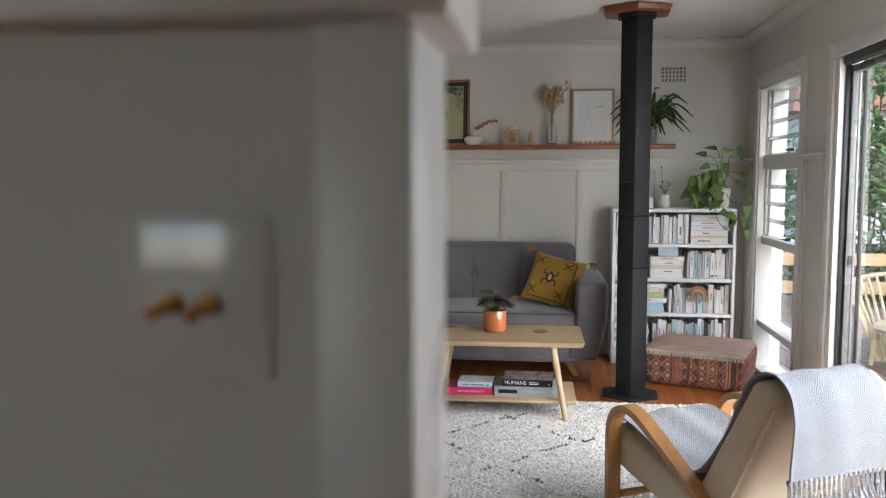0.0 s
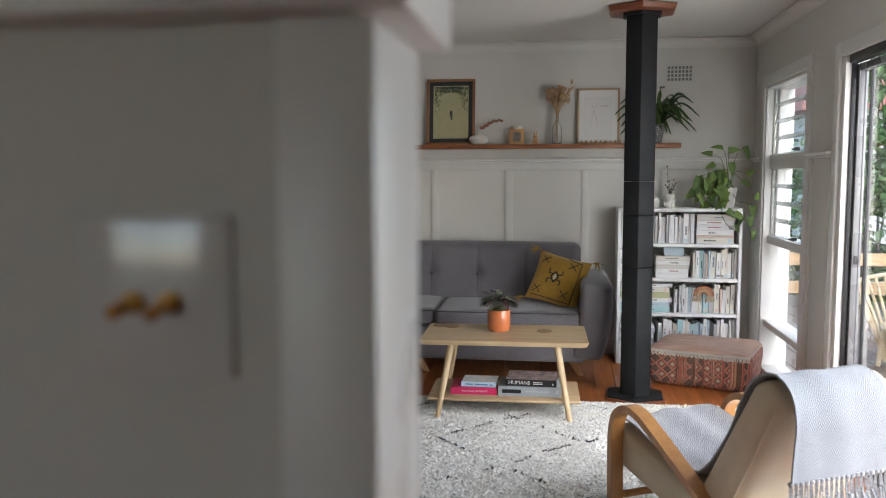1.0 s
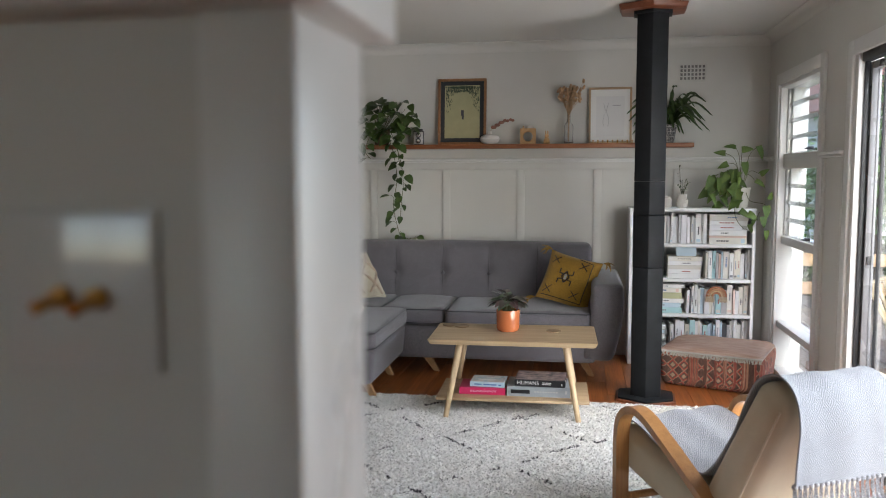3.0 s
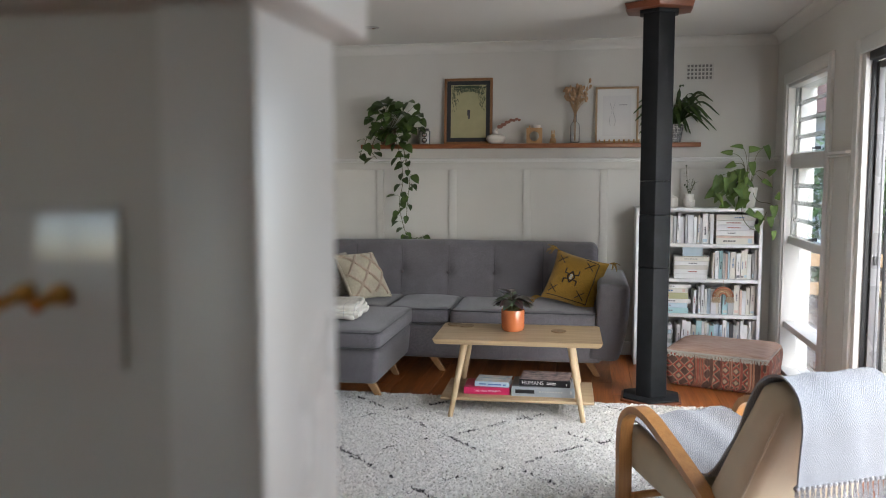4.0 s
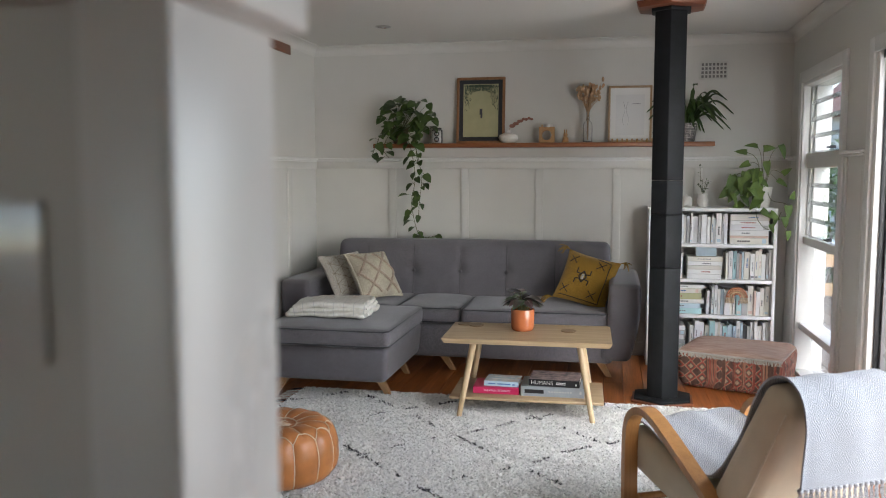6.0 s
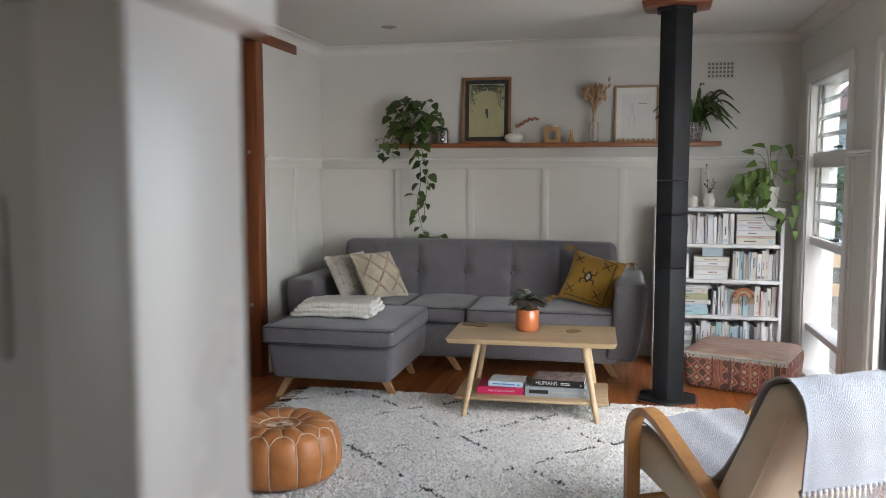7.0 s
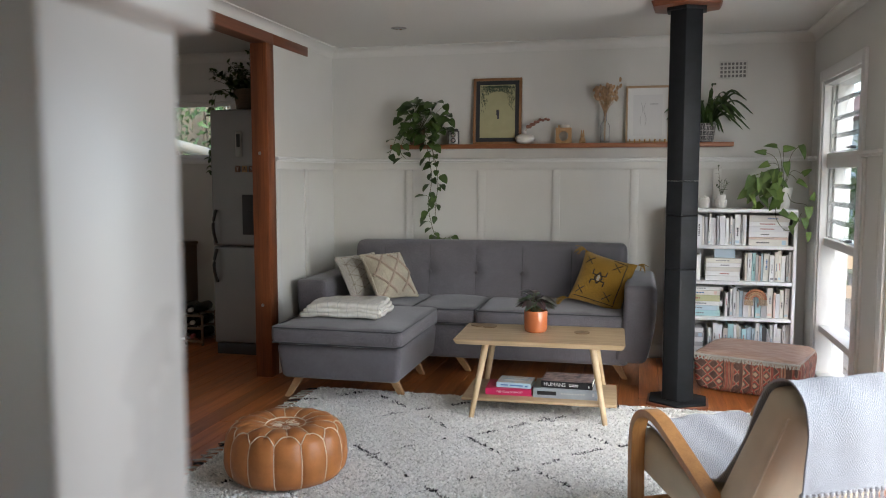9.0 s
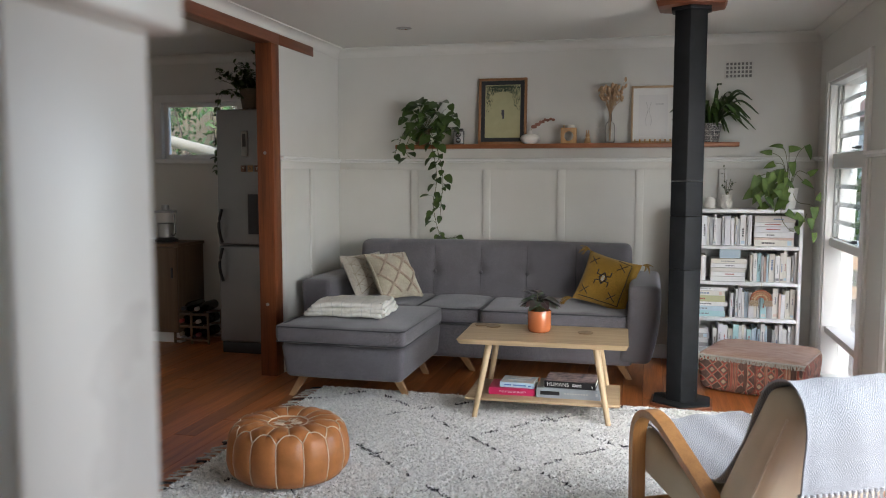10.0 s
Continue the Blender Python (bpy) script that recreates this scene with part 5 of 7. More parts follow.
geo = thing("geometric_cushion", pose(-1.160, 5.50, 0.602, -35, -2, 56), "pale cushion printed with brown geometric star lines", "cushion")
bm, f = pillow(0.345, 0.33, 0.12)
part("cover", bm, CREAM2, geo)
for o in np.linspace(-1.6, 1.6, 9):
    for ang in (90, 30, -30):
        c, s = math.cos(radians(ang)), math.sin(radians(ang))
        pts = [(o * -s + q * c, o * c + q * s) for q in np.linspace(-1.6, 1.6, 40)]
        pts = [(u, v) for u, v in pts if abs(u) < 0.93 and abs(v) < 0.93]
        if len(pts) > 3:
            bm = bmesh.new()
            tube(bm, [on_face(f, u, v, 0.0) for u, v in pts], 0.0014, 4)
            part("stitched_line", bm, BROWNYARN, geo)

def blanket_mat():
    m, nt, b = make("checked_ivory_cotton")
    v = coords(nt)
    sep = nt.nodes.new("ShaderNodeSeparateXYZ")
    warp = node(nt, "ShaderNodeTexNoise", Scale=9.0, Detail=2.0)
    nt.links.new(v, warp.inputs["Vector"])
    shift = nt.nodes.new("ShaderNodeVectorMath")
    shift.operation = "MULTIPLY_ADD"
    nt.links.new(warp.outputs["Color"], shift.inputs[0])
    shift.inputs[1].default_value = (0.03, 0.03, 0.0)
    nt.links.new(v, shift.inputs[2])
    nt.links.new(shift.outputs[0], sep.inputs[0])
    lines = []
    for k in (0, 1):
        n = nt.nodes.new("ShaderNodeMath")
        n.operation = "PINGPONG"
        n.inputs[1].default_value = 0.029
        nt.links.new(sep.outputs[k], n.inputs[0])
        c = nt.nodes.new("ShaderNodeMath")
        c.operation = "LESS_THAN"
        c.inputs[1].default_value = 0.0016
        nt.links.new(n.outputs[0], c.inputs[0])
        lines.append(c.outputs[0])
    top = nt.nodes.new("ShaderNodeMath")
    top.operation = "MAXIMUM"
    nt.links.new(lines[0], top.inputs[0])
    nt.links.new(lines[1], top.inputs[1])
    f = noise_tex(nt, v, 40, 3)
    base = ramp(nt, f, [(0.3, (0.62, 0.59, 0.53)), (0.7, (0.74, 0.72, 0.66))])
    nt.links.new(mix(nt, top.outputs[0], base, (0.53, 0.52, 0.50)), b.inputs["Base Color"])
    b.inputs["Roughness"].default_value = 0.95
    b.inputs["Specular IOR Level"].default_value = 0.2
    bump(nt, b, noise_tex(nt, v, 320, 2), 0.4, 0.002)
    return m


# a throw folded in four, each fold turned back on itself at the right-hand side
BLANKET = blanket_mat()
blanket = thing("folded_blanket", pose(-1.00, 4.76, 0.464, 0, 0, 4), "ivory checked cotton blanket folded on the chaise", "blanket")
for i, (z, w, d, t) in enumerate(((0.0, 0.465, 0.36, 0.030), (0.026, 0.45, 0.35, 0.028), (0.050, 0.425, 0.33, 0.030))):
    bm = bmesh.new()

    def rumple(v, i=i, w=w):
        n1 = noise.noise(Vector((v.x * 7, v.y * 7, i * 3.1)))
        n2 = noise.noise(Vector((v.x * 22, v.y * 9, i * 5.7 + 2)))
        droop = -0.010 * max(0.0, abs(v.x) / (w / 2) - 0.6) * (1 if v.x < 0 else 0.3)
        return (v.x + 0.010 * noise.noise(Vector((v.y * 11, i * 2.0, 7))), v.y + 0.012 * noise.noise(Vector((v.x * 12, i, 1))), v.z + 0.011 * n1 + 0.0045 * n2 + droop)
    softbox(bm, (w, d, t), t * 0.48, 0.005, pose(0.008 * (i - 1), 0.008 * (1 - i), z + t / 2 + 0.004, 0, 0, (-2, 1.5, 3)[i]), rumple, cuts=30)
    fold = part("fold", bm, BLANKET, blanket)
    bm = bmesh.new()
    tube(bm, [(w / 2 - 0.008 + 0.004 * math.sin(q * 9 + i), -d / 2 + 0.02 + (d - 0.05) * q, z + t / 2 + 0.006 + 0.004 * math.sin(q * 14 + i)) for q in np.linspace(0, 1, 24)], t * 0.46, 10)
    part("rolled_edge", bm, BLANKET, fold)

# ---- coffee table ----
TT = 0.428
table = thing("coffee_table", pose(0.150, 4.600, 0, 0, 0, 1.6), "pale oak coffee table with a lower shelf", "coffee table")
bm = bmesh.new()
vs = box(bm, (-0.437, -0.245, TT - 0.026), (0.437, 0.245, TT))
es = [e for e in bm.edges if abs(e.verts[0].co.z - e.verts[1].co.z) > 0.01]
bmesh.ops.bevel(bm, geom=es, offset=0.008, segments=4, affect="EDGES")
for v in bm.verts:
    if v.co.z < TT - 0.02:
        v.co.x *= 0.972
        v.co.y *= 0.955
bmesh.ops.bevel(bm, geom=[e for e in bm.edges if e.verts[0].co.z > TT - 0.001 and e.verts[1].co.z > TT - 0.001], offset=0.002, segments=2, affect="EDGES")
part("tabletop", bm, OAK, table, "chamfered oak top")
bm = bmesh.new()
box(bm, (-0.40, -0.205, 0.098), (0.40, 0.215, 0.114), 0.006, 2)
part("lower_shelf", bm, OAK, table)
for sx, sy in ((-1, -1), (1, -1), (-1, 1), (1, 1)):
    bm = bmesh.new()
    rod(bm, (sx * 0.275, sy * 0.165, TT - 0.027), (sx * 0.345, sy * 0.225, 0.006), 0.0185, 0.0135, 18)
    leg = part("leg", bm, OAKLEG, table, "turned tapering leg")
    bm = bmesh.new()
    rod(bm, (sx * 0.3455, sy * 0.2255, 0.0065), (sx * 0.346, sy * 0.226, 0.0), 0.013, 0.012, 12)
    part("glide", bm, DARKPLASTIC, leg)

# terracotta pot with a dark peperomia
pep = thing("potted_peperomia", pose(0.113, 4.650, TT + 0.0005) @ Matrix.Scale(1.05, 4), "dark-leaved peperomia in a glazed terracotta pot", "plant")
bm = bmesh.new()
lathe(bm, [(0, 0), (0.048, 0), (0.056, 0.006), (0.060, 0.02), (0.061, 0.108), (0.059, 0.112), (0.055, 0.108), (0.054, 0.03), (0, 0.025)], 40)
part("pot", bm, TERRA, pep, "orange glazed terracotta pot")
bm = bmesh.new()
lathe(bm, [(0, 0.098), (0.054, 0.098), (0.054, 0.09)], 24)
part("soil", bm, SOIL, pep)
DL = [leaf_mesh("peperomia_leaf", 0.062, 0.036, DARKLEAF, 0.5, 0.3, 0.4), leaf_mesh("peperomia_leaf", 0.05, 0.03, leafy("green_peperomia_leaf", (0.03, 0.06, 0.025), (0.12, 0.16, 0.10), 0.35), 0.5, 0.3, 0.5)]
for k in range(52):
    a = pl.uniform(0, 2 * math.pi)
    q = pl.random() ** 0.7
    p = Vector((0.055 * q * math.cos(a), 0.055 * q * math.sin(a), 0.125 + 0.075 * (1 - q * 0.7) * pl.random() + 0.01))
    bm = bmesh.new()
    tube(bm, [(p.x * 0.4, p.y * 0.4, 0.096), p], 0.0013, 4)
    part("leaf_stalk", bm, STEM, pep)
    piece("leaf", DL[k % 2], pep, leaf_pose(p, (math.cos(a), math.sin(a), pl.uniform(-0.3, 1.1) * (1.2 - q)), (0, 0, 1), pl.uniform(-20, 20), pl.uniform(0.95, 1.4)))

# coasters
for x, y in ((-0.225, 4.76), (-0.155, 4.735), (0.36, 4.66)):
    c = thing("coaster", pose(x, y, TT + 0.0005, 0, 0, rng.uniform(0, 90)), "thin round dark timber coaster on the table", "coaster", "coasters on the table")
    bm = bmesh.new()
    lathe(bm, [(0, 0), (0.040, 0), (0.042, 0.003), (0.040, 0.006), (0, 0.006)], 28)
    part("disc", bm, wood("coaster_timber", (0.16, 0.10, 0.055), (0.30, 0.20, 0.11), 0, 0.5), c)


# ---- books on the lower shelf ----
def lettering(body, size, m, material, parent, name="title"):
    cu = bpy.data.curves.new(name, "FONT")
    cu.body, cu.size, cu.align_x, cu.align_y, cu.extrude = body, size, "CENTER", "CENTER", 0.0003
    tmp = bpy.data.objects.new(name, cu)
    scene.collection.objects.link(tmp)
    me = bpy.data.meshes.new_from_object(tmp.evaluated_get(bpy.context.evaluated_depsgraph_get()))
    bpy.data.objects.remove(tmp)
    me.materials.clear()
    me.materials.append(material)
    ob = new(name, me)
    ob.parent = parent
    ob.matrix_basis = m
    return ob


def flat_book(x, y, z, w, d, t, turn, cover, label, top=None):
    b = thing("book", pose(x, y, z, 0, 0, turn), label, "book", "books on the coffee table")
    bm = bmesh.new()
    box(bm, (-w / 2, -d / 2, 0), (w / 2, d / 2, 0.003), 0.0008, 1)
    box(bm, (-w / 2, -d / 2, t - 0.003), (w / 2, d / 2, t), 0.0008, 1)
    box(bm, (-w / 2, -d / 2, 0.003), (w / 2, -d / 2 + 0.003, t - 0.003))
    cv = part("cover", bm, cover, b)
    bm = bmesh.new()
    box(bm, (-w / 2 + 0.004, -d / 2 + 0.0035, 0.0035), (w / 2 - 0.004, d / 2 - 0.004, t - 0.0035))
    part("pages", bm, PAPER, b)
    if top:
        bm = bmesh.new()
        box(bm, (-w / 2 + 0.002, -d / 2 + 0.002, t), (w / 2 - 0.002, d / 2 - 0.002, t + 0.0006))
        part("jacket_picture", bm, top, b)
    return b


Z0 = 0.1145
PINK = plain("magenta_cover", (0.50, 0.02, 0.10), 0.4, vary=0.05)
BLACKC = plain("black_cover", (0.012, 0.012, 0.014), 0.4, vary=0.05)
SILVER = plain("silver_cover", (0.30, 0.33, 0.35), 0.45, vary=0.1, scale=25)
SKYBLUE = plain("sky_blue_cover", (0.42, 0.58, 0.68), 0.4, vary=0.1, scale=25)


def photo(name, stops, scale):
    m, nt, b = make(name)
    f = noise_tex(nt, coords(nt), scale, 5)
    nt.links.new(ramp(nt, f, stops), b.inputs["Base Color"])
    b.inputs["Roughness"].default_value = 0.3
    return m


b1 = flat_book(-0.010, 4.565, Z0, 0.245, 0.19, 0.036, 2, PINK, "magenta hardback book lying on the table's shelf")
lettering("THE ATLAS OF BEAUTY", 0.0135, pose(0.005, -0.0955, 0.018, 90, 0, 0), INKLIGHT, b1)
b2 = flat_book(0.02, 4.565, Z0 + 0.0365, 0.185, 0.15, 0.027, -2, SKYBLUE, "pale blue book stacked on a magenta book", photo("pale_jacket", [(0.35, (0.30, 0.45, 0.55)), (0.55, (0.62, 0.62, 0.58)), (0.7, (0.55, 0.42, 0.38))], 22))
bm = bmesh.new()
for k, (x0, x1, z) in enumerate(((-0.07, -0.03, 0.010), (-0.02, 0.05, 0.010), (0.06, 0.075, 0.009))):
    box(bm, (x0, -0.0758, z), (x1, -0.0746, z + 0.007))
part("spine_print", bm, INKBLUE, b2, "bars of unreadable print")
bm = bmesh.new()
box(bm, (-0.06, -0.03, 0.0278), (0.04, -0.005, 0.0282))
box(bm, (-0.05, 0.02, 0.0278), (0.06, 0.035, 0.0282))
part("jacket_print", bm, INKLIGHT, b2, "bars of unreadable print")
b4 = flat_book(0.288, 4.575, Z0, 0.33, 0.215, 0.052, 1, SILVER, "thick silver hardback book on the table's shelf")
bm = bmesh.new()
box(bm, (-0.145, -0.1085, 0.016), (-0.045, -0.1074, 0.036), 0.0003, 1)
part("title_bar", bm, BLACKC, b4, "dark bar of title print")
bm = bmesh.new()
for k in range(9):
    box(bm, (-0.02 + k * 0.014, -0.1085, 0.024), (-0.012 + k * 0.014, -0.1074, 0.030))
box(bm, (0.14, -0.1085, 0.02), (0.15, -0.1074, 0.036))
part("spine_print", bm, COVERS[6], b4, "bars of unreadable print")
b5 = flat_book(0.300, 4.575, Z0 + 0.0525, 0.265, 0.20, 0.036, -2, BLACKC, "black hardback book with a photographic jacket", photo("street_jacket", [(0.35, (0.05, 0.05, 0.06)), (0.5, (0.30, 0.22, 0.20)), (0.65, (0.50, 0.38, 0.34)), (0.8, (0.12, 0.13, 0.16))], 26))
lettering("HUMANS", 0.028, pose(-0.062, -0.1007, 0.018, 90, 0, 0), INKLIGHT, b5)
bm = bmesh.new()
for z in (0.020, 0.012):
    box(bm, (0.012, -0.1008, z), (0.06, -0.0998, z + 0.004))
box(bm, (0.112, -0.1008, 0.010), (0.118, -0.0998, 0.020))
part("spine_print", bm, INKLIGHT, b5, "bars of unreadable print")

# ---- kilim floor cushion ----
kilim = thing("kilim_floor_cushion", pose(1.345, 5.415, 0, 0, 0, -21), "square patchwork kilim floor cushion in faded reds", "floor cushion")


def kilim_side():
    m, nt, b = make("kilim_side_weave")
    sep = nt.nodes.new("ShaderNodeSeparateXYZ")
    nt.links.new(coords(nt), sep.inputs[0])
    add = nt.nodes.new("ShaderNodeMath")
    nt.links.new(sep.outputs[0], add.inputs[0])
    nt.links.new(sep.outputs[1], add.inputs[1])
    # broad bands across the width
    cmb = nt.nodes.new("ShaderNodeCombineXYZ")
    nt.links.new(add.outputs[0], cmb.inputs[0])
    vo = node(nt, "ShaderNodeTexNoise", Scale=24.0, Detail=1.0)
    vo.noise_dimensions = "3D"
    nt.links.new(cmb.outputs[0], vo.inputs["Vector"])
    r = ramp(nt, vo.outputs["Fac"], [(0.0, (0.16, 0.05, 0.04)), (0.40, (0.36, 0.09, 0.06)), (0.45, (0.46, 0.24, 0.15)), (0.48, (0.09, 0.05, 0.04)), (0.51, (0.46, 0.17, 0.10)), (0.55, (0.50, 0.34, 0.24)), (0.58, (0.34, 0.08, 0.06))])
    r_node = nt.nodes[-1]
    r_node.color_ramp.interpolation = "CONSTANT"
    # diamonds and dashes inside the bands
    cm2 = nt.nodes.new("ShaderNodeCombineXYZ")
    nt.links.new(add.outputs[0], cm2.inputs[0])
    nt.links.new(sep.outputs[2], cm2.inputs[1])
    v2 = node(nt, "ShaderNodeTexVoronoi", Scale=15.0, Randomness=0.1)
    v2.distance, v2.voronoi_dimensions = "MANHATTAN", "2D"
    nt.links.new(cm2.outputs[0], v2.inputs["Vector"])
    dm = ramp(nt, v2.outputs["Distance"], [(0.13, (0.55, 0.42, 0.28)), (0.22, (0.05, 0.09, 0.07)), (0.34, (0.42, 0.06, 0.045)), (0.50, (0.52, 0.36, 0.24)), (0.58, (0.07, 0.05, 0.045))])
    nt.nodes[-1].color_ramp.interpolation = "CONSTANT"
    band = node(nt, "ShaderNodeTexNoise", Scale=9.0, Detail=0.0)
    mp = nt.nodes.new("ShaderNodeMapping")
    mp.inputs["Location"].default_value = (3.3, 0, 0)
    nt.links.new(cmb.outputs[0], mp.inputs[0])
    nt.links.new(mp.outputs[0], band.inputs["Vector"])
    sel = ramp(nt, band.outputs["Fac"], [(0.0, (0, 0, 0)), (0.44, (0.9, 0.9, 0.9)), (0.56, (0, 0, 0))])
    nt.nodes[-1].color_ramp.interpolation = "CONSTANT"
    bw = nt.nodes.new("ShaderNodeRGBToBW")
    nt.links.new(sel, bw.inputs[0])
    col = mix(nt, bw.outputs[0], r, dm)
    yarnz = noise_tex(nt, coords(nt, (500, 500, 90)), 1.0, 2)
    wear = noise_tex(nt, coords(nt), 26, 4)
    col = mix(nt, 0.22, col, ramp(nt, wear, [(0.35, (0.10, 0.04, 0.03)), (0.65, (0.40, 0.22, 0.15))]))
    col = mix(nt, 1.0, col, ramp(nt, yarnz, [(0.3, (0.6, 0.6, 0.6)), (0.7, (1.3, 1.3, 1.3))]), "MULTIPLY")
    nt.links.new(col, b.inputs["Base Color"])
    b.inputs["Roughness"].default_value = 0.95
    bump(nt, b, yarnz, 0.5, 0.003)
    return m


def kilim_top():
    m, nt, b = make("kilim_top_weave")
    v = coords(nt, (1, 1, 1), (0, 0, radians(8)))
    wv = node(nt, "ShaderNodeTexWave", Scale=26.0, Distortion=2.5, Detail=3.0)
    wv.inputs["Detail Scale"].default_value = 3.0
    nt.links.new(v, wv.inputs["Vector"])
    n2 = noise_tex(nt, coords(nt, (14, 90, 14)), 1.0, 4)
    a = ramp(nt, wv.outputs["Fac"], [(0.0, (0.12, 0.05, 0.04)), (0.12, (0.38, 0.15, 0.10)), (0.35, (0.60, 0.42, 0.32)), (0.8, (0.62, 0.43, 0.32)), (1.0, (0.42, 0.13, 0.09))])
    col = mix(nt, 0.5, a, ramp(nt, n2, [(0.3, (0.22, 0.11, 0.08)), (0.6, (0.55, 0.44, 0.35))]))
    nt.links.new(col, b.inputs["Base Color"])
    b.inputs["Roughness"].default_value = 0.95
    bump(nt, b, n2, 0.7, 0.004)
    return m


bm = bmesh.new()
softbox(bm, (0.60, 0.50, 0.235), 0.055, 0.012, Matrix.Translation((0, 0, 0.1215)), lambda v: (v.x * (1 + 0.02 * math.sin(v.z * 20)), v.y, v.z + 0.008 * noise.noise(v * 7)), cuts=14)
bm.faces.ensure_lookup_table()
bm.normal_update()
for fc in bm.faces:
    fc.material_index = 1 if fc.calc_center_median().z > 0.218 else 0
part("cover", bm, [kilim_side(), kilim_top()], kilim)
bm = bmesh.new()
loop = []
for cx, cy, a0 in ((0.25, 0.20, 0), (-0.25, 0.20, 90), (-0.25, -0.20, 180), (0.25, -0.20, 270)):
    loop += [(cx + 0.044 * math.cos(radians(a0 + q)), cy + 0.044 * math.sin(radians(a0 + q)), 0.217) for q in (0, 30, 60, 90)]
tube(bm, loop, 0.007, 6, True)
part("braided_edge", bm, fabric("braid", (0.42, 0.30, 0.24), 300), kilim)
for k in range(26):
    bm = bmesh.new()
    x = -0.29 + 0.58 * k / 25
    for j in range(5):
        tube(bm, bezier([(x + j * 0.004 - 0.008, -0.246, 0.22), (x + j * 0.005 - 0.01, -0.256, 0.214), (x + rng.uniform(-0.012, 0.012), -0.258, 0.196 - rng.uniform(0, 0.008))], 6), 0.0024, 4)
    part("fringe", bm, CREAM2, kilim)

# ---- leather pouf ----
pouf = thing("leather_pouf", pose(-0.778, 3.372, 0.022), "tan leather pouf with pale stitched petal panels", "pouf")
PR, PH, PN = 0.246, 0.232, 14
POUF_S = (0.0, 0.06, 0.17, 0.20, 0.30, 0.40, 0.48, 0.54, 0.60, 0.68, 0.78, 0.88, 0.95, 1.0)
POUF_R = (0.0, 0.12, 0.33, 0.38, 0.58, 0.76, 0.87, 0.925, 0.965, 0.995, 1.0, 0.965, 0.89, 0.78)
POUF_Z = (0.905, 0.91, 0.925, 0.945, 0.985, 0.965, 0.905, 0.835, 0.74, 0.58, 0.36, 0.15, 0.045, 0.0)


def pouf_at(s, a, lift=0.0):
    """A point on the pouf: s from 0 at the top's middle to 1 at the base."""
    r, z = PR * np.interp(s, POUF_S, POUF_R), PH * np.interp(s, POUF_S, POUF_Z)
    blend = min(1.0, max(0.0, (s - 0.44) / 0.08))
    side = abs(math.sin(a * PN / 2)) ** 0.55
    petal = abs(math.cos(a * PN / 2)) ** 0.55
    puffing = (0.011 * side * blend + 0.010 * petal * (1 - blend) * min(1.0, max(0.0, (s - 0.17) / 0.1))) * min(1.0, (1.0 - s) * 6)
    if s < 0.17:
        puffing = 0.003 * noise.noise(Vector((r * 30 * math.cos(a), r * 30 * math.sin(a), 0)))
    out = 0.15 + 0.85 * blend if s > 0.3 else 0.0
    crease = 0.003 * noise.noise(Vector((5 * math.cos(a), 5 * math.sin(a), s * 9))) * min(1.0, s * 4)
    k = puffing + lift + crease
    return Vector(((r + k * out) * math.cos(a), (r + k * out) * math.sin(a), max(0.0, z + k * (1 - 0.85 * blend))))


bm = bmesh.new()
NS, NA = 44, 224
grid = [[bm.verts.new(pouf_at(i / NS, 2 * math.pi * j / NA)) for j in range(NA)] for i in range(1, NS + 1)]
c0 = bm.verts.new((0, 0, PH * 0.905))
for j in range(NA):
    bm.faces.new((c0, grid[0][j], grid[0][(j + 1) % NA]))
    for i in range(NS - 1):
        bm.faces.new((grid[i][j], grid[i][(j + 1) % NA], grid[i + 1][(j + 1) % NA], grid[i + 1][j]))
bm.faces.new(grid[-1])
part("leather_cover", bm, TAN, pouf)
for k in range(PN):
    a = 2 * math.pi * k / PN
    bm = bmesh.new()
    tube(bm, [pouf_at(s, a, 0.0012) for s in np.linspace(0.545, 0.97, 22)], 0.0027, 5)
    part("side_seam", bm, STITCH, pouf)
    h = math.pi / PN
    bm = bmesh.new()
    tube(bm, [pouf_at(0.545 - 0.105 * math.sin(math.pi * q) ** 0.75, a + 2 * h * q, 0.0015) for q in np.linspace(0, 1, 12)], 0.0027, 5)
    part("scallop_seam", bm, STITCH, pouf)
    bm = bmesh.new()
    tube(bm, [pouf_at(0.44 - 0.26 * q, a + h, 0.0015) for q in np.linspace(0, 1, 8)], 0.0022, 5)
    part("petal_seam", bm, STITCH, pouf)
bm = bmesh.new()
tube(bm, [pouf_at(0.175, a, 0.002) for a in np.linspace(0, 2 * math.pi, 49)[:-1]], 0.003, 5, True)
part("centre_seam", bm, STITCH, pouf)
for k in range(40):
    a = rng.uniform(0, 2 * math.pi)
    bm = bmesh.new()
    tube(bm, [pouf_at(0.03 + 0.02 * rng.random(), a, 0.002), pouf_at(0.09 + 0.05 * rng.random(), a + rng.uniform(-0.5, 0.5), 0.002)], 0.0016, 4)
    part("embroidery", bm, STITCH, pouf)

# ---- armchair ----
# local frame: +y is where the chair faces, x to its right, origin under the front leg of its left arm
chair = thing("armchair", pose(0.652, 3.192, 0.0, 0, 0, 28), "cream vinyl armchair with bentwood birch arms", "armchair")
CW = 0.49


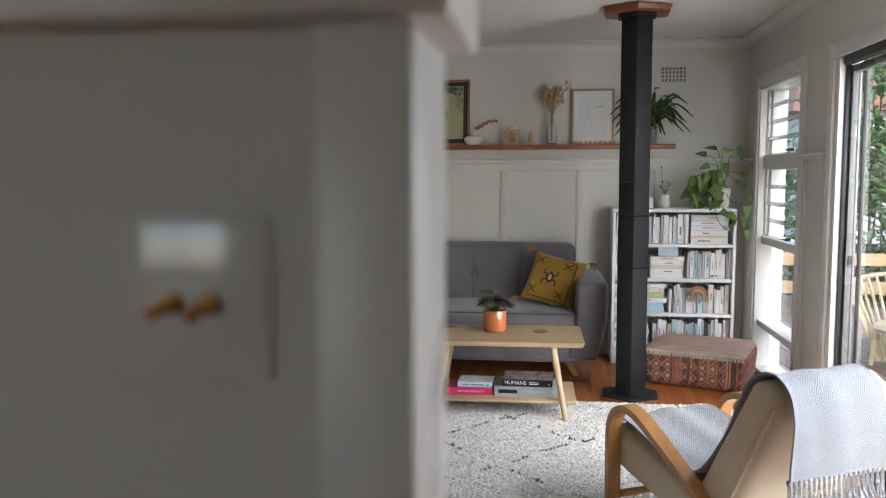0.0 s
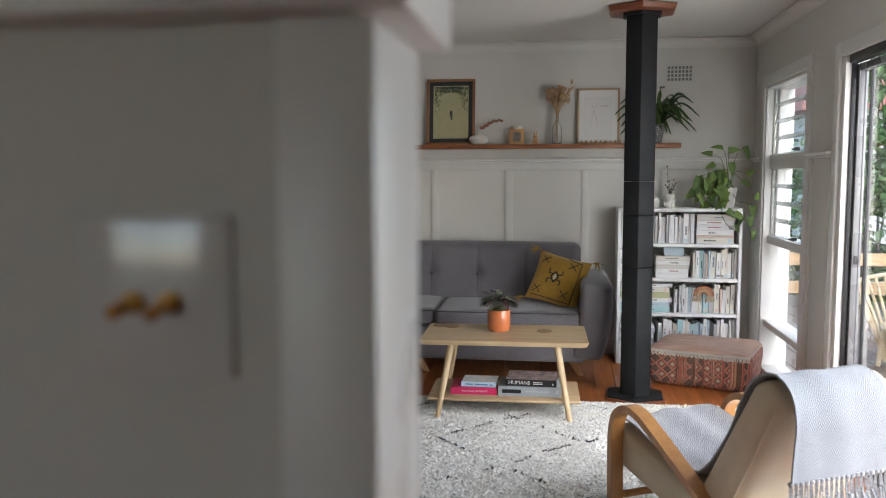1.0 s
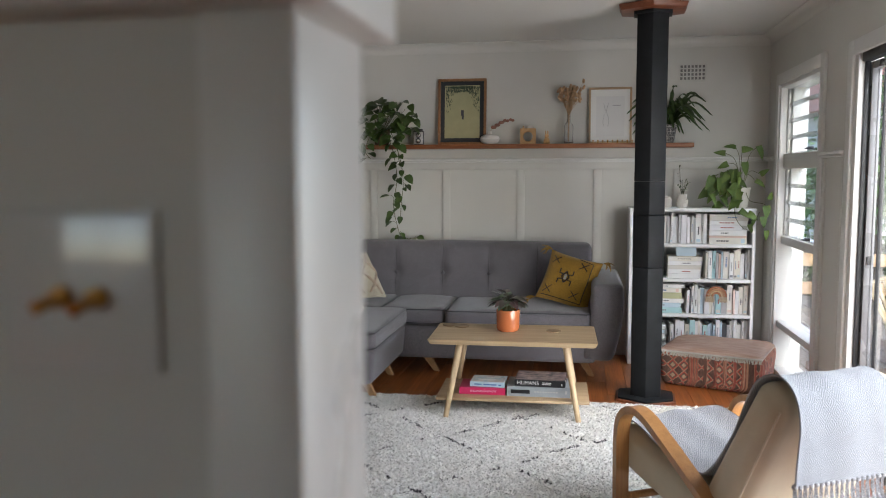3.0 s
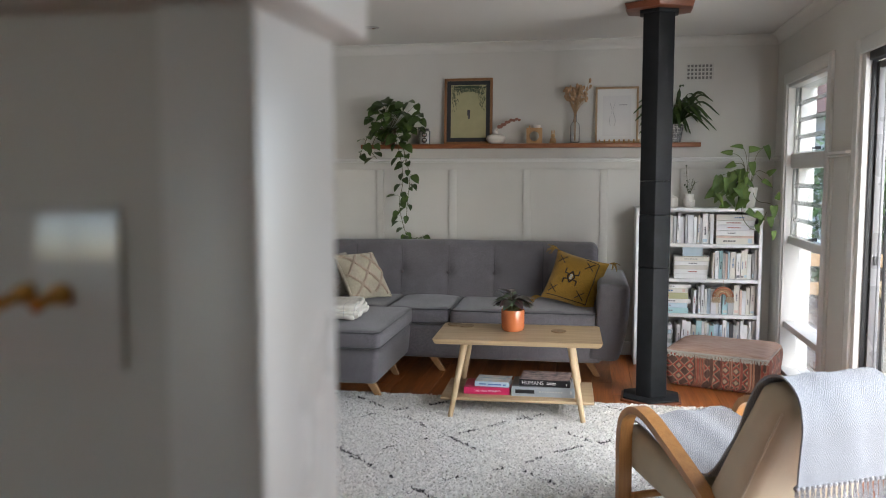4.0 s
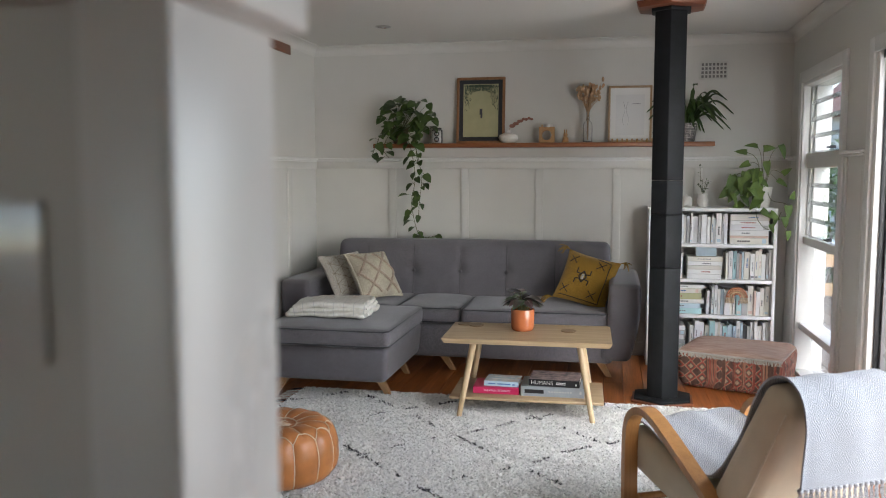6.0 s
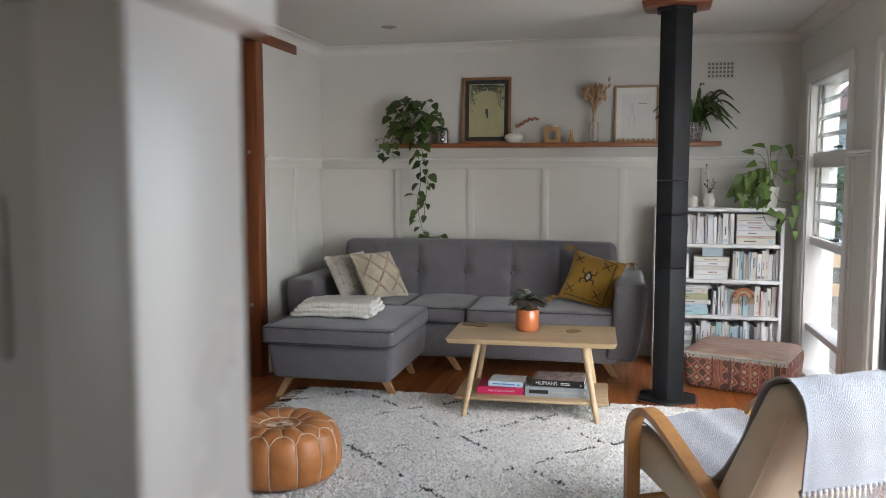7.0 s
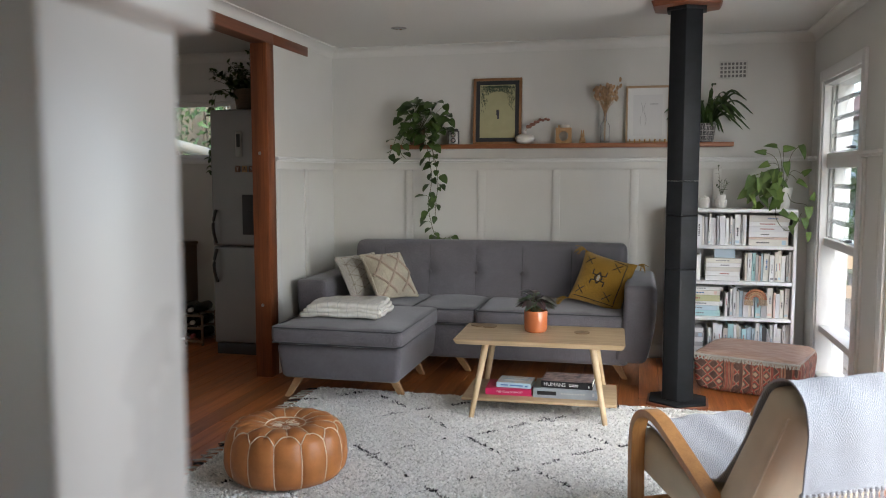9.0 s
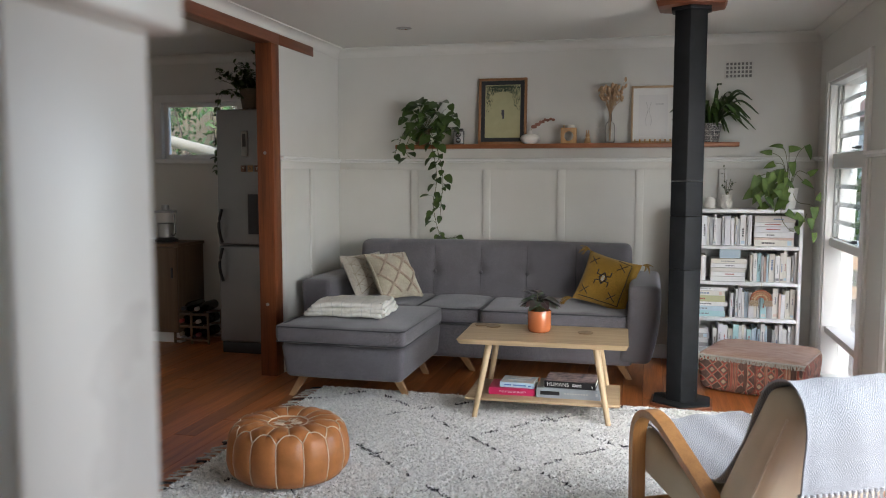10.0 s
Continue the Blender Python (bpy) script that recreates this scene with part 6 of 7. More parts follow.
def armshape(x):
    prof = bezier([(x, -0.005, 0.004), (x, 0.0, 0.20), (x, 0.0, 0.34), (x, -0.022, 0.415), (x, -0.085, 0.456), (x, -0.165, 0.450), (x, -0.27, 0.405), (x, -0.47, 0.305), (x, -0.62, 0.22), (x, -0.72, 0.12), (x, -0.74, 0.004)], 60)
    bm = bmesh.new()
    prev = None
    n = len(prof)
    for i, p in enumerate(prof):
        d = (prof[min(i + 1, n - 1)] - prof[max(i - 1, 0)]).normalized()
        nrm = Vector((0, -d.z, d.y))
        w, t = 0.026, 0.0125
        row = [bm.verts.new(p + Vector((sx * w, 0, 0)) + nrm * st) for sx, st in ((-1, -t), (-0.9, -t * 1.0), (0.9, -t), (1, -t), (1, t), (0.9, t), (-0.9, t), (-1, t))]
        if prev:
            for k in range(8):
                bm.faces.new((prev[k], prev[(k + 1) % 8], row[(k + 1) % 8], row[k]))
        else:
            bm.faces.new(row)
        prev = row
    bm.faces.new(prev)
    bmesh.ops.remove_doubles(bm, verts=bm.verts, dist=0.0001)
    return bm


part("arm", armshape(0.0), BIRCH, chair, "bent laminated birch arm")
part("arm", armshape(CW), BIRCH, chair, "bent laminated birch arm")
SX0, SX1 = 0.030, CW - 0.030
# seat: a thick wedge that slopes down to the back
seat_m = Matrix.Translation(((SX0 + SX1) / 2, -0.195, 0.264)) @ pose(0, 0, 0, 9, 0, 0)
bm = bmesh.new()
softbox(bm, (SX1 - SX0, 0.58, 0.215), 0.06, 0.012, seat_m, lambda v: (v.x, v.y, v.z - (0.055 * (1 - (v.x / 0.27) ** 4) if v.z > 0 and abs(v.x) < 0.27 else 0)), cuts=10)
part("seat", bm, VINYL, chair, "cream vinyl seat cushion")
for sx in (-1, 1):
    bm = bmesh.new()
    tube(bm, [seat_m @ Vector((sx * ((SX1 - SX0) / 2 + 0.001), y, 0.010 - 0.0 * y)) for y in np.linspace(-0.25, 0.25, 14)], 0.0028, 6)
    part("piping", bm, VPIPE, chair)
back_m = Matrix.Translation(((SX0 + SX1) / 2, -0.618, 0.452)) @ pose(0, 0, 0, 29, 0, 0)
bm = bmesh.new()
softbox(bm, (SX1 - SX0 + 0.02, 0.130, 0.53), 0.045, 0.014, back_m, lambda v: (v.x, v.y * (1.0 + 0.25 * (0.26 - v.z) / 0.52), v.z), cuts=12)
bk = part("backrest", bm, VINYL, chair, "cream vinyl reclined backrest")
for y in (-0.050,):
    for sx in (-1, 1):
        bm = bmesh.new()
        tube(bm, [back_m @ Vector((sx * ((SX1 - SX0) / 2 + 0.0065), y * (1.0 + 0.25 * (0.26 - z) / 0.52), z)) for z in np.linspace(-0.22, 0.235, 16)], 0.0030, 6)
        part("piping", bm, VPIPE, bk)
bm = bmesh.new()
rod(bm, (0.02, -0.03, 0.12), (CW - 0.02, -0.03, 0.12), 0.014, None, 12)
part("cross_rail", bm, BIRCH, chair)
bm = bmesh.new()
rod(bm, (0.02, -0.62, 0.215), (CW - 0.02, -0.62, 0.215), 0.014, None, 12)
part("cross_rail", bm, BIRCH, chair)


# throw over the back and the seat
def throw_mat():
    m, nt, b = make("pale_blue_woven_throw")
    tc = nt.nodes.new("ShaderNodeUVMap")
    sep = nt.nodes.new("ShaderNodeSeparateXYZ")
    nt.links.new(tc.outputs[0], sep.inputs[0])

    def math2(op, a, bb):
        n = nt.nodes.new("ShaderNodeMath")
        n.operation = op
        for s, v in zip(n.inputs, (a, bb)):
            if isinstance(v, (int, float)):
                s.default_value = v
            else:
                nt.links.new(v, s)
        return n.outputs[0]

    def tri(v, period):
        return math2("PINGPONG", v, period)
    du = tri(sep.outputs[0], 0.020)
    dv = tri(sep.outputs[1], 0.030)
    s = math2("ADD", math2("MULTIPLY", du, 1.5), dv)
    rings = math2("SINE", math2("MULTIPLY", s, 620.0), 0.0)
    twill = math2("SINE", math2("MULTIPLY", math2("ADD", sep.outputs[0], math2("MULTIPLY", sep.outputs[1], 1.3)), 900.0), 0.0)
    inband = math2("LESS_THAN", math2("ABSOLUTE", math2("SUBTRACT", sep.outputs[1], 0.105), 0.0), 0.022)
    hem = math2("MAXIMUM", inband, math2("LESS_THAN", sep.outputs[1], 0.035))
    rings = math2("ADD", math2("MULTIPLY", rings, math2("SUBTRACT", 1.0, hem)), math2("MULTIPLY", twill, hem))
    mr = node(nt, "ShaderNodeMapRange")
    mr.inputs["From Min"].default_value, mr.inputs["From Max"].default_value = -1, 1
    nt.links.new(rings, mr.inputs["Value"])
    th = noise_tex(nt, coords(nt), 700, 2)
    col = ramp(nt, mr.outputs[0], [(0.25, (0.13, 0.145, 0.162)), (0.7, (0.385, 0.395, 0.41))])
    col = mix(nt, 0.2, col, ramp(nt, th, [(0.3, (0.22, 0.237, 0.258)), (0.7, (0.41, 0.42, 0.435))]))
    nt.links.new(col, b.inputs["Base Color"])
    b.inputs["Roughness"].default_value = 0.95
    b.inputs["Sheen Weight"].default_value = 0.3
    bump(nt, b, mix(nt, 0.2, mr.outputs[0], th), 0.6, 0.003)
    return m


THROW = throw_mat()
throw = thing("woven_throw", pose(0.652, 3.192, 0.0, 0, 0, 28), "pale blue-grey diamond weave throw draped over the armchair", "throw blanket")


def cloth(path, x0, x1, x2, wave=0.006, thick=0.006):
    """A strip of cloth along a path in the y-z plane, from x0 to x1 at the hem and widening to x2 on the seat."""
    line = bezier(path, 90)
    acc = [0.0]
    for a, b in zip(line, line[1:]):
        acc.append(acc[-1] + (b - a).length)
    nx = 34
    bm = bmesh.new()
    uv = bm.loops.layers.uv.new("weave")
    rows = []
    for side in (0, 1):
        grid = []
        for i, p in enumerate(line):
            d = (line[min(i + 1, len(line) - 1)] - line[max(i - 1, 0)]).normalized()
            nrm = Vector((0, -d.z, d.y))
            r = []
            for j in range(nx + 1):
                u = j / nx
                far = x1 + (x2 - x1) * min(1.0, max(0.0, acc[i] / acc[-1] * 2.2 - 0.9))
                x = x0 + (far - x0) * u + 0.010 * noise.noise(Vector((acc[i] * 6, u, 2))) - 0.03 * min(1.0, max(0.0, 0.30 - acc[i]) / 0.30) * (1 - u)
                k = wave * (noise.noise(Vector((x * 9, acc[i] * 3.0, 5))) + 0.6 * math.sin(x * 42 + acc[i] * 2) * min(1, acc[i] * 1.2))
                k += 0.004 * math.exp(-min(u, 1 - u) * 40)
                r.append(bm.verts.new(Vector((x, p.y, p.z)) + nrm * (k + wave + (thick if side else 0))))
            grid.append(r)
        rows.append(grid)
    def quad(vs, uvs):
        f = bm.faces.new(vs)
        for l, q in zip(f.loops, uvs):
            l[uv].uv = q
    for g in rows:
        for i in range(len(line) - 1):
            for j in range(nx):
                w = (x1 - x0) / nx
                quad((g[i][j], g[i + 1][j], g[i + 1][j + 1], g[i][j + 1]), ((j * w, acc[i]), (j * w, acc[i + 1]), ((j + 1) * w, acc[i + 1]), ((j + 1) * w, acc[i])))
    a, b = rows
    for i in range(len(line) - 1):
        for j in (0, nx):
            quad((a[i][j], a[i + 1][j], b[i + 1][j], b[i][j]), ((0, 0),) * 4)
    for j in range(nx):
        for i in (0, len(line) - 1):
            quad((a[i][j], a[i][j + 1], b[i][j + 1], b[i][j]), ((0, 0),) * 4)
    return bm, line


# from the hem behind the back, over its top, down its front and over the seat
hang = [(0, -0.850, 0.478), (0, -0.846, 0.56), (0, -0.839, 0.645), (0, -0.812, 0.705), (0, -0.752, 0.732), (0, -0.692, 0.710), (0, -0.649, 0.648), (0, -0.557, 0.48), (0, -0.477, 0.352), (0, -0.40, 0.316), (0, -0.20, 0.339), (0, -0.03, 0.374), (0, 0.055, 0.372), (0, 0.082, 0.34)]
bm, line = cloth([(x, y + 0.007, z - (0.02 if i < 8 else 0.0)) for i, (x, y, z) in enumerate(hang)], 0.040, 0.355, 0.455, 0.007)
part("cloth", bm, THROW, throw)
FRINGE = fabric("fringe_yarn", (0.38, 0.39, 0.41), 500)
for k in range(20):
    x = 0.016 + 0.335 * k / 19
    bm = bmesh.new()
    bmesh.ops.create_uvsphere(bm, u_segments=8, v_segments=6, radius=0.0085, matrix=Matrix.Translation((x, -0.849, 0.452)))
    for j in range(7):
        e = Vector((x + rng.uniform(-0.012, 0.012), -0.853 + rng.uniform(-0.014, 0.008), 0.372 + rng.uniform(-0.014, 0.014)))
        tube(bm, bezier([(x, -0.848, 0.462), (x + rng.uniform(-0.006, 0.006), -0.850, 0.42), e], 6), 0.0026, 4)
    part("fringe_tassel", bm, FRINGE, throw)

# ---- rug ----
RX0, RX1, RY0, RY1 = -1.185, 1.40, 2.35, 4.765
rug = thing("shag_rug", pose(0, 0, 0), "ivory shag rug with thin charcoal diamond lines", "rug")
bm = bmesh.new()
box(bm, (RX0, RY0, 0.0005), (RX1, RY1, 0.012), 0.003)
part("backing", bm, fabric("rug_backing", (0.78, 0.77, 0.73), 200), rug)


def tuftmat(name, c, c2):
    m, nt, b = make(name)
    g = nt.nodes.new("ShaderNodeNewGeometry")
    nt.links.new(ramp(nt, g.outputs["Random Per Island"], [(0.0, c2), (0.08, shade(c, 0.78)), (0.45, shade(c, 0.95)), (1.0, shade(c, 1.08))]), b.inputs["Base Color"])
    b.inputs["Roughness"].default_value = 1.0
    b.inputs["Specular IOR Level"].default_value = 0.1
    return m


def tufts(count, seed, size, keep, name, material, label):
    """Short bent yarn tufts scattered over the rug."""
    g = np.random.RandomState(seed)
    x, y = g.uniform(RX0, RX1, count), g.uniform(RY0, RY1, count)
    k = keep(x, y, g)
    x, y = x[k], y[k]
    n = len(x)
    a = g.uniform(0, 2 * np.pi, n)
    L = size * g.uniform(0.7, 1.35, n)
    lean = g.uniform(0.45, 0.98, n)
    w = 0.0031 * g.uniform(0.8, 1.3, n)
    dx, dy = np.cos(a), np.sin(a)
    z0 = np.full(n, 0.010)
    P = np.zeros((n, 8, 3))
    for i, t in enumerate((0.0, 0.5, 0.85, 1.0)):
        cx, cy = x + dx * L * lean * t ** 1.4, y + dy * L * lean * t ** 1.4
        cz = z0 + L * (1 - lean * 0.55) * (t - 0.35 * lean * t * t)
        ww = w * (1.0, 1.15, 0.9, 0.35)[i]
        P[:, 2 * i] = np.stack([cx - dy * ww, cy + dx * ww, cz], 1)
        P[:, 2 * i + 1] = np.stack([cx + dy * ww, cy - dx * ww, cz], 1)
    base = (np.arange(n) * 8)[:, None]
    F = np.concatenate([base + np.array(q)[None] for q in ((0, 1, 3, 2), (2, 3, 5, 4), (4, 5, 7, 6))], 0)
    me = bpy.data.meshes.new(name)
    me.from_pydata(P.reshape(-1, 3).tolist(), [], F.tolist())
    me.materials.append(material)
    ob = new(name, me)
    ob.parent = rug
    tagged(ob, label, kind="stuff")


def lattice(x, y, g):
    u, v = (x + 0.155) / 0.72, (y - 3.36) / 0.69
    wob = 0.025 * np.sin(x * 9 + y * 5)
    d = np.minimum(np.abs((u + v + wob + 0.5) % 1 - 0.5), np.abs((u - v - wob + 0.5) % 1 - 0.5))
    gap = np.sin(x * 23 + 3 * np.sin(y * 17)) + np.sin(y * 31 + x * 11)
    return (d < 0.0115) & (gap > 0.05)


tufts(280000, 5, 0.0155, lambda x, y, g: ~lattice(x, y, g) | (g.uniform(size=len(x)) < 0.12), "ivory_shag", tuftmat("ivory_pile", (0.90, 0.89, 0.85), (0.52, 0.51, 0.49)), "ivory shag pile")
tufts(150000, 6, 0.019, lambda x, y, g: lattice(x, y, g), "charcoal_shag", tuftmat("charcoal_pile", (0.045, 0.045, 0.05), (0.02, 0.02, 0.02)), "charcoal pile lines")
for side, X in ((-1, RX0), (1, RX1)):
    for i in range(46):
        y = RY0 + (RY1 - RY0) * (i + 0.5) / 46
        bm = bmesh.new()
        for j in range(5):
            e = Vector((X + side * rng.uniform(0.055, 0.095), y + rng.uniform(-0.022, 0.022), 0.005))
            tube(bm, bezier([(X - side * 0.005, y + (j - 2) * 0.005, 0.009), (X + side * 0.03, y + (j - 2) * 0.003, 0.012), e], 6), 0.0032, 4)
        part("fringe_knot", bm, CREAM2 if i % 5 else BLACKYARN, rug)

# ---- kitchen ----
fridge = thing("refrigerator", pose(-2.285, 5.515, 0), "tall silver two-door refrigerator with curved handles", "refrigerator")
bm = bmesh.new()
box(bm, (0.0, 0.062, 0.03), (0.58, 0.59, 1.725), 0.008)
part("cabinet", bm, plain("fridge_grey", (0.30, 0.30, 0.30), 0.45), fridge)
for z0, z1, nm in ((0.085, 0.772, "lower_door"), (0.782, 1.728, "upper_door")):
    bm = bmesh.new()
    softbox(bm, (0.58, 0.056, z1 - z0), 0.012, 0.004, Matrix.Translation((0.29, 0.03, (z0 + z1) / 2)), cuts=6)
    dr = part(nm, bm, FRIDGESTEEL, fridge, "brushed silver door")
    zz = np.linspace(0.0, 1.0, 14)
    pts = [(0.035, -0.008 - 0.045 * math.sin(math.pi * q), (0.80 + 0.23 * q) if z0 > 0.5 else (0.755 - 0.23 * q)) for q in zz]
    bm = bmesh.new()
    tube(bm, pts, 0.011, 8)
    part("handle", bm, DARKPLASTIC, dr, "dark curved handle")
    if z0 > 0.5:
        bm = bmesh.new()
        box(bm, (0.235, -0.004, 0.86), (0.42, 0.003, 1.14), 0.002)
        box(bm, (0.27, -0.007, 0.88), (0.385, -0.0035, 1.03), 0.002)
        part("water_dispenser", bm, DARKPLASTIC, dr, "dark dispenser panel")
        bm = bmesh.new()
        box(bm, (0.195, -0.012, 1.40), (0.245, 0.003, 1.58), 0.008, 3)
        rod(bm, (0.22, -0.012, 1.43), (0.22, -0.017, 1.43), 0.014, None, 16)
        ctl = part("control_panel", bm, GREYALU, dr)
        bm = bmesh.new()
        box(bm, (0.207, -0.0135, 1.47), (0.233, -0.0118, 1.56))
        part("screen", bm, DARKPLASTIC, ctl)
bm = bmesh.new()
box(bm, (0.005, 0.02, 0.0), (0.575, 0.55, 0.08), 0.004)
part("kick_plate", bm, DARKPLASTIC, fridge)
for i in range(4):
    tile = thing("letter_magnet", pose(-2.075 + i * 0.052, 5.509, 1.318), "small timber letter tile stuck on the refrigerator", "magnet", "letter tiles on the refrigerator")
    bm = bmesh.new()
    box(bm, (-0.019, -0.006, -0.022), (0.019, 0.0, 0.022), 0.002)
    body = part("tile", bm, PALEWOOD if i % 2 else plain("brown_tile", (0.16, 0.08, 0.05), 0.6), tile)
    if i < 3:
        lettering("YAY"[i], 0.036, pose(0, -0.0064, 0, 90, 0, 0), INK if i % 2 else INKLIGHT, tile, "letter")

fp = thing("fridge_top_plant", pose(-2.06, 5.70, 1.7285), "bushy dark green plant in a basket on the refrigerator", "plant")
bm = bmesh.new()
pot_body(bm, 0.10, 0.12, 0.15)
part("basket", bm, wood("basket_cane", (0.05, 0.035, 0.02), (0.12, 0.08, 0.045), 0, 0.8), fp)
FL = leaf_mesh("small_leaf", 0.042, 0.026, POTHOS, 0.3, 0.25, 0.2, 4)
BL = leaf_mesh("broad_leaf", 0.10, 0.075, POTHOS, 0.8, 0.25, 0.3)
for k in range(78):
    a = pl.uniform(0, 2 * math.pi)
    t = Vector((pl.uniform(-0.24, 0.16), pl.uniform(-0.14, 0.05), pl.uniform(0.12, 0.34)))
    if k < 4:
        t = Vector((-0.19 - 0.02 * k, -0.1, 0.24 + 0.02 * k))
    if k == 5:
        t = Vector((0.02, -0.05, 0.42))
    line = bezier([(t.x * 0.2, t.y * 0.2, 0.12), (t.x * 0.5, t.y * 0.5, t.z * 0.75), t], 12)
    bm = bmesh.new()
    tube(bm, line, 0.0015, 4)
    part("stem", bm, STEM, fp)
    for i in range(4, len(line)):
        piece("leaf", FL, fp, leaf_pose(line[i], (pl.uniform(-1, 1), pl.uniform(-1, 0.2), pl.uniform(-0.4, 0.8)), (0, -0.3, 1), 0, pl.uniform(0.7, 1.2)))
for k in range(4):
    piece("leaf", BL, fp, leaf_pose((0.08 + 0.05 * k, -0.08, 0.30 - 0.03 * k), (0.6, -0.5, 0.2), (0, -0.5, 1), pl.uniform(-20, 20), 1.0))
for x, L in ((-0.235, 0.42), (-0.215, 0.30)):
    line = bezier([(-0.08, -0.05, 0.15), (x, -0.10, 0.12), (x - 0.005, -0.13, -0.15), (x - 0.02, -0.13, -L)], 16)
    bm = bmesh.new()
    tube(bm, line, 0.0015, 4)
    part("stem", bm, STEM, fp)
    for q in line[4:]:
        for j in range(2):
            piece("leaf", FL, fp, leaf_pose(q, (pl.uniform(-1, 1), -0.5, pl.uniform(-1, 0.2)), (0, -0.5, 1), 0, pl.uniform(0.9, 1.3)))

cupboard = thing("low_cupboard", pose(-3.45, 5.72, 0), "brown low kitchen cupboard against the wall", "cupboard")
CUPW = wood("cupboard_timber", (0.08, 0.045, 0.024), (0.15, 0.09, 0.048), 2, 0.5)
bm = bmesh.new()
box(bm, (0, 0.022, 0.08), (0.70, 0.38, 0.735), 0.003)
part("carcass", bm, CUPW, cupboard)
bm = bmesh.new()
box(bm, (-0.01, 0.0, 0.736), (0.71, 0.385, 0.758), 0.003)
part("top_board", bm, CUPW, cupboard)
for x in (0.004, 0.352):
    bm = bmesh.new()
    box(bm, (x, 0.002, 0.09), (x + 0.344, 0.0215, 0.73), 0.003)
    d = part("cupboard_door", bm, CUPW, cupboard)
    bm = bmesh.new()
    box(bm, (x + 0.30, -0.014, 0.5), (x + 0.312, 0.002, 0.58), 0.003)
    part("handle", bm, DARKPLASTIC, d)
bm = bmesh.new()
box(bm, (0.01, 0.05, 0), (0.69, 0.37, 0.079))
part("plinth", bm, SHELFWHITE, cupboard)

juicer = thing("juicer", pose(-2.95, 5.90, 0.7585), "steel juicer with a dark base on the cupboard", "juicer")
for prof, mt, nm in (([(0, 0), (0.085, 0), (0.088, 0.02), (0.06, 0.035), (0, 0.036)], DARKPLASTIC, "base"), ([(0, 0.0365), (0.058, 0.0365), (0.062, 0.14), (0.05, 0.15), (0, 0.151)], STEEL, "body"), ([(0, 0.1515), (0.07, 0.1515), (0.078, 0.225), (0, 0.226)], CERAMIC, "bowl"), ([(0, 0.2265), (0.088, 0.2265), (0.085, 0.243), (0.03, 0.25), (0.03, 0.285), (0, 0.285)], STEEL, "lid")):
    bm = bmesh.new()
    lathe(bm, prof, 24)
    part(nm, bm, mt, juicer)
bm = bmesh.new()
tube(bm, bezier([(0.06, -0.02, 0.06), (0.10, -0.03, 0.07), (0.09, -0.03, 0.24)], 10), 0.006, 6)
part("clamp_arm", bm, CHROME, juicer)

rack = thing("wine_rack", pose(-2.66, 5.75, 0), "small timber wine rack on the kitchen floor", "wine rack")
for y in (0, 0.2):
    for x in (-0.14, 0.0, 0.14):
        bm = bmesh.new()
        box(bm, (x - 0.008, y - 0.008, 0), (x + 0.008, y + 0.008, 0.24), 0.002)
        part("upright", bm, CUPW, rack)
    for z in (0.03, 0.13, 0.225):
        bm = bmesh.new()
        box(bm, (-0.148, y - 0.0085, z - 0.008), (0.148, y + 0.0085, z + 0.008), 0.002)
        part("rail", bm, CUPW, rack)
BOTTLE = plain("dark_bottle_glass", (0.012, 0.016, 0.012), 0.12, vary=0.1)
for i, (x, z, c) in enumerate(((-0.07, 0.076, (0.35, 0.30, 0.22)), (0.07, 0.076, (0.20, 0.03, 0.03)), (-0.07, 0.176, (0.30, 0.04, 0.03)), (0.07, 0.176, (0.4, 0.36, 0.3)), (-0.05, 0.272, (0.04, 0.04, 0.05)), (0.06, 0.272, (0.45, 0.42, 0.36)))):
    wb = thing("wine_bottle", pose(-2.66 + x, 5.72, z, -90, 0, 0), "dark glass wine bottle lying in the rack", "bottle", "bottles in the wine rack")
    bm = bmesh.new()
    lathe(bm, [(0, 0.27), (0.036, 0.27), (0.037, 0.25), (0.037, 0.09), (0.014, 0.04), (0.014, 0.002), (0, 0.002)], 18)
    part("glass_body", bm, BOTTLE, wb)
    bm = bmesh.new()
    lathe(bm, [(0, -0.002), (0.0155, -0.002), (0.0155, 0.03), (0.0145, 0.03)], 14)
    part("foil", bm, plain("foil_cap", c, 0.4), wb)

# ---- outside ----
bm = bmesh.new()
vs = [bm.verts.new(p) for p in ((-400, -400, -0.62), (400, -400, -0.62), (400, 400, -0.62), (-400, 400, -0.62))]
bm.faces.new(vs)
structure("ground", bm, plain("lawn_and_soil", (0.085, 0.080, 0.062), 1.0, vary=0.4, scale=1.5, relief=0.5), "rough green garden ground")

deck = tagged(new("deck"), "weathered timber deck outside the sliding door", "deck", kind="structure")
bm = bmesh.new()
box(bm, (0, 0, -0.025), (0.135, 9.0, 0.0), 0.003, 1)
bm_me = part("deck_board", bm, DECKWOOD, deck, at=pose(EAST + 0.14, 0.5, -0.03)).data
for i in range(1, 17):
    piece("deck_board", bm_me, deck, pose(EAST + 0.14 + i * 0.142, 0.5, -0.03))

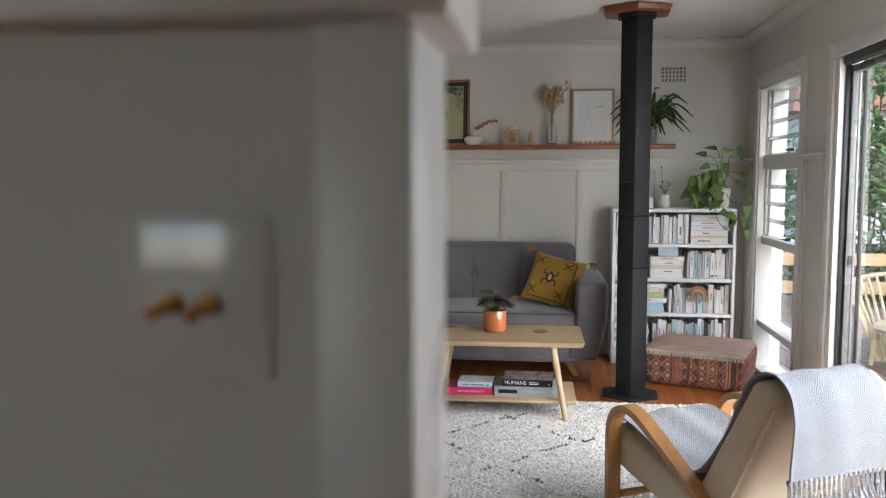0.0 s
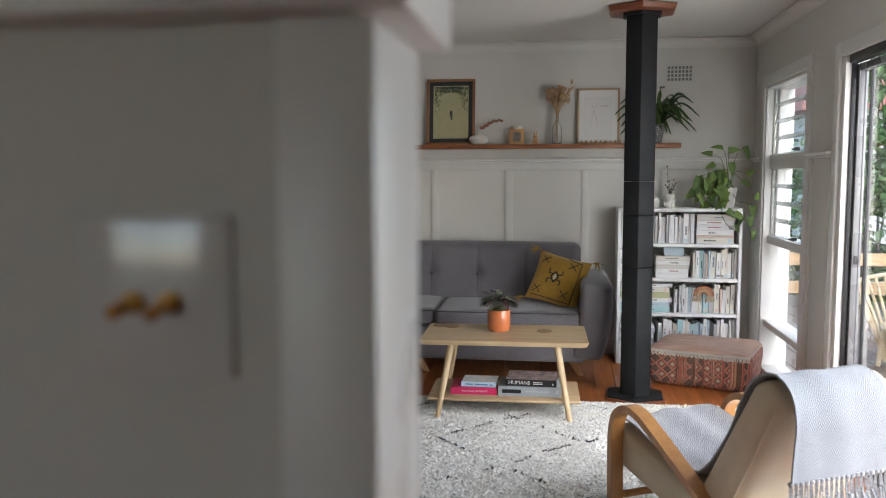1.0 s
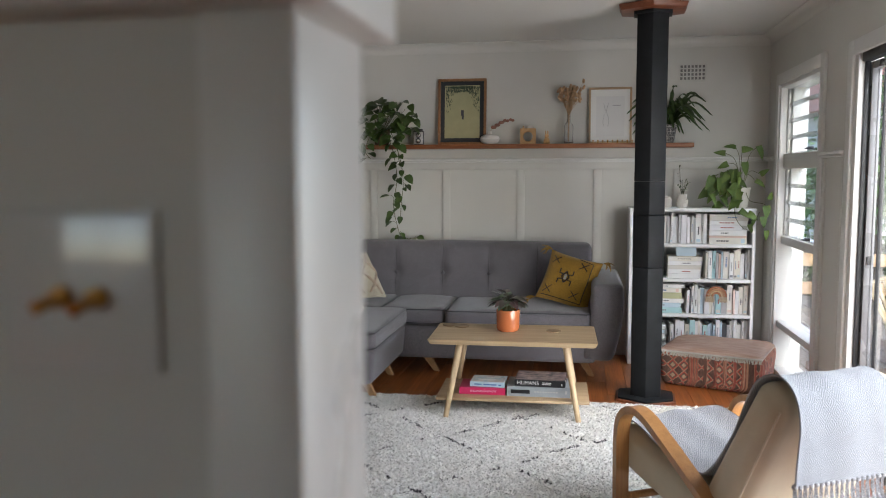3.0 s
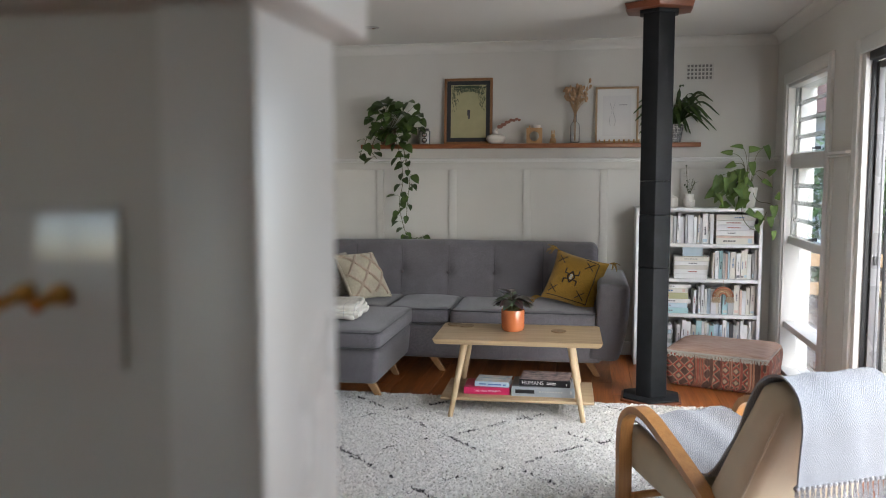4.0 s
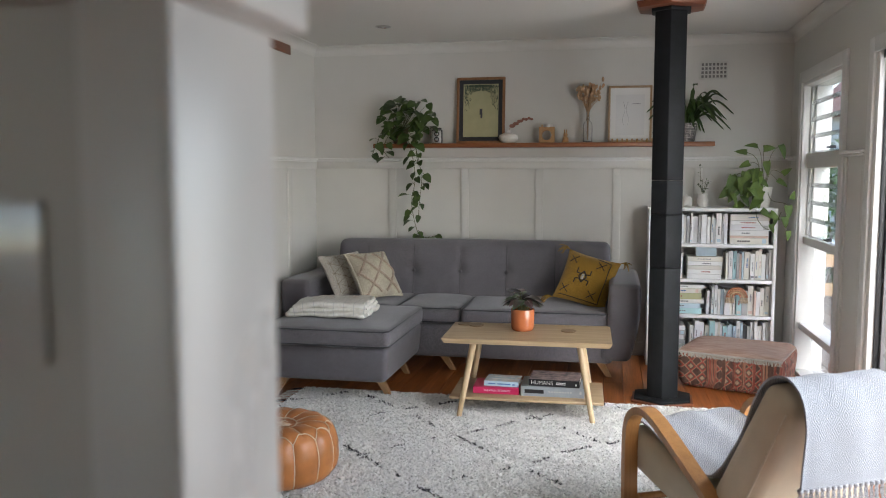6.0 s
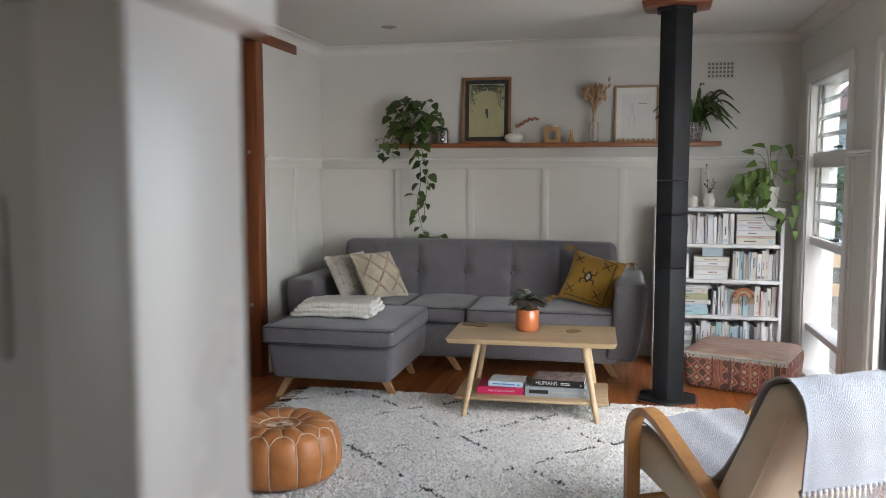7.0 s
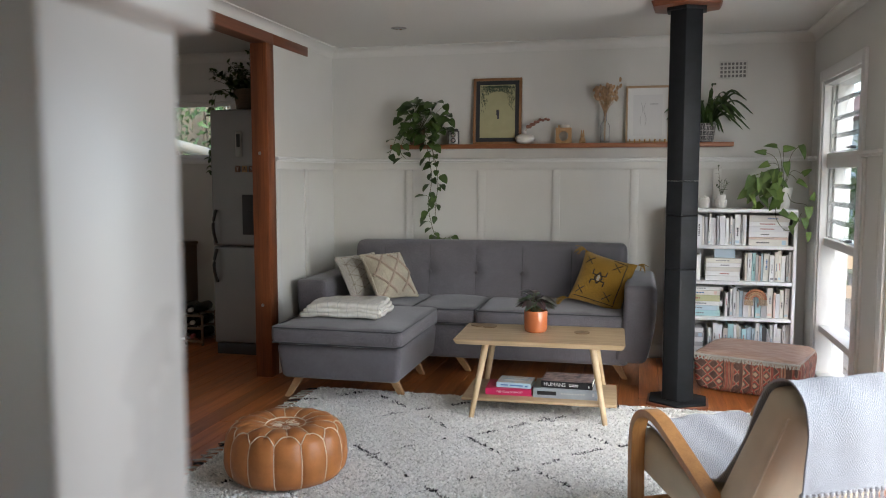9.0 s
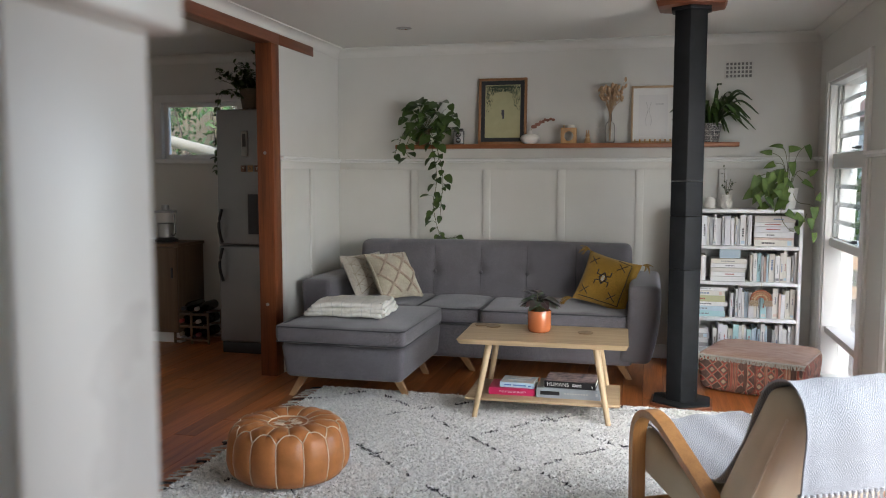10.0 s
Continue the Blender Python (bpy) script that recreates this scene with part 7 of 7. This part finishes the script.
fence = thing("deck_fence", pose(EAST + 2.35, 0.0, -0.03), "open pine slat fence round the deck", "fence")
bm = bmesh.new()
box(bm, (-0.02, 0, 0), (0.02, 7.6, 0.125), 0.003, 1)
slat = part("slat", bm, PINE, fence, at=pose(0, 1.0, 0.525)).data
for z in (0.25, -0.025):
    piece("slat", slat, fence, pose(0, 1.0, z))
for y in (1.2, 3.1, 5.0, 6.9, 8.6):
    bm = bmesh.new()
    box(bm, (0.021, y - 0.045, -0.6), (0.11, y + 0.045, 0.66), 0.004)
    part("fence_post", bm, PINE, fence)
# the return across the deck's end
bm = bmesh.new()
box(bm, (0, -0.02, 0), (2.15, 0.02, 0.12), 0.003, 1)
cross = part("slat", bm, wood("pine_cross_slats", (0.50, 0.30, 0.14), (0.68, 0.46, 0.25), 0, 0.6, True, 1, 0, 0.25), fence, at=pose(-2.18, 8.55, 0.43)).data
for z in (0.155, -0.12):
    piece("slat", cross, fence, pose(-2.18, 8.55, z))
for x in (-2.1, -1.1):
    bm = bmesh.new()
    box(bm, (x - 0.045, 8.571, -0.6), (x + 0.045, 8.66, 0.56), 0.004)
    part("fence_post", bm, PINE, fence)


def shrub(name, centre, size, count, seed, label, leaf=0.07, material=GARDEN, trunk=True):
    """Branches with leaves in loose clumps, with gaps between."""
    t = thing(name, pose(*centre), label, "shrub")
    r = random.Random(seed)
    hubs = [Vector((r.uniform(-1, 1) * size[0], r.uniform(-1, 1) * size[1], r.uniform(0.15, 1) * size[2])) for _ in range(26)]
    bm = bmesh.new()
    for h in hubs:
        s = Vector((h.x * 0.3, h.y * 0.3, -0.6))
        tube(bm, bezier([s, (s + h) * 0.5 + Vector((r.uniform(-0.2, 0.2), r.uniform(-0.2, 0.2), 0.1)), h], 8), [0.022 - 0.002 * k for k in range(9)], 5)
    part("trunk", bm, plain("bark", (0.10, 0.075, 0.05), 0.9, vary=0.3, scale=30, relief=0.4), t)
    vs, fs = [], []
    for i in range(count):
        h = r.choice(hubs)
        p = h + Vector((r.gauss(0, 0.2), r.gauss(0, 0.2), r.gauss(0, 0.17)))
        d = Vector((r.uniform(-1, 1), r.uniform(-1, 1), r.uniform(-1, 0.5))).normalized()
        s = d.cross(Vector((r.uniform(-1, 1), r.uniform(-1, 1), 1))).normalized()
        L = leaf * r.uniform(0.6, 1.3)
        k = len(vs)
        u = s.cross(d) * L * 0.12
        vs += [tuple(p), tuple(p + d * L * 0.45 + s * L * 0.3 + u), tuple(p + d * L), tuple(p + d * L * 0.45 - s * L * 0.3 + u)]
        fs += [(k, k + 1, k + 2), (k, k + 2, k + 3)]
    me = bpy.data.meshes.new("crown")
    me.from_pydata(vs, [], fs)
    me.materials.append(material)
    ob = new("crown", me)
    ob.parent = t
    ob["kind"] = "stuff"
    return t


shrub("climbing_shrub", (EAST + 1.95, 9.2, -0.6), (0.55, 0.35, 3.3), 2600, 31, "leafy climber behind the deck fence", 0.13)
shrub("climbing_shrub", (EAST + 1.35, 10.6, -0.6), (0.9, 0.7, 2.2), 4200, 32, "leafy climber behind the deck fence", 0.10)
shrub("garden_shrub", (EAST + 5.5, 14.0, -0.6), (2.2, 1.6, 3.6), 7000, 33, "pale green garden shrub beyond the deck", 0.12)
shrub("garden_shrub", (EAST + 6.5, 7.0, -0.6), (1.5, 2.5, 3.2), 7000, 34, "pale green garden shrub beyond the deck", 0.12)
shrub("kitchen_garden_shrub", (-3.5, 8.3, -0.6), (1.0, 0.4, 3.0), 5000, 35, "sparse green shrub outside the kitchen window", 0.08)

# neighbour's house beyond the garden
house = thing("neighbour_house", pose(EAST + 5.5, 24.0, -0.62), "pale weatherboard house with a red tiled roof", "house")
bm = bmesh.new()
box(bm, (0, 0, 0), (9, 6, 3.6))
part("wall", bm, plain("pale_weatherboard", (0.55, 0.55, 0.55), 0.8), house)
bm = bmesh.new()
A = [bm.verts.new(p) for p in ((-0.5, -0.5, 3.6), (9.5, -0.5, 3.6), (9.5, 6.5, 3.6), (-0.5, 6.5, 3.6), (0.8, 3, 5.4), (8.2, 3, 5.4))]
for q in ((0, 1, 5, 4), (1, 2, 5), (2, 3, 4, 5), (3, 0, 4), (0, 3, 2, 1)):
    bm.faces.new([A[k] for k in q])
part("roof", bm, plain("red_roof_tiles", (0.34, 0.14, 0.10), 0.8, vary=0.3, scale=6), house)
for x in (1.5, 5.5):
    bm = bmesh.new()
    box(bm, (x, -0.03, 1.3), (x + 1.5, 0.02, 2.6), 0.01)
    part("window", bm, DARKPLASTIC, house)

# garden fence outside the kitchen, with a pale pole
gf = thing("garden_fence", pose(-6.5, 9.0, -0.62), "old timber paling fence behind the kitchen", "fence")
bm = bmesh.new()
box(bm, (0, 0, 0), (0.14, 0.02, 3.3), 0.002, 1)
pal = part("paling", bm, wood("paling_timber", (0.15, 0.115, 0.07), (0.27, 0.21, 0.135), 2, 0.8, True, 1, 0, 0.3), gf).data
for i in range(1, 42):
    piece("paling", pal, gf, pose(i * 0.147, rng.uniform(-0.006, 0.006), rng.uniform(-0.03, 0.03)))
pole = thing("garden_pole", pose(0, 0, 0), "thick pale pole leaning across the kitchen window", "pole")
bm = bmesh.new()
rod(bm, (-4.4, 7.1, 1.78), (-2.1, 6.9, 1.22), 0.05, 0.05, 16)
part("shaft", bm, plain("pale_pole", (0.48, 0.40, 0.27), 0.6), pole)
bm = bmesh.new()
rod(bm, (-4.4, 7.1, -0.62), (-4.4, 7.1, 1.80), 0.04, 0.04, 12)
rod(bm, (-2.1, 6.9, -0.62), (-2.1, 6.9, 1.24), 0.04, 0.04, 12)
part("support", bm, plain("pole_support", (0.35, 0.28, 0.2), 0.8), pole)

# fan-backed cane chair on the deck
CANE = wood("pale_cane", (0.42, 0.32, 0.18), (0.62, 0.50, 0.31), 2, 0.5, True, 1, 0, 0.2)
dc = thing("cane_chair", pose(EAST + 1.09, 6.2, -0.03), "pale cane chair with a fanned back on the deck", "garden chair")
arch = [(0.36 * math.sin(q), 0.10 + 0.04 * math.cos(q), 0.50 + 0.11 * math.cos(q)) for q in np.linspace(-1.35, 1.35, 22)]
bm = bmesh.new()
tube(bm, arch, 0.016, 8)
part("top_rail", bm, CANE, dc)
for k in range(15):
    q = -1.3 + 2.6 * k / 14
    bm = bmesh.new()
    tube(bm, bezier([(0.18 * math.sin(q), -0.06, 0.02), (0.26 * math.sin(q), 0.02, 0.28), (0.36 * math.sin(q), 0.10 + 0.04 * math.cos(q), 0.50 + 0.11 * math.cos(q))], 8), 0.011, 6)
    part("cane_rod", bm, CANE, dc)
bm = bmesh.new()
lathe(bm, [(0, 0.27), (0.26, 0.27), (0.275, 0.29), (0.26, 0.31), (0, 0.305)], 28, (0, -0.27))
part("seat", bm, CANE, dc)
for x, y in ((-0.18, -0.42), (0.18, -0.42), (-0.2, -0.1), (0.2, -0.1)):
    bm = bmesh.new()
    rod(bm, (x * 1.15, y, 0.0), (x, y, 0.275), 0.016, None, 8)
    part("leg", bm, CANE, dc)

# ---- floorboards ----
BW = 0.118
lengths = (1.2, 1.7, 2.3, 2.9)
board_mesh = {}
for L in lengths:
    bm = bmesh.new()
    box(bm, (0.0007, 0.0007, -0.0215), (BW - 0.0007, L - 0.0007, 0.0), 0.0012, 1)
    me = bpy.data.meshes.new("floorboard")
    bm.to_mesh(me)
    bm.free()
    me.materials.append(FLOOR)
    board_mesh[L] = me
fr = random.Random(9)
x = FARWEST
while x < EAST - 0.001:
    y = SOUTH
    first = True
    while y < NORTH - 0.01:
        L = fr.choice(lengths)
        want = min(L * (fr.uniform(0.3, 1.0) if first else 1.0), NORTH - y)
        first = False
        piece("floorboard", board_mesh[L], floor, pose(x, y, fr.uniform(-0.0006, 0.0)) @ Matrix.Diagonal((min(1.0, (EAST - x) / BW), want / L, 1, 1)))
        y += want
    x += BW
